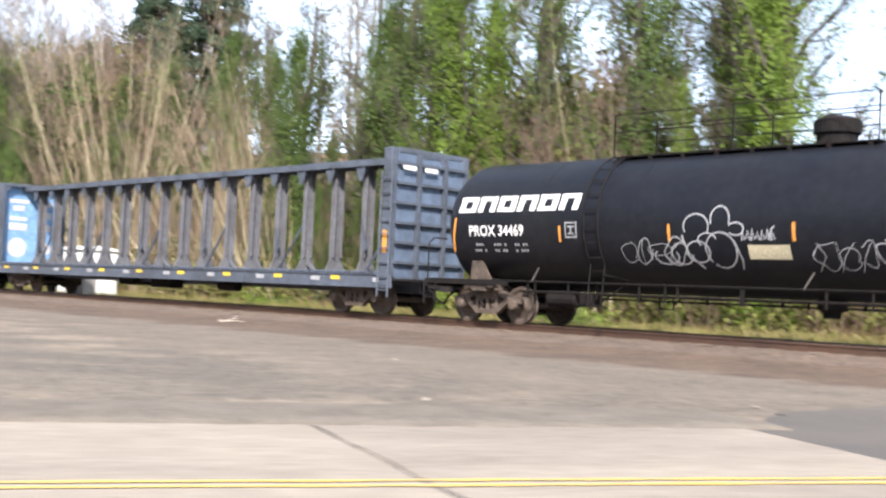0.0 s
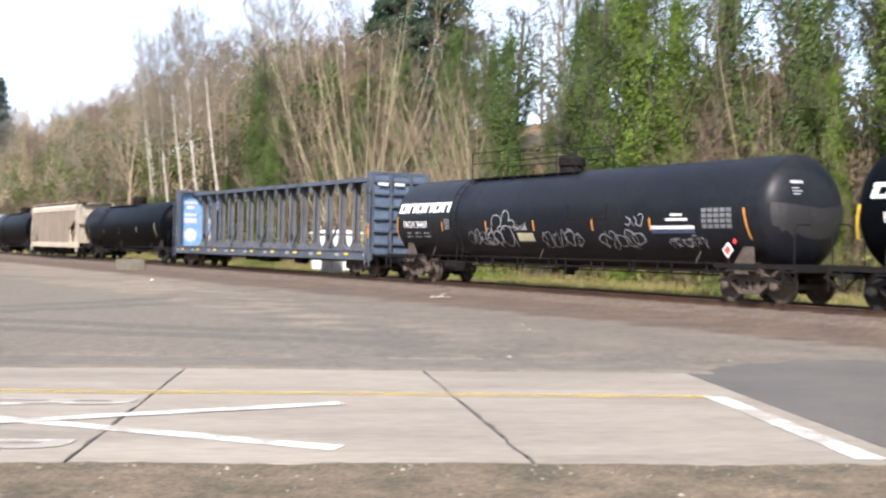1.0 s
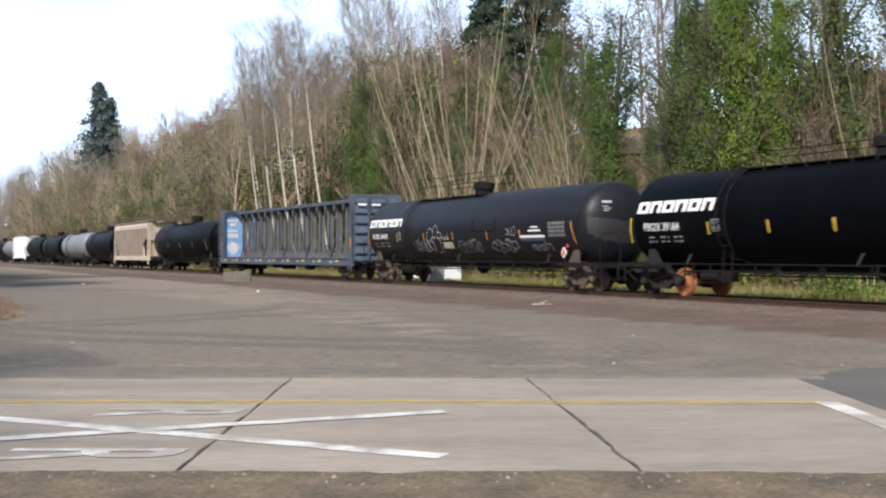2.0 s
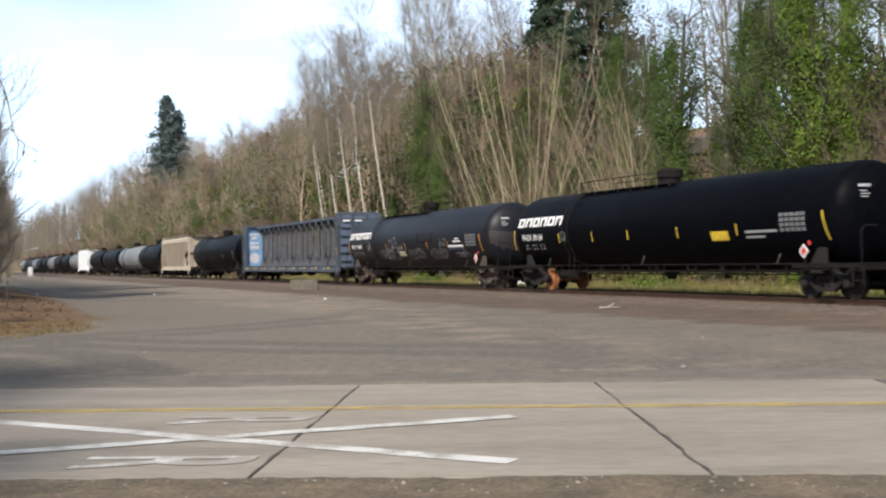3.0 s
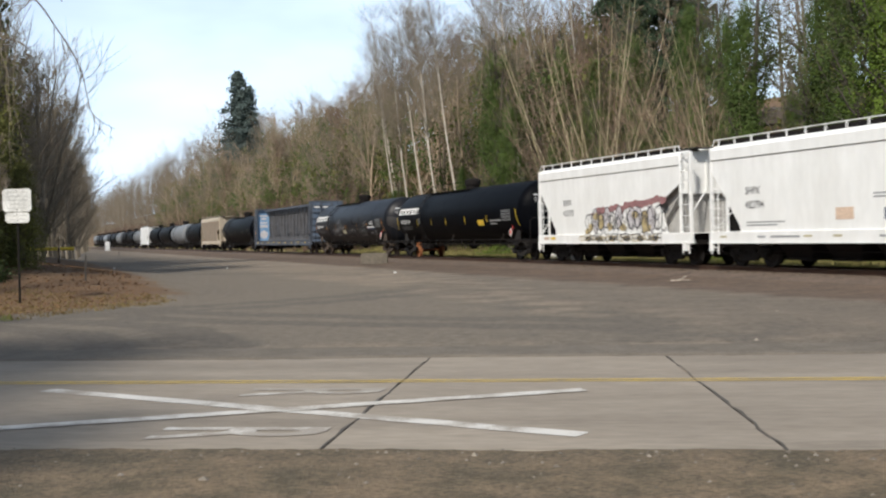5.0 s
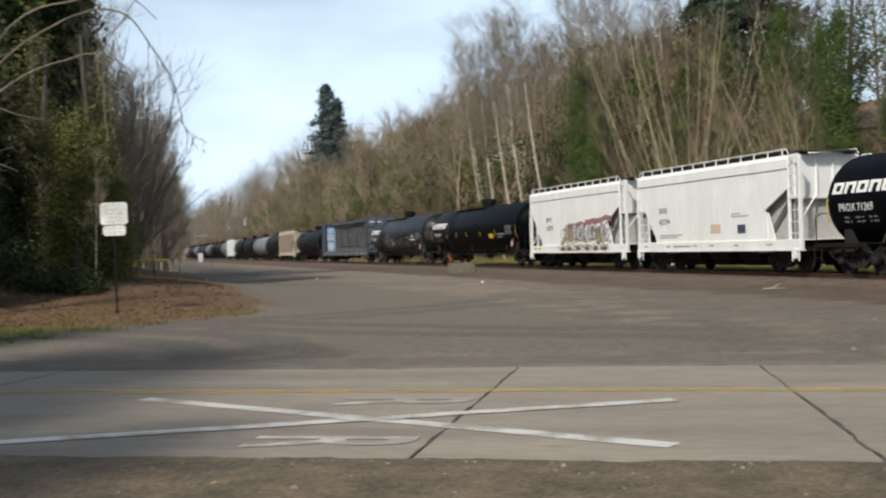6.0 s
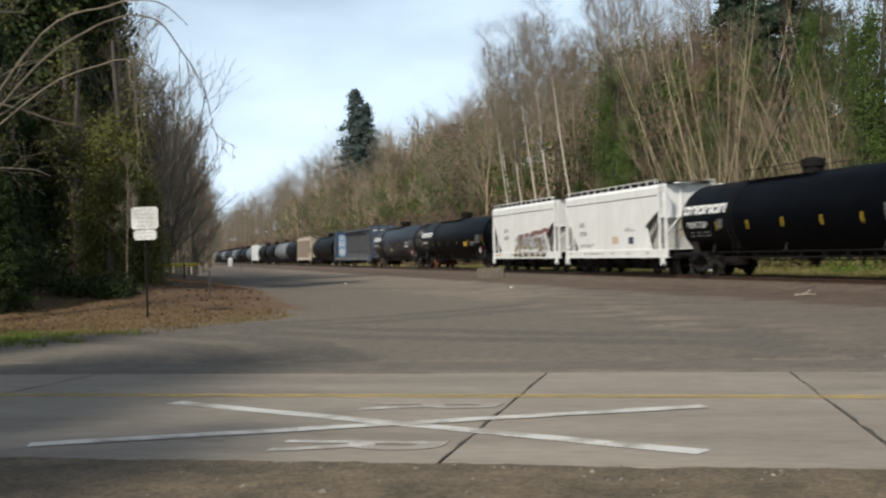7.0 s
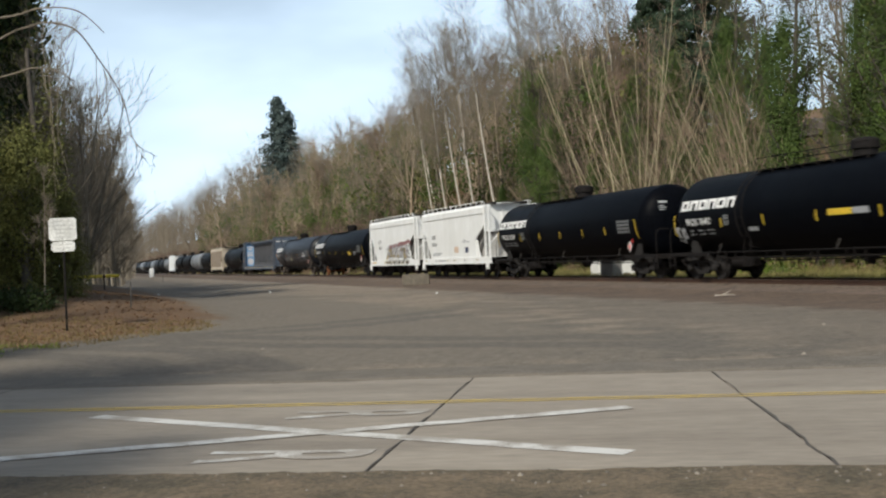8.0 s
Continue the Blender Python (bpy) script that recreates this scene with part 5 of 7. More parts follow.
def centerbeam_car(length, s0):
    """A bulkhead flat car with a beam of posts along its middle."""
    half = length / 2
    hb = half - 0.9
    car = thing("centerbeam_flatcar", "empty blue centerbeam flat car with end bulkheads", "flat car", group="cars of the freight train")
    bm = bmesh.new()
    box(bm, hb, -hb, -1.40, 1.40, 0.98, 1.06)
    box(bm, hb, -hb, -0.25, 0.25, 0.62, 0.98, 0.02)
    for x in np.linspace(hb - 0.6, -hb + 0.6, 17):
        box(bm, x - 0.06, x + 0.06, -1.36, 1.36, 0.84, 0.98)
    part("deck", bm, M_BLUE, car)
    bm = bmesh.new()
    for sg in (1, -1):
        box(bm, hb + 0.1, -hb - 0.1, sg * 1.38, sg * 1.46, 0.74, 1.10, 0.01)
        box(bm, hb + 0.1, -hb - 0.1, sg * 1.30, sg * 1.49, 1.09, 1.12)
    part("side_sill", bm, M_BLUE, car)
    posts = np.linspace(hb - 1.2, -hb + 1.2, 17)
    for i, x in enumerate(posts):
        bm = bmesh.new()
        w = 0.022
        prism(bm, [(-0.46, 1.06), (0.46, 1.06), (0.23, 1.5), (0.16, 2.0), (0.14, 3.6), (0.17, 4.04), (0.32, 4.36), (-0.32, 4.36), (-0.17, 4.04), (-0.14, 3.6), (-0.16, 2.0), (-0.23, 1.5)], x - w, x + w, "x")
        f = (0.11, 0.085, 0.125)[i % 3]
        for y in (0.14, -0.14):
            box(bm, x - f, x + f, y - 0.012, y + 0.012, 1.6, 4.2)
        post = part("post", bm, M_POST, car)
        bm = bmesh.new()
        prism(bm, [(x - 0.24, 4.28), (x + 0.24, 4.28), (x + 0.06, 3.85), (x - 0.06, 3.85)], 0.32, 0.35, "y")
        part("top_gusset", bm, M_BLUE, post)
        if i % 3 == 0:
            bm = bmesh.new()
            prism(bm, [(x + 0.07, 2.75), (x + 0.1, 2.75), (x - 0.22, 1.9), (x - 0.07, 1.7)], 0.155, 0.185, "y")
            part("post_gusset", bm, M_BLUE, post)
        if i % 3 == 1:
            for sg in (1, -1):
                bm = bmesh.new()
                prism(bm, [(x, 1.9), (x + sg * 0.05, 1.9), (x + sg * 0.16, 1.45), (x + sg * 0.55, 1.18), (x + sg * 0.45, 1.14), (x, 1.40)], -0.02, 0.02, "y")
                part("foot_gusset", bm, M_POST, post)
    bm = bmesh.new()
    box(bm, hb, -hb, -0.38, 0.38, 4.36, 4.44, 0.01)
    for y in (0.38, -0.38):
        box(bm, hb, -hb, y - 0.02, y + 0.02, 4.27, 4.46)
    for x in posts:
        box(bm, x - 0.05, x + 0.05, 0.38, 0.42, 4.29, 4.40)
    part("top_chord", bm, M_BLUE, car)
    for i in range(0, 16, 3):
        bm = bmesh.new()
        rod(bm, [(posts[i], 0, 1.2), (posts[i + 1], 0, 2.9)], 0.045, 5)
        part("brace", bm, M_BLUE, car)
    for i, x in enumerate(np.linspace(hb - 0.4, -hb + 0.4, 28)):
        bm = bmesh.new()
        box(bm, x - 0.32, x + 0.32, -1.36, 1.36, 1.12, 1.20, 0.02)
        part("deck_riser", bm, M_BLUE, car)
        if i % 3 == 1:
            bm = bmesh.new()
            box(bm, x - 0.20, x + 0.20, 1.46, 1.472, 0.94, 1.04)
            part("reflector_strip", bm, M_YELLOW, car)
        elif i % 3 == 0:
            bm = bmesh.new()
            box(bm, x - 0.2, x + 0.2, 1.46, 1.47, 0.90, 1.02)
            part("sill_plate", bm, M_DULL, car)
    for sg in (1, -1):
        xo, xi = sg * hb, sg * (hb - 0.34)
        bm = bmesh.new()
        box(bm, sg * (hb - 0.06), sg * (hb - 0.02), -1.40, 1.40, 1.06, 4.50)
        part("bulkhead", bm, M_SLATE, car, "slate blue ribbed bulkhead sheet")
        bm = bmesh.new()
        box(bm, sg * (hb - 0.068), sg * (hb - 0.0605), -1.24, 1.24, 1.1, 4.42)
        part("bulkhead_lining", bm, M_BLUEL, car, "bright blue inner face of the bulkhead")
        bm = bmesh.new()
        for y in (1.36, -1.36):
            box(bm, xo, xi, y - 0.12, y + 0.12, 0.80, 4.56, 0.02)
        box(bm, xo, xi, -1.24, 1.24, 4.43, 4.58, 0.02)
        for y in (1, -1):
            prism(bm, [(y * 1.25, 4.43), (y * 1.25, 4.18), (y * 1.0, 4.43)], xo - sg * 0.02, xi + sg * 0.02, "x")
        for y in (0.5, -0.5):
            box(bm, sg * (hb - 0.02), sg * (hb + 0.10), y - 0.06, y + 0.06, 1.02, 4.45)
        for z in np.linspace(1.45, 4.15, 6):
            box(bm, sg * (hb - 0.02), sg * (hb + 0.09), -1.3, 1.3, z - 0.04, z + 0.04)
        part("bulkhead_frame", bm, M_BLUE, car)
        ladder(car, ((sg * (hb - 0.1), 1.55, 0.5), (sg * (hb - 0.1), 1.55, 3.9)), 9, M_BLUE, name="ladder")
        bm = bmesh.new()
        box(bm, sg * (hb - 0.25), sg * (hb - 0.08), 1.48, 1.49, 1.7, 2.3)
        part("reflector_strip", bm, M_ORANGE, car)
        bm = bmesh.new()
        box(bm, sg * hb, sg * (hb + 0.25), -1.4, 1.4, 0.94, 1.0)
        part("end_platform", bm, M_IRON, car)
        coupler(car, sg * half)
        add_truck(car, sg * (half - 2.7), None, True)
    # lettering shapes on the inner face of the leading bulkhead
    xf = hb - 0.075
    for y, z, w, h in ((0.55, 3.85, 0.9, 0.16), (0.55, 3.55, 0.5, 0.22), (0.55, 3.1, 0.75, 0.16), (0.55, 2.75, 0.8, 0.3), (-0.75, 3.8, 0.42, 0.22), (-0.75, 3.3, 0.35, 0.3), (-0.75, 2.75, 0.4, 0.3)):
        bm = bmesh.new()
        box(bm, xf - 0.004, xf, y - w / 2, y + w / 2, z - h / 2, z + h / 2)
        part("bulkhead_lettering", bm, M_SKYB, car, "white lettering shape")
    for cy, r in ((0.55, 0.42), (-0.75, 0.24)):
        bm = bmesh.new()
        lathe(bm, [(xf, 0), (xf - 0.004, r), (xf - 0.005, 0)], 18, "x", (0, cy, 1.85))
        part("bulkhead_emblem", bm, M_SKYB, car, "round white emblem")
    for y, w in ((0.9, 0.5), (0.1, 0.5)):
        bm = bmesh.new()
        box(bm, -hb - 0.105, -hb - 0.095, y - w / 2, y + w / 2, 3.98, 4.09)
        part("end_lettering", bm, M_LOGO, car)
    bm = bmesh.new()
    box(bm, -0.6, 0.6, 0.3, 0.9, 0.45, 0.85, 0.03)
    part("brake_valve", bm, M_IRON, car)
    bm = bmesh.new()
    box(bm, 2.5, 3.6, -0.5, 0.5, 0.5, 0.8, 0.03)
    part("tool_box", bm, M_IRON, car)
    bm = bmesh.new()
    lathe(bm, [(-4.4, 0), (-4.4, 0.17), (-3.4, 0.17), (-3.4, 0)], 12, "x", (0, 0.6, 0.62))
    part("air_reservoir", bm, M_IRON, car)
    CARS.append((car, s0))
    return car


def build_train():
    y7 = (9.62, 6.2, 3.22, 0.35, -2.75, -5.42, -9.2)
    tank_car(22.6, 17.4, None, "grimy black tank car with silver spray tags", "PROX 34469", True, y7, M_ORANGE, marks_first)
    tank_car(22.6, -5.2, None, "clean black tank car with one rusty wheelset", "PROX 39164", True, (9.84, 5.9, 3.3, 0.8, -2.3, -5.5, -9.47), M_YELLOW, marks_second, rust=-0.89)
    covered_hopper(14.5, -23.75, M_WHITE, "white covered hopper car with spray-painted panel", (("SHPX", 0.26, 3.9, 2.55), ("432773", 0.26, 3.9, 2.08)), art_painted)
    covered_hopper(14.4, -38.2, M_WHITE, "clean white covered hopper car with sloped ends", (("SHPX", 0.26, 4.35, 2.50), ("432794", 0.26, 4.35, 2.02)), art_plain)
    tank_car(20.05, -55.02, None, "shorter black tank car behind the white hoppers", "PROX 71269", True, (8.5, 5.2, 2.6, 0.0, -2.6, -5.0, -8.0), M_YELLOW, None)
    tank_car(22.6, -76.35, None, "black tank car with a yellow notice", "PROX 76407", True, (10.0, 6.6, 3.9, 0.9, -2.2, -5.5, -9.4), M_YELLOW, marks_fourth)
    centerbeam_car(27.0, 42.2)
    tank_car(21.6, 66.5, None, "dull black tank car ahead of the flat car", "", False, (8.0, 4.0, 0.0, -4.0, -8.0), M_CREAM)
    covered_hopper(17.5, 86.05, M_TAN, "weathered tan covered hopper car with cream roof and ends", (), None, True, M_TANTRIM)
    s = 94.8
    kinds = "kgkkhgkkgkkgkkg"
    for c in kinds:
        n = 17.5 if c == "h" else 18.2
        if c == "h":
            covered_hopper(n, s + n / 2, M_WHITE, "white covered hopper car far along the train")
        else:
            tank_car(n, s + n / 2, M_TANKG if c == "g" else None, "grey tank car far along the train" if c == "g" else "black tank car far along the train", detail=False)
        s += n


build_train()

# ------------------------------------------------------------------ trees
def unit(v):
    return v / np.maximum(np.linalg.norm(v, axis=-1, keepdims=True), 1e-9)


def lines(rng, start, way, length, r0, k, wander=0.1, lift=0.0, tip=0.3):
    """Many bent lines at once: start and way (n, 3), length and r0 (n). Returns points (n, k, 3) and radii (n, k)."""
    n = len(start)
    q = np.linspace(0, 1, k)[None, :, None]
    side = unit(rng.normal(0, 1, (n, 3)))
    bend = side[:, None, :] * wander * q * q + side[:, None, ::-1] * wander * 0.6 * np.sin(q * 5.0)
    pts = start[:, None, :] + (way[:, None, :] * q + bend + np.array([0, 0, 1.0]) * lift * q * q) * length[:, None, None]
    rad = r0[:, None] * (1 - (1 - tip) * np.linspace(0, 1, k)[None, :])
    return pts, rad


def sprout(rng, P, R, n, t0, length, angle, lift, k, ratio=0.5, wander=0.12, t1=0.97, rmin=0.006, up=0.25):
    """n shoots from random places on the lines P."""
    B, K, _ = P.shape
    i = rng.integers(0, B, n)
    t = t0 + (t1 - t0) * rng.random(n)
    f = t * (K - 1)
    j = np.minimum(f.astype(int), K - 2)
    w = (f - j)[:, None]
    pos = P[i, j] * (1 - w) + P[i, j + 1] * w
    tan = unit(P[i, j + 1] - P[i, j])
    perp = unit(np.cross(tan, rng.normal(0, 1, (n, 3))))
    a = np.radians(angle) * rng.uniform(0.7, 1.25, n)[:, None]
    way = unit(tan * np.cos(a) + perp * np.sin(a) + np.array([0, 0, up]))
    size = length * (1.1 - 0.65 * t) * rng.uniform(0.6, 1.25, n)
    r0 = np.maximum((R[i, j] * (1 - w[:, 0]) + R[i, j + 1] * w[:, 0]) * ratio, rmin)
    return lines(rng, pos, way, size, r0, k, wander, lift)


def tubes(P, R, sides):
    n, k, _ = P.shape
    tan = unit(P[:, -1] - P[:, 0])
    ref = np.where(np.abs(tan[:, 2:3]) > 0.9, np.array([[1.0, 0, 0]]), np.array([[0, 0, 1.0]]))
    a = unit(np.cross(tan, ref))
    b = np.cross(tan, a)
    th = np.linspace(0, 2 * np.pi, sides, endpoint=False)
    ring = a[:, None, None, :] * np.cos(th)[None, None, :, None] + b[:, None, None, :] * np.sin(th)[None, None, :, None]
    V = P[:, :, None, :] + ring * R[:, :, None, None]
    idx = np.arange(n * k * sides).reshape(n, k, sides)
    F = np.stack([idx[:, :-1, :], np.roll(idx[:, :-1, :], -1, 2), np.roll(idx[:, 1:, :], -1, 2), idx[:, 1:, :]], -1).reshape(-1, 4)
    return V.reshape(-1, 3), F


def join(pieces):
    V, F, o = [], [], 0
    for v, f in pieces:
        V.append(v)
        F.append(f + o)
        o += len(v)
    return np.concatenate(V), np.concatenate(F)


def leaves(rng, c, size, long=1.3, droop=0.0, out=0.0, flat=False):
    """One small bent leaf at every place in c; out turns their faces away from the trunk at the origin, flat lays them down."""
    n = len(c)
    if out or flat:
        nrm = unit(np.array([0, 0, 1.0]) + rng.normal(0, 0.3, (n, 3))) if flat else unit(unit(c * np.array([1, 1, 0.0])) * out + np.array([0, 0, 0.45 * out]) + rng.normal(0, 0.5, (n, 3)))
        a = unit(np.cross(nrm, rng.normal(0, 1, (n, 3))))
        b = np.cross(nrm, a)
    else:
        a = unit(rng.normal(0, 1, (n, 3)) + np.array([0, 0, -droop]))
        b = unit(np.cross(a, rng.normal(0, 1, (n, 3))))
        nrm = np.cross(a, b)
    s = (size * rng.uniform(0.6, 1.4, n))[:, None]
    V = np.stack([c - a * s * long / 2, c + b * s / 2 + nrm * s * 0.12, c + a * s * long / 2, c - b * s / 2 + nrm * s * 0.12], 1)
    F = np.arange(n * 4).reshape(n, 4)
    return V.reshape(-1, 3), F


Z3 = np.zeros((1, 3))


def alder_clump(seed, stems, height, spread, material, fuzz=1.0, bias=0.0):
    """Many thin shoots that fan out from one stool, set with long side shoots and fine twigs."""
    rng = np.random.default_rng(seed)
    ang = rng.uniform(0, 6.283, stems)
    lean = spread * rng.random(stems) ** 0.55
    way = unit(np.stack([np.cos(ang) * lean + bias * rng.uniform(0.5, 1.3, stems), np.sin(ang) * lean, np.ones(stems)], -1))
    start = np.stack([np.cos(ang), np.sin(ang), np.zeros(stems)], -1) * rng.uniform(0.1, 1.1, (stems, 1))
    L = height * rng.uniform(0.55, 1.05, stems) * (1.08 - 0.3 * lean / max(spread, 0.01))
    P, R = lines(rng, start, way, L, 0.0038 * height * rng.uniform(0.35, 1.0, stems), 10, 0.08, 0.26, 0.18)
    out = []
    P1, R1 = sprout(rng, P, R, int(stems * 11 * fuzz), 0.10, height * 0.28, 46, 0.16, 6, 0.5, 0.22, rmin=0.013, up=0.15)
    out.append(tubes(P1, R1, 3))
    P2, R2 = sprout(rng, P1, R1, int(stems * 60 * fuzz), 0.12, height * 0.13, 38, 0.12, 4, 0.55, 0.18, rmin=0.009)
    out.append(tubes(P2, R2, 3))
    P3, R3 = sprout(rng, P2, R2, int(stems * 90 * fuzz), 0.1, height * 0.055, 40, 0.08, 3, 0.6, 0.15, rmin=0.006)
    out.append(tubes(P3, R3, 3))
    V, F = join(out)
    tree = thing("bare_tree", "leafless pale multi-stemmed tree on the slope", "tree", group="trees on the slope")
    np_part("crown", V, F, M_SPRIG if material is M_BARK else material, tree)
    for i in range(stems):
        v, f = tubes(P[i:i + 1], R[i:i + 1], 5)
        np_part("stem", v, f, M_SHOOT if material is M_BARK else material, tree)
    return tree


def bare_tree(seed, height, r, material, crown=0.45, width=0.3, fuzz=1.0, lean=0.0, label="leafless grey-brown tree on the slope", trunk_mat=None):
    rng = np.random.default_rng(seed)
    P, R = lines(rng, Z3 - [[0, 0, 0.4]], unit(np.array([[lean, 0.0, 1.0]])), np.array([height]), np.array([r]), 12, 0.03, 0, 0.28)
    tree = thing("bare_tree", label, "tree", group="trees on the slope")
    V, F = tubes(P, R, 8)
    np_part("trunk", V, F, trunk_mat or material, tree)
    out = []
    P1, R1 = sprout(rng, P, R, int(26 * fuzz), 1 - crown - 0.1, height * width, 48, 0.2, 6, 0.5, 0.14)
    out.append(tubes(P1, R1, 5))
    P2, R2 = sprout(rng, P1, R1, int(190 * fuzz), 0.2, height * 0.13, 42, 0.1, 4, 0.5, 0.14, rmin=0.012)
    out.append(tubes(P2, R2, 3))
    P3, R3 = sprout(rng, P2, R2, int(1000 * fuzz), 0.1, height * 0.06, 42, 0.05, 3, 0.6, 0.14, rmin=0.008)
    out.append(tubes(P3, R3, 3))
    V, F = join(out)
    np_part("crown", V, F, material, tree)
    return tree


def ivy_tree(seed, height, width, material, cover=0.9, count=7000, leaf=0.2, label="tall tree thickly cloaked in green ivy", bare_top=True, bark=None):
    """A trunk and limbs under a coat of ivy that bulges and thins."""
    rng = np.random.default_rng(seed)
    tree = thing("ivy_tree", label, "tree", group="trees on the slope")
    P, R = lines(rng, Z3 - [[0, 0, 0.4]], np.array([[0.02, 0.0, 1.0]]), np.array([height]), np.array([0.32]), 12, 0.03, 0, 0.25)
    P1, R1 = sprout(rng, P, R, 26, 0.2, height * 0.22, 55, 0.15, 6, 0.45, 0.15)
    P2, R2 = sprout(rng, P1, R1, 170, 0.3, height * 0.09, 45, 0.1, 4, 0.5, 0.15, rmin=0.012)
    P3, R3 = sprout(rng, P2, R2, 600 if bare_top else 200, 0.1, height * 0.05, 45, 0.05, 3, 0.6, 0.15, rmin=0.008)
    V, F = join([tubes(P, R, 8), tubes(P1, R1, 4), tubes(P2, R2, 3), tubes(P3, R3, 3)])
    np_part("trunk", V, F, bark or M_BARKD, tree)
    # leaf clumps hang on the trunk and the inner limbs
    nc = int(count / 75)
    t = rng.random(nc) ** 1.25 * cover
    zc = t * height
    bulge = width * (0.75 + 0.55 * np.sin(zc * 0.75 + seed) * np.sin(zc * 0.31 + 1.3 * seed)) * (1.1 - 0.5 * t)
    an = rng.uniform(0, 6.283, nc)
    rr = bulge * np.sqrt(rng.random(nc)) * 0.95
    cen = np.stack([np.cos(an) * rr + 0.5 * np.sin(zc * 0.4 + seed), np.sin(an) * rr, zc], -1)
    lim = np.concatenate([P1[:, 1:5].reshape(-1, 3), P2[::3, 1]])
    lim = lim[lim[:, 2] < height * cover]
    cen = np.concatenate([cen, lim + rng.normal(0, 0.15, lim.shape)])
    per = max(8, count // len(cen))
    c = cen[:, None, :] + rng.normal(0, 1, (len(cen), per, 3)) * np.array([0.24, 0.24, 0.52]) * rng.uniform(0.5, 1.35, (len(cen), 1, 1))
    V, F = leaves(rng, c.reshape(-1, 3), leaf, 1.2, 0.5, 1.0)
    np_part("foliage", V, F, material, tree)
    tips = P2[:, 2:].reshape(-1, 3)
    tips = np.repeat(tips[tips[:, 2] > height * 0.35], 4, 0)
    V, F = leaves(rng, tips + rng.normal(0, 0.22, tips.shape), leaf * 0.9)
    np_part("upper_foliage", V, F, M_MOSS, tree, "sparse olive leaves in the upper limbs")
    return tree


def fir(seed, height, width, count=9000, label="tall dark green conifer", ragged=0.25, material=None, leaf=0.24):
    """A spire of drooping boughs set with needle sprays."""
    rng = np.random.default_rng(seed)
    tree = thing("conifer", label, "tree", group="conifers")
    P, R = lines(rng, Z3 - [[0, 0, 0.4]], np.array([[0, 0, 1.0]]), np.array([height]), np.array([0.4]), 10, 0.01, 0, 0.06)
    n = 230
    t = 0.12 + 0.87 * rng.random(n) ** 0.9
    an = rng.uniform(0, 6.283, n)
    L = width * (1.02 - t) ** 0.8 * rng.uniform(1 - ragged * 2, 1 + ragged, n) + 0.35
    way = unit(np.stack([np.cos(an), np.sin(an), 0.15 - 0.35 * rng.random(n)], -1))
    st = np.stack([np.zeros(n), np.zeros(n), t * height], -1)
    P1, R1 = lines(rng, st, way, L, np.full(n, 0.07), 6, 0.08, -0.12, 0.2)
    V, F = join([tubes(P, R, 7), tubes(P1, R1, 4)])
    np_part("trunk", V, F, M_BARKD, tree)
    per = count // n
    q = rng.random((n, per)) ** 0.7
    j = np.minimum((q * 5).astype(int), 4)
    w = (q * 5 - j)[..., None]
    ii = np.arange(n)[:, None]
    c = P1[ii, j] * (1 - w) + P1[ii, j + 1] * w + rng.normal(0, 1, (n, per, 3)) * np.array([0.30, 0.30, 0.22]) * (0.4 + 0.9 * q[..., None])
    V, F = leaves(rng, c.reshape(-1, 3), leaf, 1.9, 0.8)
    np_part("crown", V, F, material or M_NEEDLE, tree)
    return tree


def stand(tree, az=None, p=None, scale=1.0, turn=0.0, copy=True, at_xy=None, sink=0.0, zs=1.0):
    """Plants a copy of a tree at a bearing and a distance across the track."""
    if at_xy is None:
        v = sight(az, p)
        x, y = v.x, v.y
    else:
        x, y = at_xy
    z = float(ground_z(x, y)) - 0.15 - sink
    m = Matrix.Translation((x, y, z)) @ Matrix.Rotation(radians(turn), 4, "Z") @ Matrix.Diagonal((scale, scale, scale * zs, 1))
    if copy:
        tree = copy_thing(tree, m)
    tree.matrix_basis = m
    return tree


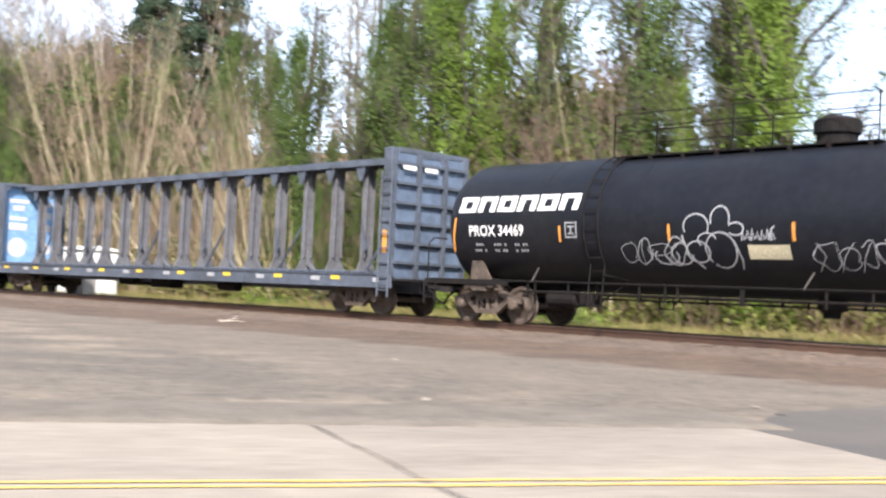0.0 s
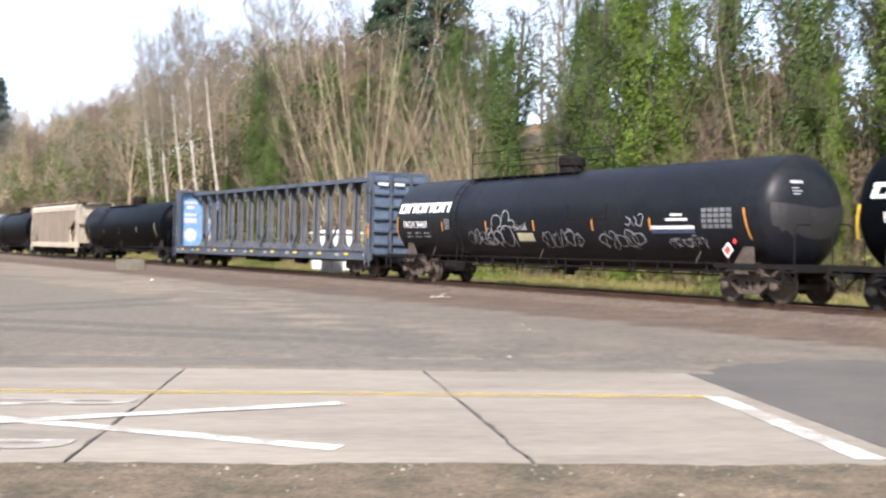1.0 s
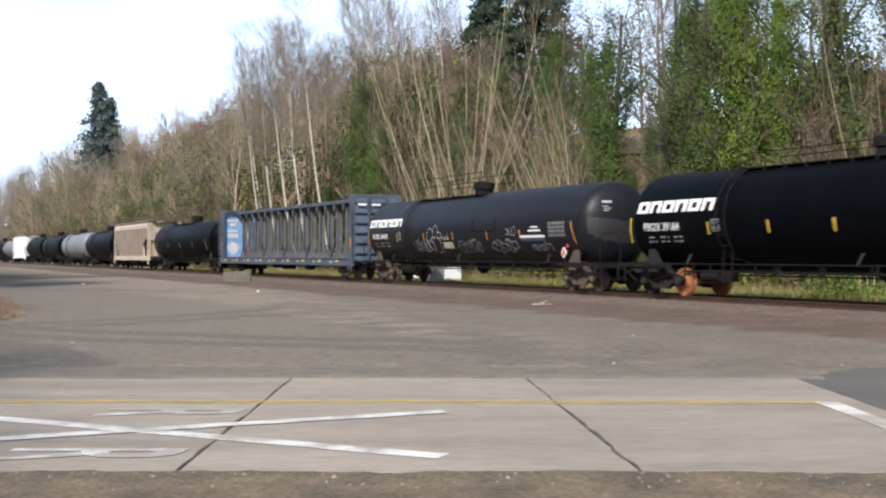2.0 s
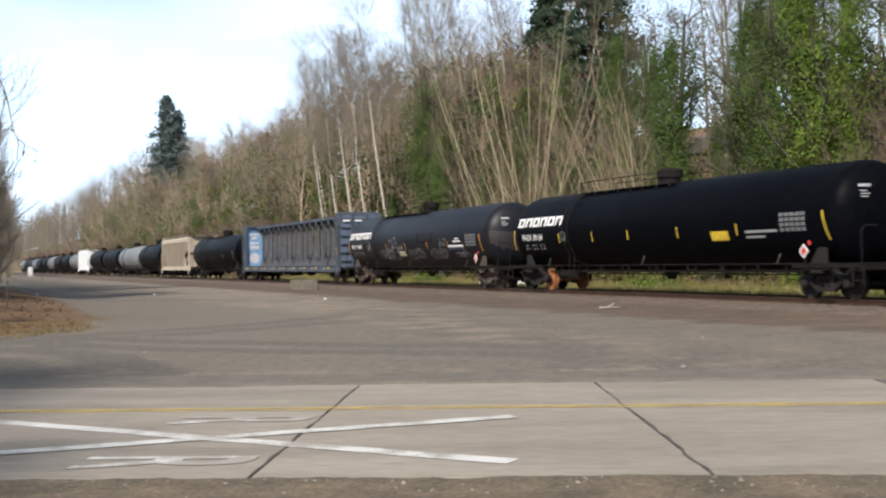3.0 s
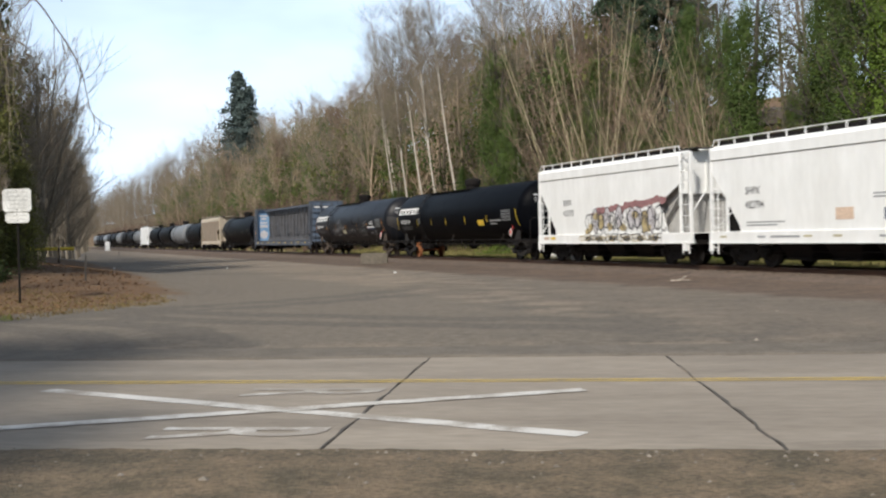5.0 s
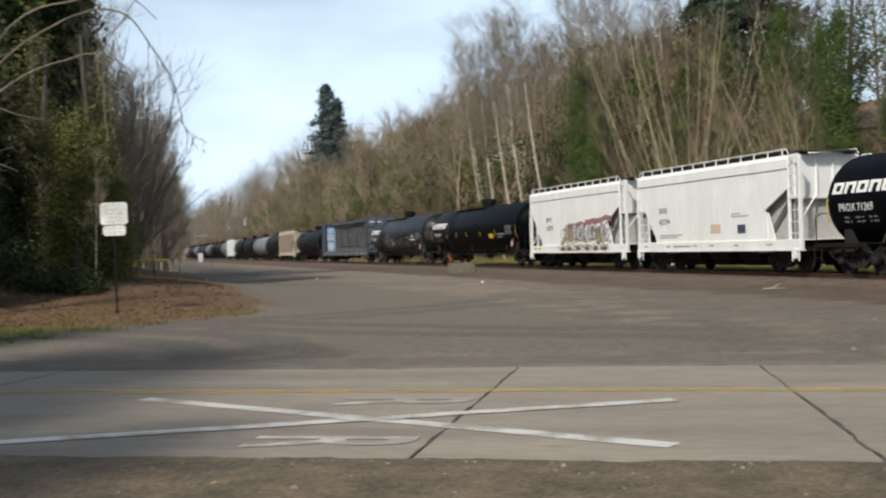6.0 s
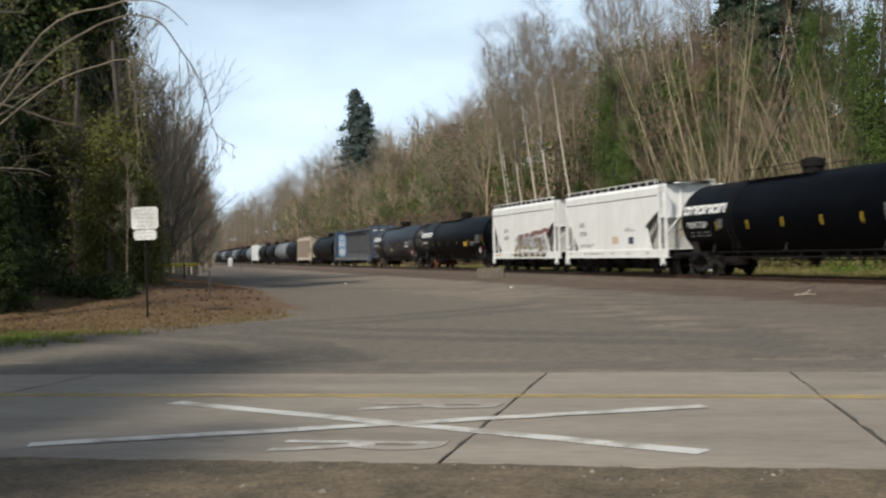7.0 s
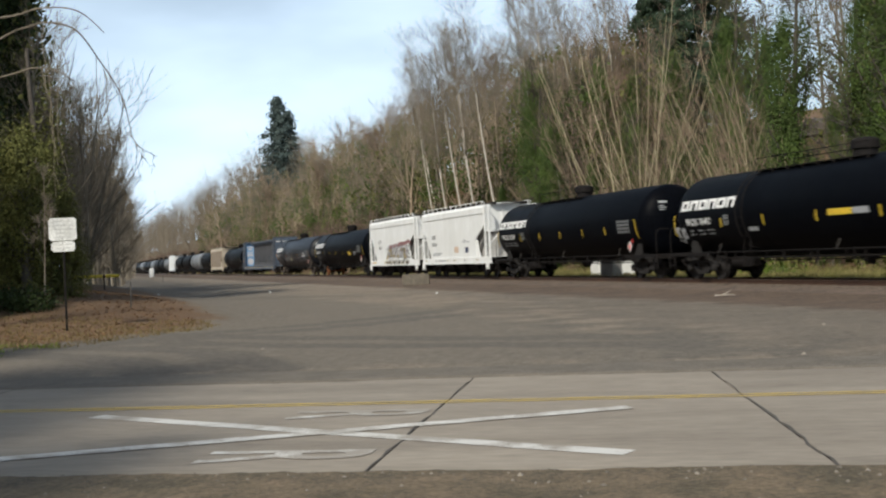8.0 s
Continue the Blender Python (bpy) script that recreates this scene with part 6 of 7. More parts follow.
def build_slope_trees():
    # pale fans of alder shoots
    a1, a2 = alder_clump(1, 15, 17.5, 0.66, M_BARK, 0.62), alder_clump(2, 15, 13.0, 0.95, M_BARK, 0.62)
    a3, a4 = alder_clump(3, 14, 12.0, 0.28, M_BARK, 0.5, -0.36), alder_clump(4, 13, 7.0, 1.0, M_BARK, 0.5)
    stand(a1, -0.1, 36, 1.0, 20, False)
    stand(a2, -3.2, 35.5, 1.0, 80, False)
    stand(a3, -6.9, 35, 1.0, 0, False)
    stand(a4, 2.2, 35, 1.0, 10, False)
    for k, az, p, sc, tn in ((a1, -0.9, 38.5, 0.95, 230), (a2, 0.8, 35.5, 0.8, 300), (a2, -4.0, 37, 0.9, 200), (a3, -5.9, 36.5, 0.9, 10), (a4, -1.7, 34.5, 0.7, 120)):
        stand(k, az, p, sc, tn)
    r1, r2 = alder_clump(6, 8, 7.5, 0.42, M_BARKR, 0.8), alder_clump(7, 6, 11.5, 0.30, M_BARK, 0.6)
    stand(r1, -18.0, 34, 1.0, 0, False)
    stand(r2, -20.5, 34.5, 1.0, 40, False)
    for k, az, p, sc, tn in ((r1, -19.6, 36, 1.0, 60), (r1, -21.0, 35, 0.8, 130), (r2, -19.5, 35, 0.75, 200), (r1, -24.6, 34, 0.7, 10), (r2, -26.0, 36, 0.6, 90),
                             (r1, -29.0, 35, 0.8, 210), (r1, -32, 36, 0.9, 0), (r1, -9.6, 34, 0.6, 70), (r1, 9.5, 35, 0.7, 33), (r1, 13.0, 35, 0.75, 150), (r1, 6.8, 34.5, 0.6, 80)):
        stand(k, az, p, sc, tn)
    # birches with pale slender trunks
    b1 = bare_tree(21, 25, 0.125, M_BARKG, 0.42, 0.16, 1.5, -0.17, "tall slender birch with pale trunk", M_BIRCH)
    b2 = bare_tree(22, 24, 0.115, M_BARKG, 0.42, 0.16, 1.5, -0.13, "tall slender birch with pale trunk", M_BIRCH)
    turn = -20
    stand(b1, 6.0, 35.5, 0.95, turn, False)
    stand(b2, 7.05, 35.5, 0.92, turn, False)
    for k, az, p, sc in ((b1, 7.75, 35.5, 0.92), (b2, 8.5, 35, 0.88), (b1, 9.25, 36, 0.82), (b2, 2.6, 38, 1.05), (b1, 1.5, 45, 1.0), (b2, 3.6, 40, 1.0), (b1, 9.3, 42, 1.0), (b2, 7.3, 42, 1.0), (b2, -0.6, 47, 1.0)):
        stand(k, az, p, sc, turn)
    # ivy-clad trees
    i1 = ivy_tree(31, 20, 1.45, M_IVY, 0.85, 30000, 0.092)
    i2 = ivy_tree(32, 16, 1.4, M_IVYD, 0.85, 33000, 0.085, "trunk hung with dark green ivy")
    i3 = ivy_tree(33, 19, 0.9, M_IVYD, 0.8, 21000, 0.082, "slender trunk hung with dark green ivy")
    stand(i2, -7.9, 37, 0.95, 0, False)
    stand(i1, -14.3, 36, 1.0, 0, False)
    stand(i3, -13.2, 38, 1.1, 0, False)
    for k, az, p, sc, tn in ((i1, -15.9, 37, 0.8, 100), (i3, -12.4, 37, 0.85, 60), (i3, -18.7, 39, 1.1, 200), (i2, -22.3, 36, 1.05, 140), (i1, -23.5, 35, 0.5, 220),
                             (i2, 4.5, 35.0, 0.95, 10), (i2, 3.8, 34.8, 0.8, 90), (i2, 4.1, 36, 1.1, 200), (i2, 9.6, 35, 0.45, 10), (i2, 12.0, 35, 0.5, 60), (i1, 15.2, 36, 0.45, 60), (i2, 18.0, 36, 0.5, 0), (i2, -9.6, 35.5, 0.34, 50), (i2, -11.7, 36, 0.36, 150), (i1, -27.2, 36, 1.0, 300), (i1, -25.7, 39, 0.7, 20), (i3, -26.4, 37, 1.1, 100),
                             (i2, -33.6, 36, 1.0, 0), (i1, -34.0, 37, 1.0, 60), (i3, -37, 36, 1.1, 0), (i1, 14.0, 40, 0.62, 0), (i1, 12.8, 40, 0.5, 70), (i2, 10.8, 41, 0.7, 45), (i2, 16.0, 42, 0.8, 80), (i2, 6.2, 38, 0.5, 80), (i2, -0.6, 41, 0.9, 33), (i2, 1.2, 43, 1.0, 133), (i2, -2.4, 42, 0.95, 233), (i2, -5.2, 43, 1.0, 12), (i2, -6.8, 41, 0.9, 210), (i2, 13.6, 38, 0.55, 5), (i1, 14.6, 38, 0.5, 15), (i2, 11.4, 37, 0.5, 25), (i2, -11.8, 38, 1.0, 40), (i3, -11.3, 37.5, 0.8, 140)):
        stand(k, az, p, sc, tn)
    for az, sc, tn in ((-8.9, 0.40, 20), (-10.9, 0.30, 140), (-9.8, 0.30, 220)):
        stand(i2, az, 36, sc, tn)
    # dark ivy over stumps and low trunks behind the alders
    for j, az in enumerate((2.9, 1.7, 0.6, -0.7, -1.9, -2.9, -4.3, -5.4, -6.4, -7.2)):
        stand(i2, az, 38.5 + 1.3 * (j % 3), 0.42 + 0.08 * (j % 4), 67 * j)
    # firs behind
    f1 = fir(41, 30, 7.0, 26000)
    stand(f1, -3.9, 49, 0.9, 0, False)
    for az, p, sc, tn, zs in ((-37.5, 50, 0.7, 30, 1.0), (-1.9, 54, 0.72, 200, 1.0), (4.6, 46, 0.55, 20, 1.0)):
        stand(f1, az, p, sc, tn, zs=zs)
    f2 = fir(42, 27, 5.5, 15000, "lone ragged conifer above the woods", 0.45, M_NEEDLEH, 0.27)
    stand(f2, 17.3, 47, 1.25, 0, False)
    stand(f2, 16.85, 48, 1.08, 130)
    # plain bare trees fill the wood
    stand(i2, -10.4, 37, 0.40, 170)
    stand(i2, -11.0, 45, 0.5, 70)
    stand(i2, -9.9, 52, 0.42, 270)
    g1 = bare_tree(51, 17, 0.17, M_BARKG, 0.65, 0.30, 1.0)
    g2 = bare_tree(52, 15, 0.15, M_BARKG, 0.70, 0.28, 1.0, label="leafless grey tree on the slope")
    g3 = bare_tree(53, 16, 0.16, M_BARKR, 0.70, 0.30, 1.0, label="leafless russet tree on the slope")
    rng = random.Random(77)
    stand(g1, -10.6, 43, 1.0, 0, False)
    stand(g1, -10.2, 46, 0.9, 77)
    stand(g1, -11.2, 50, 0.95, 177)
    stand(g2, 11.2, 40, 1.0, 0, False)
    stand(g3, 12.4, 42, 1.0, 0, False)
    for i in range(70):
        if 48 <= i < 60:
            continue
        az = rng.uniform(4.5, 18.5) if i < 48 else rng.uniform(-36, 2)
        p = rng.uniform(36, 60) if i < 48 else rng.uniform(42, 54)
        if az < 10.8 and p < 43:
            continue
        v = sight(az, p)
        if 34.8 < math.degrees(math.atan2(v.x + 0.7, v.y - 7.5)) < 38.2 or -12.0 < az < -9.0 or -21.2 < az < -19.7 or -31.2 < az < -28.6:
            continue
        stand(rng.choice((g1, g2, g3)), az, p, rng.uniform(0.75, 1.1), rng.uniform(0, 360))


def wood_mass(name, label, spots, material, leaf_mat=None, seed=1, strokes=46):
    """A far wood: every tree a bunch of fine shoots, too many to count."""
    rng = np.random.default_rng(seed)
    out, lv = [], []
    for x, y, h, w in spots:
        z = float(ground_z(x, y))
        st = np.array([[x, y, z - 0.3]])
        P, R = lines(rng, st, unit(np.array([[rng.normal(0, 0.05), rng.normal(0, 0.05), 1]])), np.array([h]), np.array([0.012 * h]), 5, 0.04, 0, 0.2)
        P1, R1 = sprout(rng, P, R, strokes // 3, 0.12, h * w, 52, 0.25, 4, 0.5, 0.12, rmin=0.03)
        P2, R2 = sprout(rng, P1, R1, strokes * 2, 0.1, h * 0.2, 45, 0.1, 3, 0.6, 0.12, rmin=0.022)
        out += [tubes(P, R, 4), tubes(P1, R1, 3), tubes(P2, R2, 3)]
        if leaf_mat and rng.random() < 0.62:
            t = rng.random(34)
            cc = P[0, (t * 4).astype(int)] + rng.normal(0, 1, (34, 3)) * np.array([1.3, 1.3, 1.5])
            c = (cc[:, None] + rng.normal(0, 0.6, (34, 30, 3))).reshape(-1, 3)
            lv.append(leaves(rng, c, 0.23))
    V, F = join(out)
    ob = tagged(np_part(name, V, F, material), label, "wood", kind="stuff")
    if lv:
        V, F = join(lv)
        tagged(np_part(name + "_ivy", V, F, leaf_mat), "green ivy and evergreens in the far wood", "foliage", kind="stuff")
    return ob


def verge_edge(s):
    """How far across the near wood reaches, along the line."""
    return float(np.interp(s, [44, 60, 100, 170, 280, 400], [-5, -2, 3.3, 7.5, 15.0, 17.0]))


def build_far_woods():
    rng = random.Random(5)
    near, mid = [], []
    for i in range(330):
        s, p = 80 + 240 * rng.random() ** 0.9, rng.uniform(34, 62)
        if s < 140:
            p = max(p, 40 + 4 * rng.random())
        v = at(s, p)
        (near if rng.random() < 0.5 else mid).append((v.x, v.y, rng.uniform(11.5, 17) * (0.75 if p < 37 else 1) * (1.0 + 0.2 * float(smooth(s, 200, 300))), rng.uniform(0.3, 0.45)))
    wood_mass("hillside_wood", "tan leafless wood along the hillside", near, M_TWIG, M_IVYD, 2)
    wood_mass("hillside_wood", "grey leafless wood along the hillside", mid, M_BARKG, M_MOSS, 3)
    # the wood behind the trees nearest the line
    back = []
    for i in range(85):
        az = rng.uniform(-3.6, 5.0) if i < 40 else rng.uniform(-22.5, -16)
        v = sight(az, rng.uniform(42, 60) if i < 40 else rng.uniform(38, 46))
        back.append((v.x, v.y, rng.uniform(11, 16) if i < 40 else rng.uniform(5, 9), rng.uniform(0.28, 0.4)))
    wood_mass("slope_wood", "brown leafless wood high on the slope", back, M_BARKR, M_MOSS, 12, 80)
    scrub = []
    for i in range(680):
        v = at(115 + 420 * rng.random() ** 1.3, rng.uniform(30.5, 37))
        scrub.append((v.x, v.y, rng.uniform(3.0, 7.0), rng.uniform(0.5, 0.8)))
    wood_mass("slope_scrub", "brown leafless scrub at the foot of the hillside", scrub, M_BARKR, None, 9, 26)
    far = []
    for i in range(230):
        s, p = 300 + 700 * rng.random() ** 1.2, rng.uniform(33, 60)
        v = at(s, p)
        far.append((v.x, v.y, rng.uniform(18, 25), rng.uniform(0.35, 0.5)))
    wood_mass("distant_wood", "grey-brown leafless wood in the distance", far, M_BARKG, None, 4, 40)
    # the wood on the near side of the line, beyond the verge
    side, dark = [], []
    for i in range(190):
        s = 64 + 316 * rng.random() ** 1.3
        v = at(s, verge_edge(s) - abs(rng.gauss(0, 4.5)) - 0.5)
        (side if rng.random() < 0.55 else dark).append((v.x, v.y, rng.uniform(12, 16.5), rng.uniform(0.3, 0.42)))
    wood_mass("verge_wood", "olive-brown leafless wood beside the lot", side, M_BARKG, None, 6)
    wood_mass("verge_wood", "brown leafless wood beside the lot", dark, M_BARKG, None, 7)


def brush(name, label, spots, twig_mat, leaf_mat, seed, per=14, leaf=0.12, height=1.2):
    """Tangled low growth."""
    rng = np.random.default_rng(seed)
    pts = np.array([(x, y, float(ground_z(x, y))) for x, y in spots])
    n = len(pts) * per
    st = np.repeat(pts, per, 0) + np.concatenate([rng.normal(0, 0.6, (n, 2)), np.zeros((n, 1))], 1)
    way = unit(np.concatenate([rng.normal(0, 0.55, (n, 2)), np.ones((n, 1))], 1))
    P, R = lines(rng, st, way, height * rng.uniform(0.5, 1.6, n), np.full(n, 0.014), 4, 0.25, -0.25, 0.3)
    V, F = tubes(P, R, 3)
    tagged(np_part(name, V, F, twig_mat), label, "brush", kind="stuff")
    if leaf_mat:
        c = P[:, 1:].reshape(-1, 3)
        c = np.repeat(c, 4, 0) + rng.normal(0, 0.16, (len(c) * 4, 3))
        V, F = leaves(rng, c, leaf)
        tagged(np_part(name + "_leaves", V, F, leaf_mat), "small leaves of the low growth", "foliage", kind="stuff")


def tufts(name, label, spots, material, seed, height, blades=9):
    rng = np.random.default_rng(seed)
    pts = np.array([(x, y, float(ground_z(x, y))) for x, y in spots])
    n = len(pts) * blades
    b = np.repeat(pts, blades, 0) + np.concatenate([rng.normal(0, 0.10, (n, 2)), np.zeros((n, 1))], 1)
    d = unit(np.concatenate([rng.normal(0, 0.4, (n, 2)), np.ones((n, 1))], 1))
    h = (height * rng.uniform(0.5, 1.5, n))[:, None]
    side = unit(np.cross(d, rng.normal(0, 1, (n, 3)))) * 0.012
    V = np.stack([b - side, b + side, b + d * h * 0.6 + side * 0.7, b + d * h + np.array([0, 0, -0.12]) * h], 1)
    tagged(np_part(name, V.reshape(-1, 3), np.arange(n * 4).reshape(n, 4), material), label, "grass", kind="stuff")


def build_low_growth():
    rng = random.Random(9)

    def band(n, s0, s1, p0, p1):
        out = []
        for _ in range(n):
            v = at(rng.uniform(s0, s1), rng.uniform(p0, p1))
            out.append((v.x, v.y))
        return out

    tufts("meadow_grass", "yellow-green grass beyond the rails", band(8000, 8, 120, 27.6, 35.5), M_STRAW, 1, 0.36)
    tufts("meadow_grass", "green grass beyond the rails", band(3800, 8, 120, 28.0, 35), M_GRASS, 2, 0.28)
    brush("bramble", "brown bramble and saplings below the trees", band(640, 5, 150, 34.5, 45), M_BARKR, M_MOSS, 3, 14, 0.14, 1.7)
    brush("bramble", "green bramble and fern below the trees", band(340, 5, 140, 36, 43), M_BARKD, M_IVYD, 4, 12, 0.13, 1.4)
    brush("meadow_shrub", "bright green shrubs beyond the rails", [(at(s, p).x, at(s, p).y) for s, p in ((30, 31.5), (30.6, 31.7), (29.5, 31.4), (47, 32), (47.6, 31.8), (75, 31.5), (75.8, 31.6))], M_BARKD, M_IVY, 5, 30, 0.10, 0.8)
    verge = [(rng.uniform(-34, -8), rng.uniform(20.5, 34)) for _ in range(4200)]
    near = [(x, y) for x, y in verge if y < 25 + 0.1 * (x + 20) and x * NX + y * NY < 3 and -x + 0.25 * (y - 20) > 13.0 and rng.random() < smooth(-x, 12.0, 16.5)]
    tufts("verge_grass", "green grass on the verge beside the lot", near, M_GRASS, 6, 0.10, 14)
    dry = [(x, y) for x, y in verge if y >= 24.5 and x * NX + y * NY < 4 and -x + 0.25 * (y - 20) > 14]
    tufts("verge_straw", "dry grass among fallen leaves on the verge", dry, M_DRY, 7, 0.08, 6)
    rn = np.random.default_rng(8)
    pts = []
    for _ in range(21000):
        x, y = rn.uniform(-36, -7), rn.uniform(24, 50)
        if x * NX + y * NY < 4.5 - rn.exponential(1.1) and -x + 0.25 * (y - 20) > 14.4 + rn.exponential(1.6):
            pts.append((x, y, float(ground_z(x, y)) + 0.03))
    V, F = leaves(rn, np.array(pts), 0.062, flat=True)
    tagged(np_part("fallen_leaves", V, F, M_LITTER), "fallen brown leaves on the verge", "leaf litter", kind="stuff")


def build_left_trees():
    """The dark evergreen at the verge, bare trees before it, and the low bough that hangs over the lot."""
    dark = fir(61, 19, 4.6, 34000, "dense dark evergreen, at the lot edge and unseen as shade caster", 0.3, M_EVERG, 0.17)
    stand(dark, at_xy=(-40.5, 62.0), scale=1.5, copy=False)
    for x, y, sc, tn in ((-37, 41, 1.0, 70), (-47, 66, 1.6, 20), (-45, 58, 1.4, 100), (-41.5, 52, 1.2, 250), (-36.5, 55, 0.9, 10), (-23.0, 33.6, 0.30, 60), (-21.0, 30.8, 0.22, 10), (-24.5, 32.6, 0.36, 200), (-29.5, 41.0, 0.55, 300), (-31, 36.0, 0.7, 90), (-33.5, 32.5, 0.7, 0), (-30.5, 44, 0.6, 66)):
        stand(dark, at_xy=(x, y), scale=sc, turn=tn)
    hang = bare_tree(62, 13, 0.17, M_BARKG, 0.75, 0.42, 0.4, 0.1, "leafless pale tree in front of the evergreens")
    stand(hang, at_xy=(-28.0, 36.6), scale=1.05, copy=False)
    stand(hang, at_xy=(-28.4, 38.8), scale=1.0, turn=250)
    o = ivy_tree(63, 12, 1.3, M_MOSS, 0.9, 2600, 0.10, "mossy trunk with olive foliage by the verge", True, M_BARKD)
    stand(o, at_xy=(-26.2, 43.5), scale=0.85, copy=False)
    stand(o, at_xy=(-29.0, 47.5), scale=1.0, turn=90)
    stand(o, at_xy=(-31.5, 54), scale=1.05, turn=290)
    stand(o, at_xy=(-27.6, 41.0), scale=0.7, turn=20)
    stand(o, at_xy=(-27.0, 49.5), scale=1.0, turn=220)
    # black-green evergreens that close the verge, and sunlit olive shrubs beside them
    holly = ivy_tree(65, 13, 2.6, M_EVERG, 0.97, 38000, 0.18, "dense black-green evergreen, at the verge and unseen as shade caster", False)
    stand(holly, at_xy=(-31.2, 48.2), scale=1.25, zs=1.15, copy=False)
    # those with y below 2 are unseen, added to cast shade on the road
    for x, y, sc, tn, zs in ((-24.6, 31.6, 0.62, 80, 1.25), (-22.9, 29.6, 0.5, 170, 1.2), (-34.6, 46.0, 1.2, 300, 1.15), (-30.6, 53.0, 1.05, 30, 1.3), (-24.3, 34.5, 0.62, 210, 1.2), (-22.5, 32.0, 0.55, 20, 1.25), (-21.4, 31.0, 0.34, 200, 1.2), (-25.6, 33.4, 0.7, 110, 1.3), (-17.0, 0.0, 0.8, 60, 1.2), (-20.8, 1.5, 0.9, 150, 1.3), (-10.4, -4.8, 0.95, 90, 1.12), (-12.6, -3.4, 0.8, 330, 1.1), (-15.8, -4.5, 1.2, 250, 1.3), (-14.6, -6.6, 1.22, 300, 1.15), (-18.2, -5.0, 1.3, 20, 1.3)):
        stand(holly, at_xy=(x, y), scale=sc, turn=tn, zs=zs)
    olive = ivy_tree(66, 8, 1.5, M_MOSS, 0.97, 15000, 0.10, "olive-green shrub in the sun beside the verge", False)
    stand(olive, at_xy=(-21.2, 37.6), scale=0.7, copy=False)
    for x, y, sc, tn in ((-21.9, 40.2, 0.7, 140), (-20.6, 39.4, 0.5, 220), (-23.2, 41.4, 0.8, 20)):
        stand(olive, at_xy=(x, y), scale=sc, turn=tn)
    sapling = bare_tree(67, 5, 0.036, M_BARKG, 0.55, 0.24, 0.3, 0.06, "thin grey leafless sapling at the verge")
    stand(sapling, at_xy=(-19.7, 35.95), copy=False)
    rng = random.Random(14)
    brush("verge_bramble", "dark evergreen bramble under the verge trees", [q for q in ((rng.uniform(-42, -24), rng.uniform(36, 58)) for _ in range(420)) if -0.86 * q[1] < q[0] < -0.64 * q[1]], M_BARKD, M_EVERG, 15, 14, 0.11, 1.5)
    dim = bare_tree(64, 13, 0.15, M_BARKG, 0.8, 0.36, 1.3, 0.03, "leafless brown tree at the edge of the lot")
    stand(dim, at_xy=(-29, 52), copy=False)
    for i in range(18):
        s = 67 + 5.5 * i
        v = at(s, verge_edge(s) - 1.2 * (i % 3))
        stand(dim, at_xy=(v.x, v.y), scale=0.85 + 0.06 * (i % 4), turn=47 * i)
    # unseen evergreens added out of view to the left, whose shade falls on the road
    for x, y, sc, tn in ((-36, 12, 0.9, 30), (-31, 8, 0.9, 150), (-25, 7, 0.95, 260), (-22, 3, 1.0, 10), (-19, -4, 0.95, 100), (-16.5, -1, 0.8, 200), (-20, 7, 0.85, 80), (-14.8, -2, 0.75, 140), (-16.5, -6, 0.9, 240)):
        stand(dark, at_xy=(x, y), scale=sc, turn=tn)
    # overhanging bough
    tree = thing("overhanging_tree", "leafless tree with a drooping bough over the lot", "tree")
    bm = bmesh.new()
    base = Vector((-20.8, 27.6, float(ground_z(-20.8, 27.6)) - 0.2))
    rod(bm, [base, base + Vector((0.1, 0, 3)), base + Vector((0.5, 0.1, 6.0)), base + Vector((1.0, 0.1, 8.2)), base + Vector((1.3, 0, 10))], 0.22, 8, 0.05)
    part("trunk", bm, M_BARKD, tree, smooth_shade=True)

    def ray_at(az, el, d):
        a, e = radians(az), radians(el)
        return Vector((-math.sin(a) * math.cos(e) * d, math.cos(a) * math.cos(e) * d, EYE_Z + math.sin(e) * d))

    def rounded(p):
        out = []
        for i in range(len(p) - 1):
            a, b, c, d = p[max(i - 1, 0)], p[i], p[i + 1], p[min(i + 2, len(p) - 1)]
            for k in range(5):
                t = k / 5
                out.append(0.5 * (2 * b + (c - a) * t + (2 * a - 5 * b + 4 * c - d) * t * t + (3 * b - a - 3 * c + d) * t ** 3))
        return out + [p[-1]]

    boughs = [
        (((32.6, 9.3, 33.5), (30.05, 11.12, 33), (28.91, 11.62, 32.5), (28.03, 11.83, 32.3), (26.76, 11.49, 32), (25.72, 10.06, 32), (25.04, 8.98, 32), (24.66, 8.05, 32), (24.47, 7.06, 32), (24.29, 6.32, 32), (23.89, 5.87, 32), (23.22, 5.48, 32)), 0.07, 0.012),
        (((32.2, 8.3, 33.5), (29.31, 9.55, 33), (28.65, 9.72, 32.5), (27.99, 9.68, 32.3), (27.41, 9.42, 32), (26.93, 9.1, 32)), 0.065, 0.02),
        (((32.3, 10.8, 33), (29.24, 12.19, 32.5), (28.31, 12.48, 32.2), (27.11, 12.51, 32), (26.31, 12.19, 32), (25.47, 11.41, 32)), 0.065, 0.02),
    ]
    for pts, r0, r1 in boughs:
        bm = bmesh.new()
        spots = [base + Vector((0.2, 0.05, 4.4))] + [ray_at(*p) for p in pts]
        rod(bm, rounded(spots), r0 * 0.5, 5, r1 * 0.6)
        part("bough", bm, M_BARKG, tree)
    rng = random.Random(3)
    bm = bmesh.new()
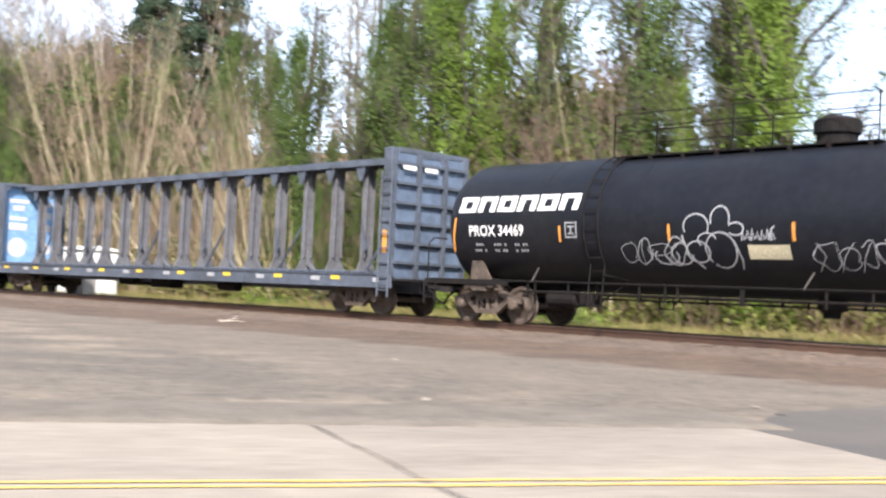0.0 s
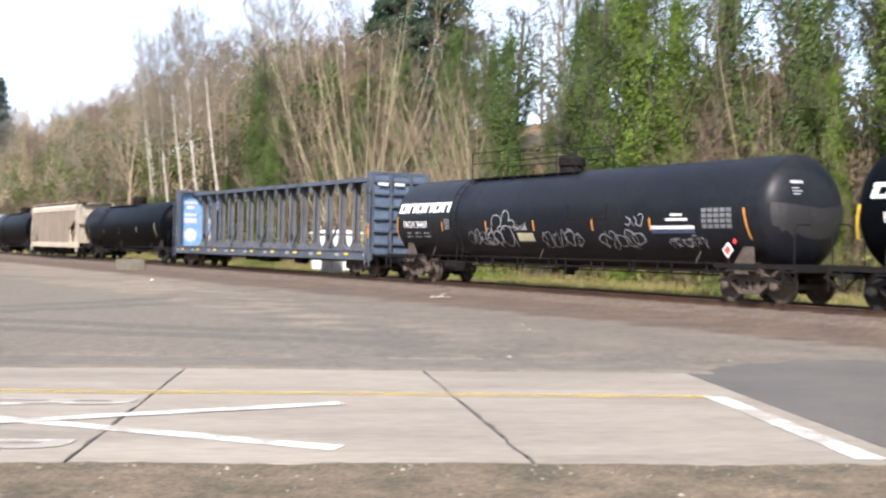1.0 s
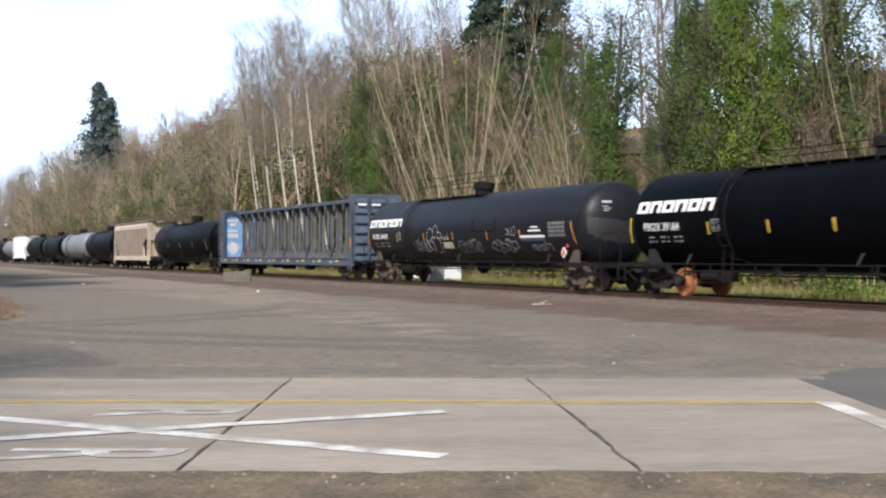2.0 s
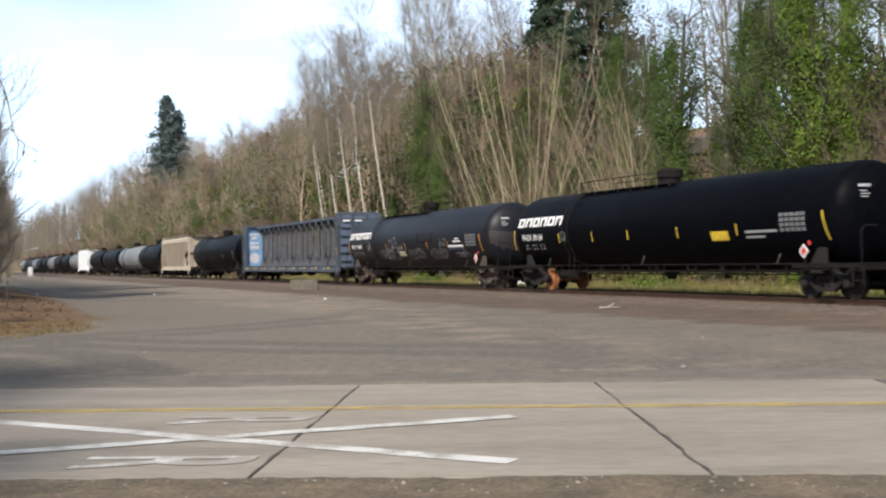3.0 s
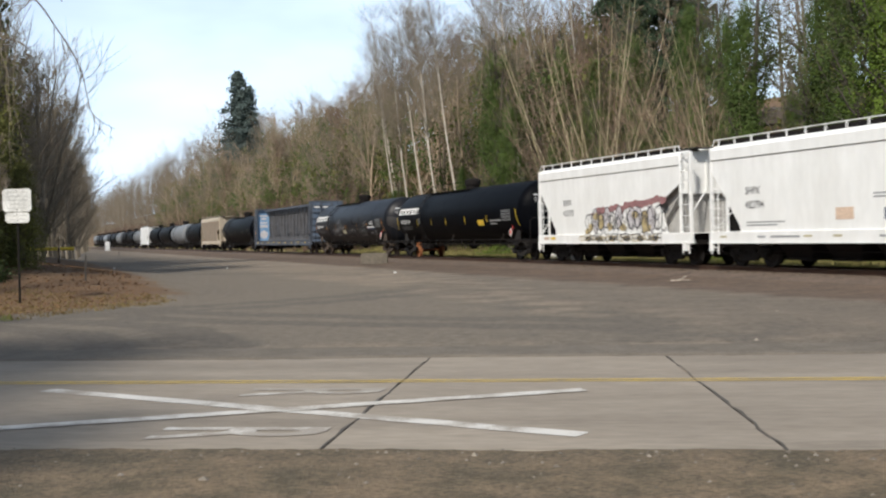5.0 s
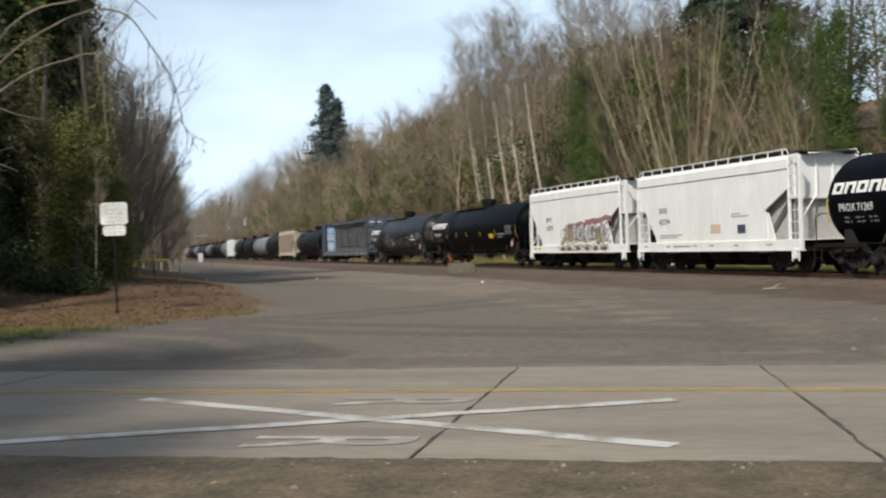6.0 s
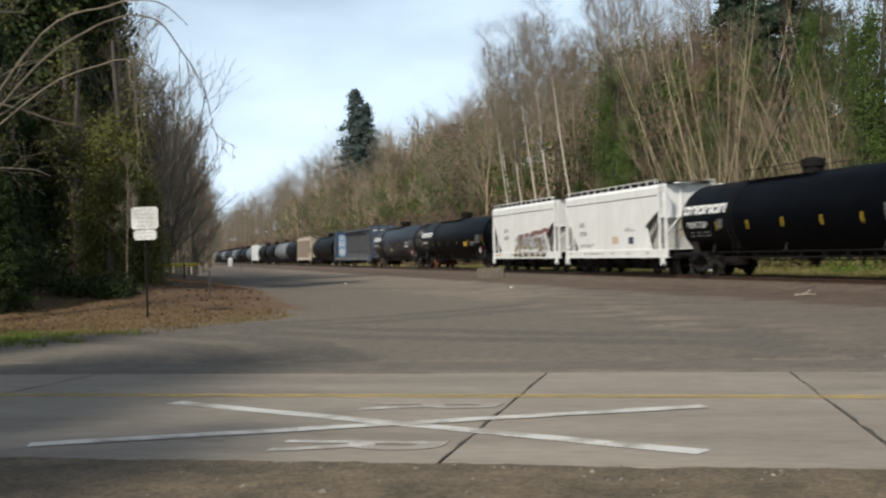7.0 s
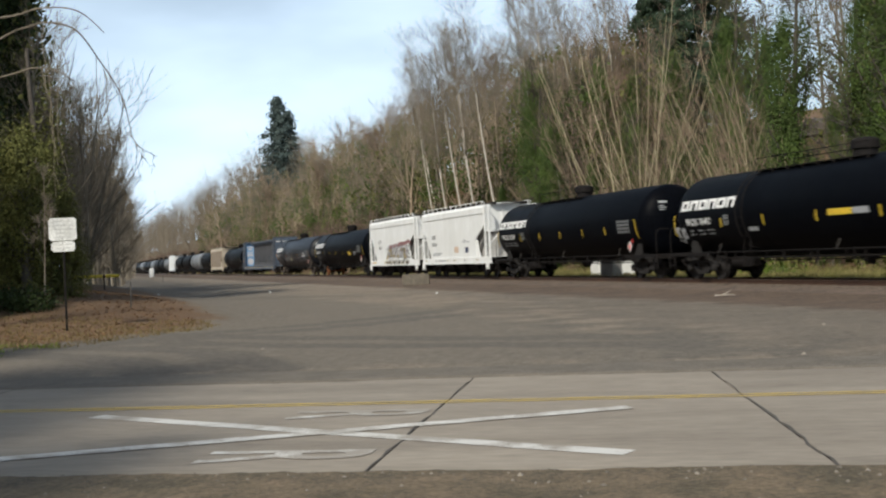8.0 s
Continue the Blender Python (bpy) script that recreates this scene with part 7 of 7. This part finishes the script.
    for az, el, n in ((25.88, 10.2, 2.6), (25.57, 9.7, 2.0), (24.4, 6.9, 0.8), (28.1, 9.7, 3.4), (27.6, 9.5, 2.8), (28.4, 9.7, 2.6), (28.2, 11.8, 2.0), (24.2, 6.2, 0.9), (23.9, 5.9, 0.5), (23.5, 5.7, 0.4)):
        a = ray_at(az, el, 32.1)
        pts = [a]
        for k in range(5):
            pts.append(pts[-1] + Vector((rng.uniform(-0.08, 0.14), rng.uniform(-0.05, 0.05), -n / 5)))
        rod(bm, pts, 0.012, 3, 0.005)
        for _ in range(3):
            j = rng.randint(1, 4)
            rod(bm, [pts[j], pts[j] + Vector((rng.uniform(-0.3, 0.3), 0, -rng.uniform(0.1, 0.5)))], 0.007, 3, 0.004)
    part("twig_spray", bm, M_BARKG, tree)
    P, R = lines(np.random.default_rng(5), np.array([list(base + Vector((0.3, 0.1, 5.0 + 0.35 * i))) for i in range(12)]), unit(np.random.default_rng(6).normal(0, 1, (12, 3)) * np.array([1, 1, 0.3]) + np.array([0.5, 0, 0.5])), np.full(12, 3.2), np.full(12, 0.05), 6, 0.2, -0.1, 0.2)
    g = np.random.default_rng(9)
    P1, R1 = sprout(g, P, R, 90, 0.2, 1.6, 45, -0.1, 4, 0.5, 0.2)
    P2, R2 = sprout(g, P1, R1, 300, 0.1, 0.8, 45, -0.1, 3, 0.6, 0.2)
    V, F = join([tubes(P, R, 5), tubes(P1, R1, 3), tubes(P2, R2, 3)])
    np_part("crown", V, F, M_BARKG, tree)


build_slope_trees()
build_far_woods()
build_low_growth()
build_left_trees()


# ------------------------------------------------------------------ smaller things
def build_house():
    v = sight(-10.5, 68)
    z = float(ground_z(v.x, v.y))
    house = thing("house", "pale house with brown roof among the trees", "house", Matrix.Translation((v.x, v.y, z - 3.5)) @ Matrix.Rotation(radians(TURN - 90 + 12), 4, "Z"))
    bm = bmesh.new()
    box(bm, -4.5, 4.5, -3, 3, 0, 3.0)
    part("wall", bm, M_SHED, house)
    bm = bmesh.new()
    prism(bm, [(-3.6, 3.3), (3.6, 3.3), (3.6, 3.45), (0, 4.9), (-3.6, 3.45)], -5, 5, "x")
    part("roof", bm, M_ROOF, house, "brown shingle roof")
    for x in (-2.8, 0.2, 3.0):
        bm = bmesh.new()
        box(bm, x - 0.6, x + 0.6, -3.04, -2.98, 1.1, 2.4)
        w = part("window", bm, M_GLASS, house)
        bm = bmesh.new()
        for a, b, c, d in ((-0.7, 0.7, 1.0, 1.1), (-0.7, 0.7, 2.4, 2.5), (-0.7, -0.6, 1.1, 2.4), (0.6, 0.7, 1.1, 2.4), (-0.03, 0.03, 1.1, 2.4)):
            box(bm, x + a, x + b, -3.08, -2.99, c, d)
        part("frame", bm, M_SHED, w)


def build_shelter():
    """The white equipment hut and the grey cabinet beside the line."""
    a, b = sight(2.05, 29.6), sight(-0.5, 29.6)
    mid = sight(0.78, 30.4)
    w = 2.8
    turn = Matrix.Rotation(math.atan2((a - b).y, (a - b).x), 4, "Z")
    hut = thing("equipment_shelter", "white steel railway equipment shelter beside the track", "shelter", Matrix.Translation((mid.x, mid.y, float(ground_z(mid.x, mid.y)))) @ turn)
    h = w / 2
    bm = bmesh.new()
    box(bm, -h, h, -0.9, 0.9, 0.12, 2.45, 0.02)
    part("body", bm, M_SHED, hut)
    bm = bmesh.new()
    prism(bm, [(-1.02, 2.45), (1.02, 2.45), (1.02, 2.52), (0, 2.68), (-1.02, 2.52)], -h - 0.1, h + 0.1, "x")
    part("roof", bm, M_SHED, hut)
    bm = bmesh.new()
    box(bm, -h + 0.1, h - 0.1, -0.8, 0.8, -0.2, 0.13)
    part("plinth", bm, M_CABG, hut)
    for x in (-h * 0.55, h * 0.45):
        bm = bmesh.new()
        box(bm, x - 0.42, x + 0.42, 0.9, 0.93, 0.3, 2.25, 0.01)
        d = part("door", bm, M_SHED, hut)
        bm = bmesh.new()
        box(bm, x + 0.28, x + 0.32, 0.93, 0.98, 1.15, 1.4)
        part("handle", bm, M_IRON, d)
    bm = bmesh.new()
    for i in range(5):
        box(bm, h * 0.85 - 0.25, h * 0.85 + 0.12, 0.9, 0.92, 1.7 + i * 0.08, 1.75 + i * 0.08)
    part("vent", bm, M_CABG, hut)
    c = sight(0.95, 28.3)
    cab = thing("signal_cabinet", "grey steel signal cabinet in front of the shelter", "cabinet", Matrix.Translation((c.x, c.y, float(ground_z(c.x, c.y)))) @ turn)
    bm = bmesh.new()
    box(bm, -0.75, 0.75, -0.3, 0.3, 0.1, 1.05, 0.03)
    part("body", bm, M_CABG, cab)
    bm = bmesh.new()
    box(bm, -0.8, 0.8, -0.36, 0.36, 1.05, 1.11, 0.015)
    part("lid", bm, M_CABG, cab)
    bm = bmesh.new()
    box(bm, -0.7, 0.7, -0.25, 0.25, -0.2, 0.1)
    part("plinth", bm, M_BLOCK, cab)
    for x in (-0.37, 0.37):
        bm = bmesh.new()
        box(bm, x - 0.33, x + 0.33, 0.3, 0.32, 0.18, 0.98, 0.008)
        part("door", bm, M_CABG, cab)


def build_sign():
    x, y = -16.25, 30.9
    z = float(ground_z(x, y))
    sign = thing("road_sign", "two white printed sign plates on a thin dark post", "sign", Matrix.Translation((x, y, z)) @ Matrix.Rotation(radians(4.0), 4, "Z"))
    bm = bmesh.new()
    box(bm, -0.03, 0.03, -0.02, 0.02, -0.4, 3.2, 0.005)
    part("post", bm, M_IRON, sign)
    for z0, z1, w, rows in ((2.62, 3.28, 0.42, 5), (2.30, 2.60, 0.36, 2)):
        bm = bmesh.new()
        box(bm, -w, w, -0.035, -0.022, z0, z1)
        vert = [e for e in bm.edges if abs(e.verts[0].co.y - e.verts[1].co.y) > 0.005]
        bmesh.ops.bevel(bm, geom=vert, offset=0.05, segments=3, affect="EDGES")
        p = part("plate", bm, M_SIGN, sign)
        bm = bmesh.new()
        for r in range(rows):
            zz = z1 - (r + 0.9) * (z1 - z0) / (rows + 0.8)
            wr = w * (0.75, 0.6, 0.78, 0.5, 0.7)[r]
            box(bm, -wr, wr, -0.038, -0.0355, zz - 0.018, zz + 0.022)
        part("print", bm, M_BARS, p, "grey bars of unreadable print")
        bm = bmesh.new()
        for zz in (z0 + 0.06, z1 - 0.06):
            lathe(bm, [(-0.044, 0), (-0.042, 0.014), (-0.035, 0.016)], 8, "y", (0, 0, zz))
            part("bolt", bm, M_GALV, p)
            bm = bmesh.new()


def build_block():
    v = Vector((-13.4, 70.6, 0))
    blk = thing("concrete_block", "weathered concrete barrier block on the lot", "block", Matrix.Translation((v.x, v.y, float(ground_z(v.x, v.y)) - 0.02)) @ Matrix.Rotation(radians(8), 4, "Z"))
    bm = bmesh.new()
    prism(bm, [(-0.85, 0), (0.85, 0), (0.85, 0.62), (0.78, 0.70), (-0.78, 0.70), (-0.85, 0.62)], -0.38, 0.38)
    bmesh.ops.bevel(bm, geom=bm.edges[:], offset=0.03, segments=2, affect="EDGES")
    part("body", bm, M_BLOCK, blk)
    bm = bmesh.new()
    rod(bm, [(-0.12, 0, 0.68), (-0.1, 0, 0.78), (0.1, 0, 0.78), (0.12, 0, 0.68)], 0.018, 5)
    part("lifting_loop", bm, M_RAIL, blk)


def build_barrier():
    x, y = -28.2, 57.0
    z = float(ground_z(x, y))
    gate = thing("yellow_barrier", "bright yellow steel bar barrier on short posts", "barrier", Matrix.Translation((x, y, z)) @ Matrix.Rotation(radians(20), 4, "Z"))
    top = EYE_Z - 0.25 - z
    bm = bmesh.new()
    rod(bm, [(-1.25, 0, top), (0.35, 0, top)], 0.085, 8)
    rod(bm, [(0.5, 0, top), (1.2, 0, top)], 0.085, 8)
    part("bar", bm, M_SAFETY, gate)
    for px in (-1.1, 0.42):
        bm = bmesh.new()
        rod(bm, [(px, 0.03, -0.3), (px, 0.03, top + 0.06)], 0.05, 8)
        part("post", bm, M_IRON, gate)
    m = thing("marker_post", "short white marker post beside the far lot", "marker post", Matrix.Translation((-104.5, 238.0, float(ground_z(-104.5, 238.0)))))
    bm = bmesh.new()
    prism(bm, [(-0.5, 0), (0.5, 0), (0.5, 1.75), (0.3, 2.0), (-0.3, 2.0), (-0.5, 1.75)], -0.2, 0.2)
    bmesh.ops.bevel(bm, geom=bm.edges[:], offset=0.02, segments=1, affect="EDGES")
    part("body", bm, M_SHED, m)
    for x, y, hgt in ((-17.3, 37.5, 0.9), (-60, 140, 1.0)):
        st = thing("stake", "thin dark stake in the verge", "stake", Matrix.Translation((x, y, float(ground_z(x, y)))))
        bm = bmesh.new()
        rod(bm, [(0, 0, -0.2), (0.03, 0, hgt)], 0.03, 5)
        part("shaft", bm, M_GALV, st)


def build_debris():
    rng = random.Random(2)
    d = thing("fallen_branch", "bleached broken branch lying on the gravel", "branch", Matrix.Translation((3.0, 38.5, 0.03)) @ Matrix.Scale(0.55, 4))
    bm = bmesh.new()
    rod(bm, [(-0.55, 0.05, 0.02), (-0.1, 0, 0.05), (0.25, 0.1, 0.22), (0.4, 0.12, 0.30)], 0.035, 5, 0.015)
    rod(bm, [(-0.1, 0, 0.05), (0.35, -0.1, 0.06), (0.65, -0.2, 0.03)], 0.03, 5, 0.012)
    rod(bm, [(-0.3, 0.02, 0.04), (-0.55, -0.2, 0.12)], 0.018, 4, 0.008)
    part("wood", bm, M_DRIFT, d)
    for i, (x, y) in enumerate(((-21.5, 66), (-9.0, 52.5), (-26, 60))):
        p = thing("paper_scrap", "small crumpled white scrap on the gravel", "litter", Matrix.Translation((x, y, float(ground_z(x, y)) + 0.005)))
        bm = bmesh.new()
        bmesh.ops.create_icosphere(bm, subdivisions=2, radius=0.07)
        for v in bm.verts:
            v.co *= rng.uniform(0.6, 1.2)
            v.co.z = max(0, v.co.z * 0.6 + 0.03)
        part("paper", bm, M_SIGN, p)
    bush = [(-20.6 + rng.gauss(0, 0.8), 35.2 + rng.gauss(0, 0.6)) for _ in range(16)]
    t = thing("bush", "low dark green evergreen bush on the verge", "bush")
    g = np.random.default_rng(14)
    cen = np.array([(x, y, float(ground_z(x, y)) + g.uniform(0.05, 0.42)) for x, y in bush])
    c = (cen[:, None] + g.normal(0, 1, (16, 300, 3)) * np.array([0.38, 0.35, 0.15])).reshape(-1, 3)
    c[:, 2] = np.maximum(c[:, 2], 0.05)
    V, F = leaves(g, c, 0.075)
    np_part("foliage", V, F, M_EVERG, t)
    st = np.array([(x, y, float(ground_z(x, y)) - 0.1) for x, y in bush for _ in range(4)])
    P, R = lines(g, st, unit(g.normal(0, 0.5, (64, 3)) * np.array([1, 1, 0]) + np.array([0, 0, 1.0])), np.full(64, 0.8), np.full(64, 0.015), 4, 0.2, 0, 0.4)
    V, F = tubes(P, R, 3)
    tagged(np_part("stem", V, F, M_BARKD, t), "thin dark stems", kind="stuff")


build_house()
build_shelter()
build_sign()
build_block()
build_barrier()
build_debris()


# ------------------------------------------------------------------ what moves
def motions():
    turn = 0.0
    for car, s0 in CARS:
        rows = []
        for t in (0.0, 8.0):
            v = at(s0 + SPEED * t, TRACK_P, RAIL_Z)
            rows.append((t, pose(v.x, v.y, v.z, 0, 0, TURN)))
        walk(car, rows)
    per = math.degrees(SPEED / WHEEL_R) / FPS
    for ob, dx in ROLLING:
        walk(ob, [(i / FPS, pose(dx, 0, WHEEL_R, 0, (per * i) % 360, 0)) for i in range(8 * FPS + 1)])


motions()
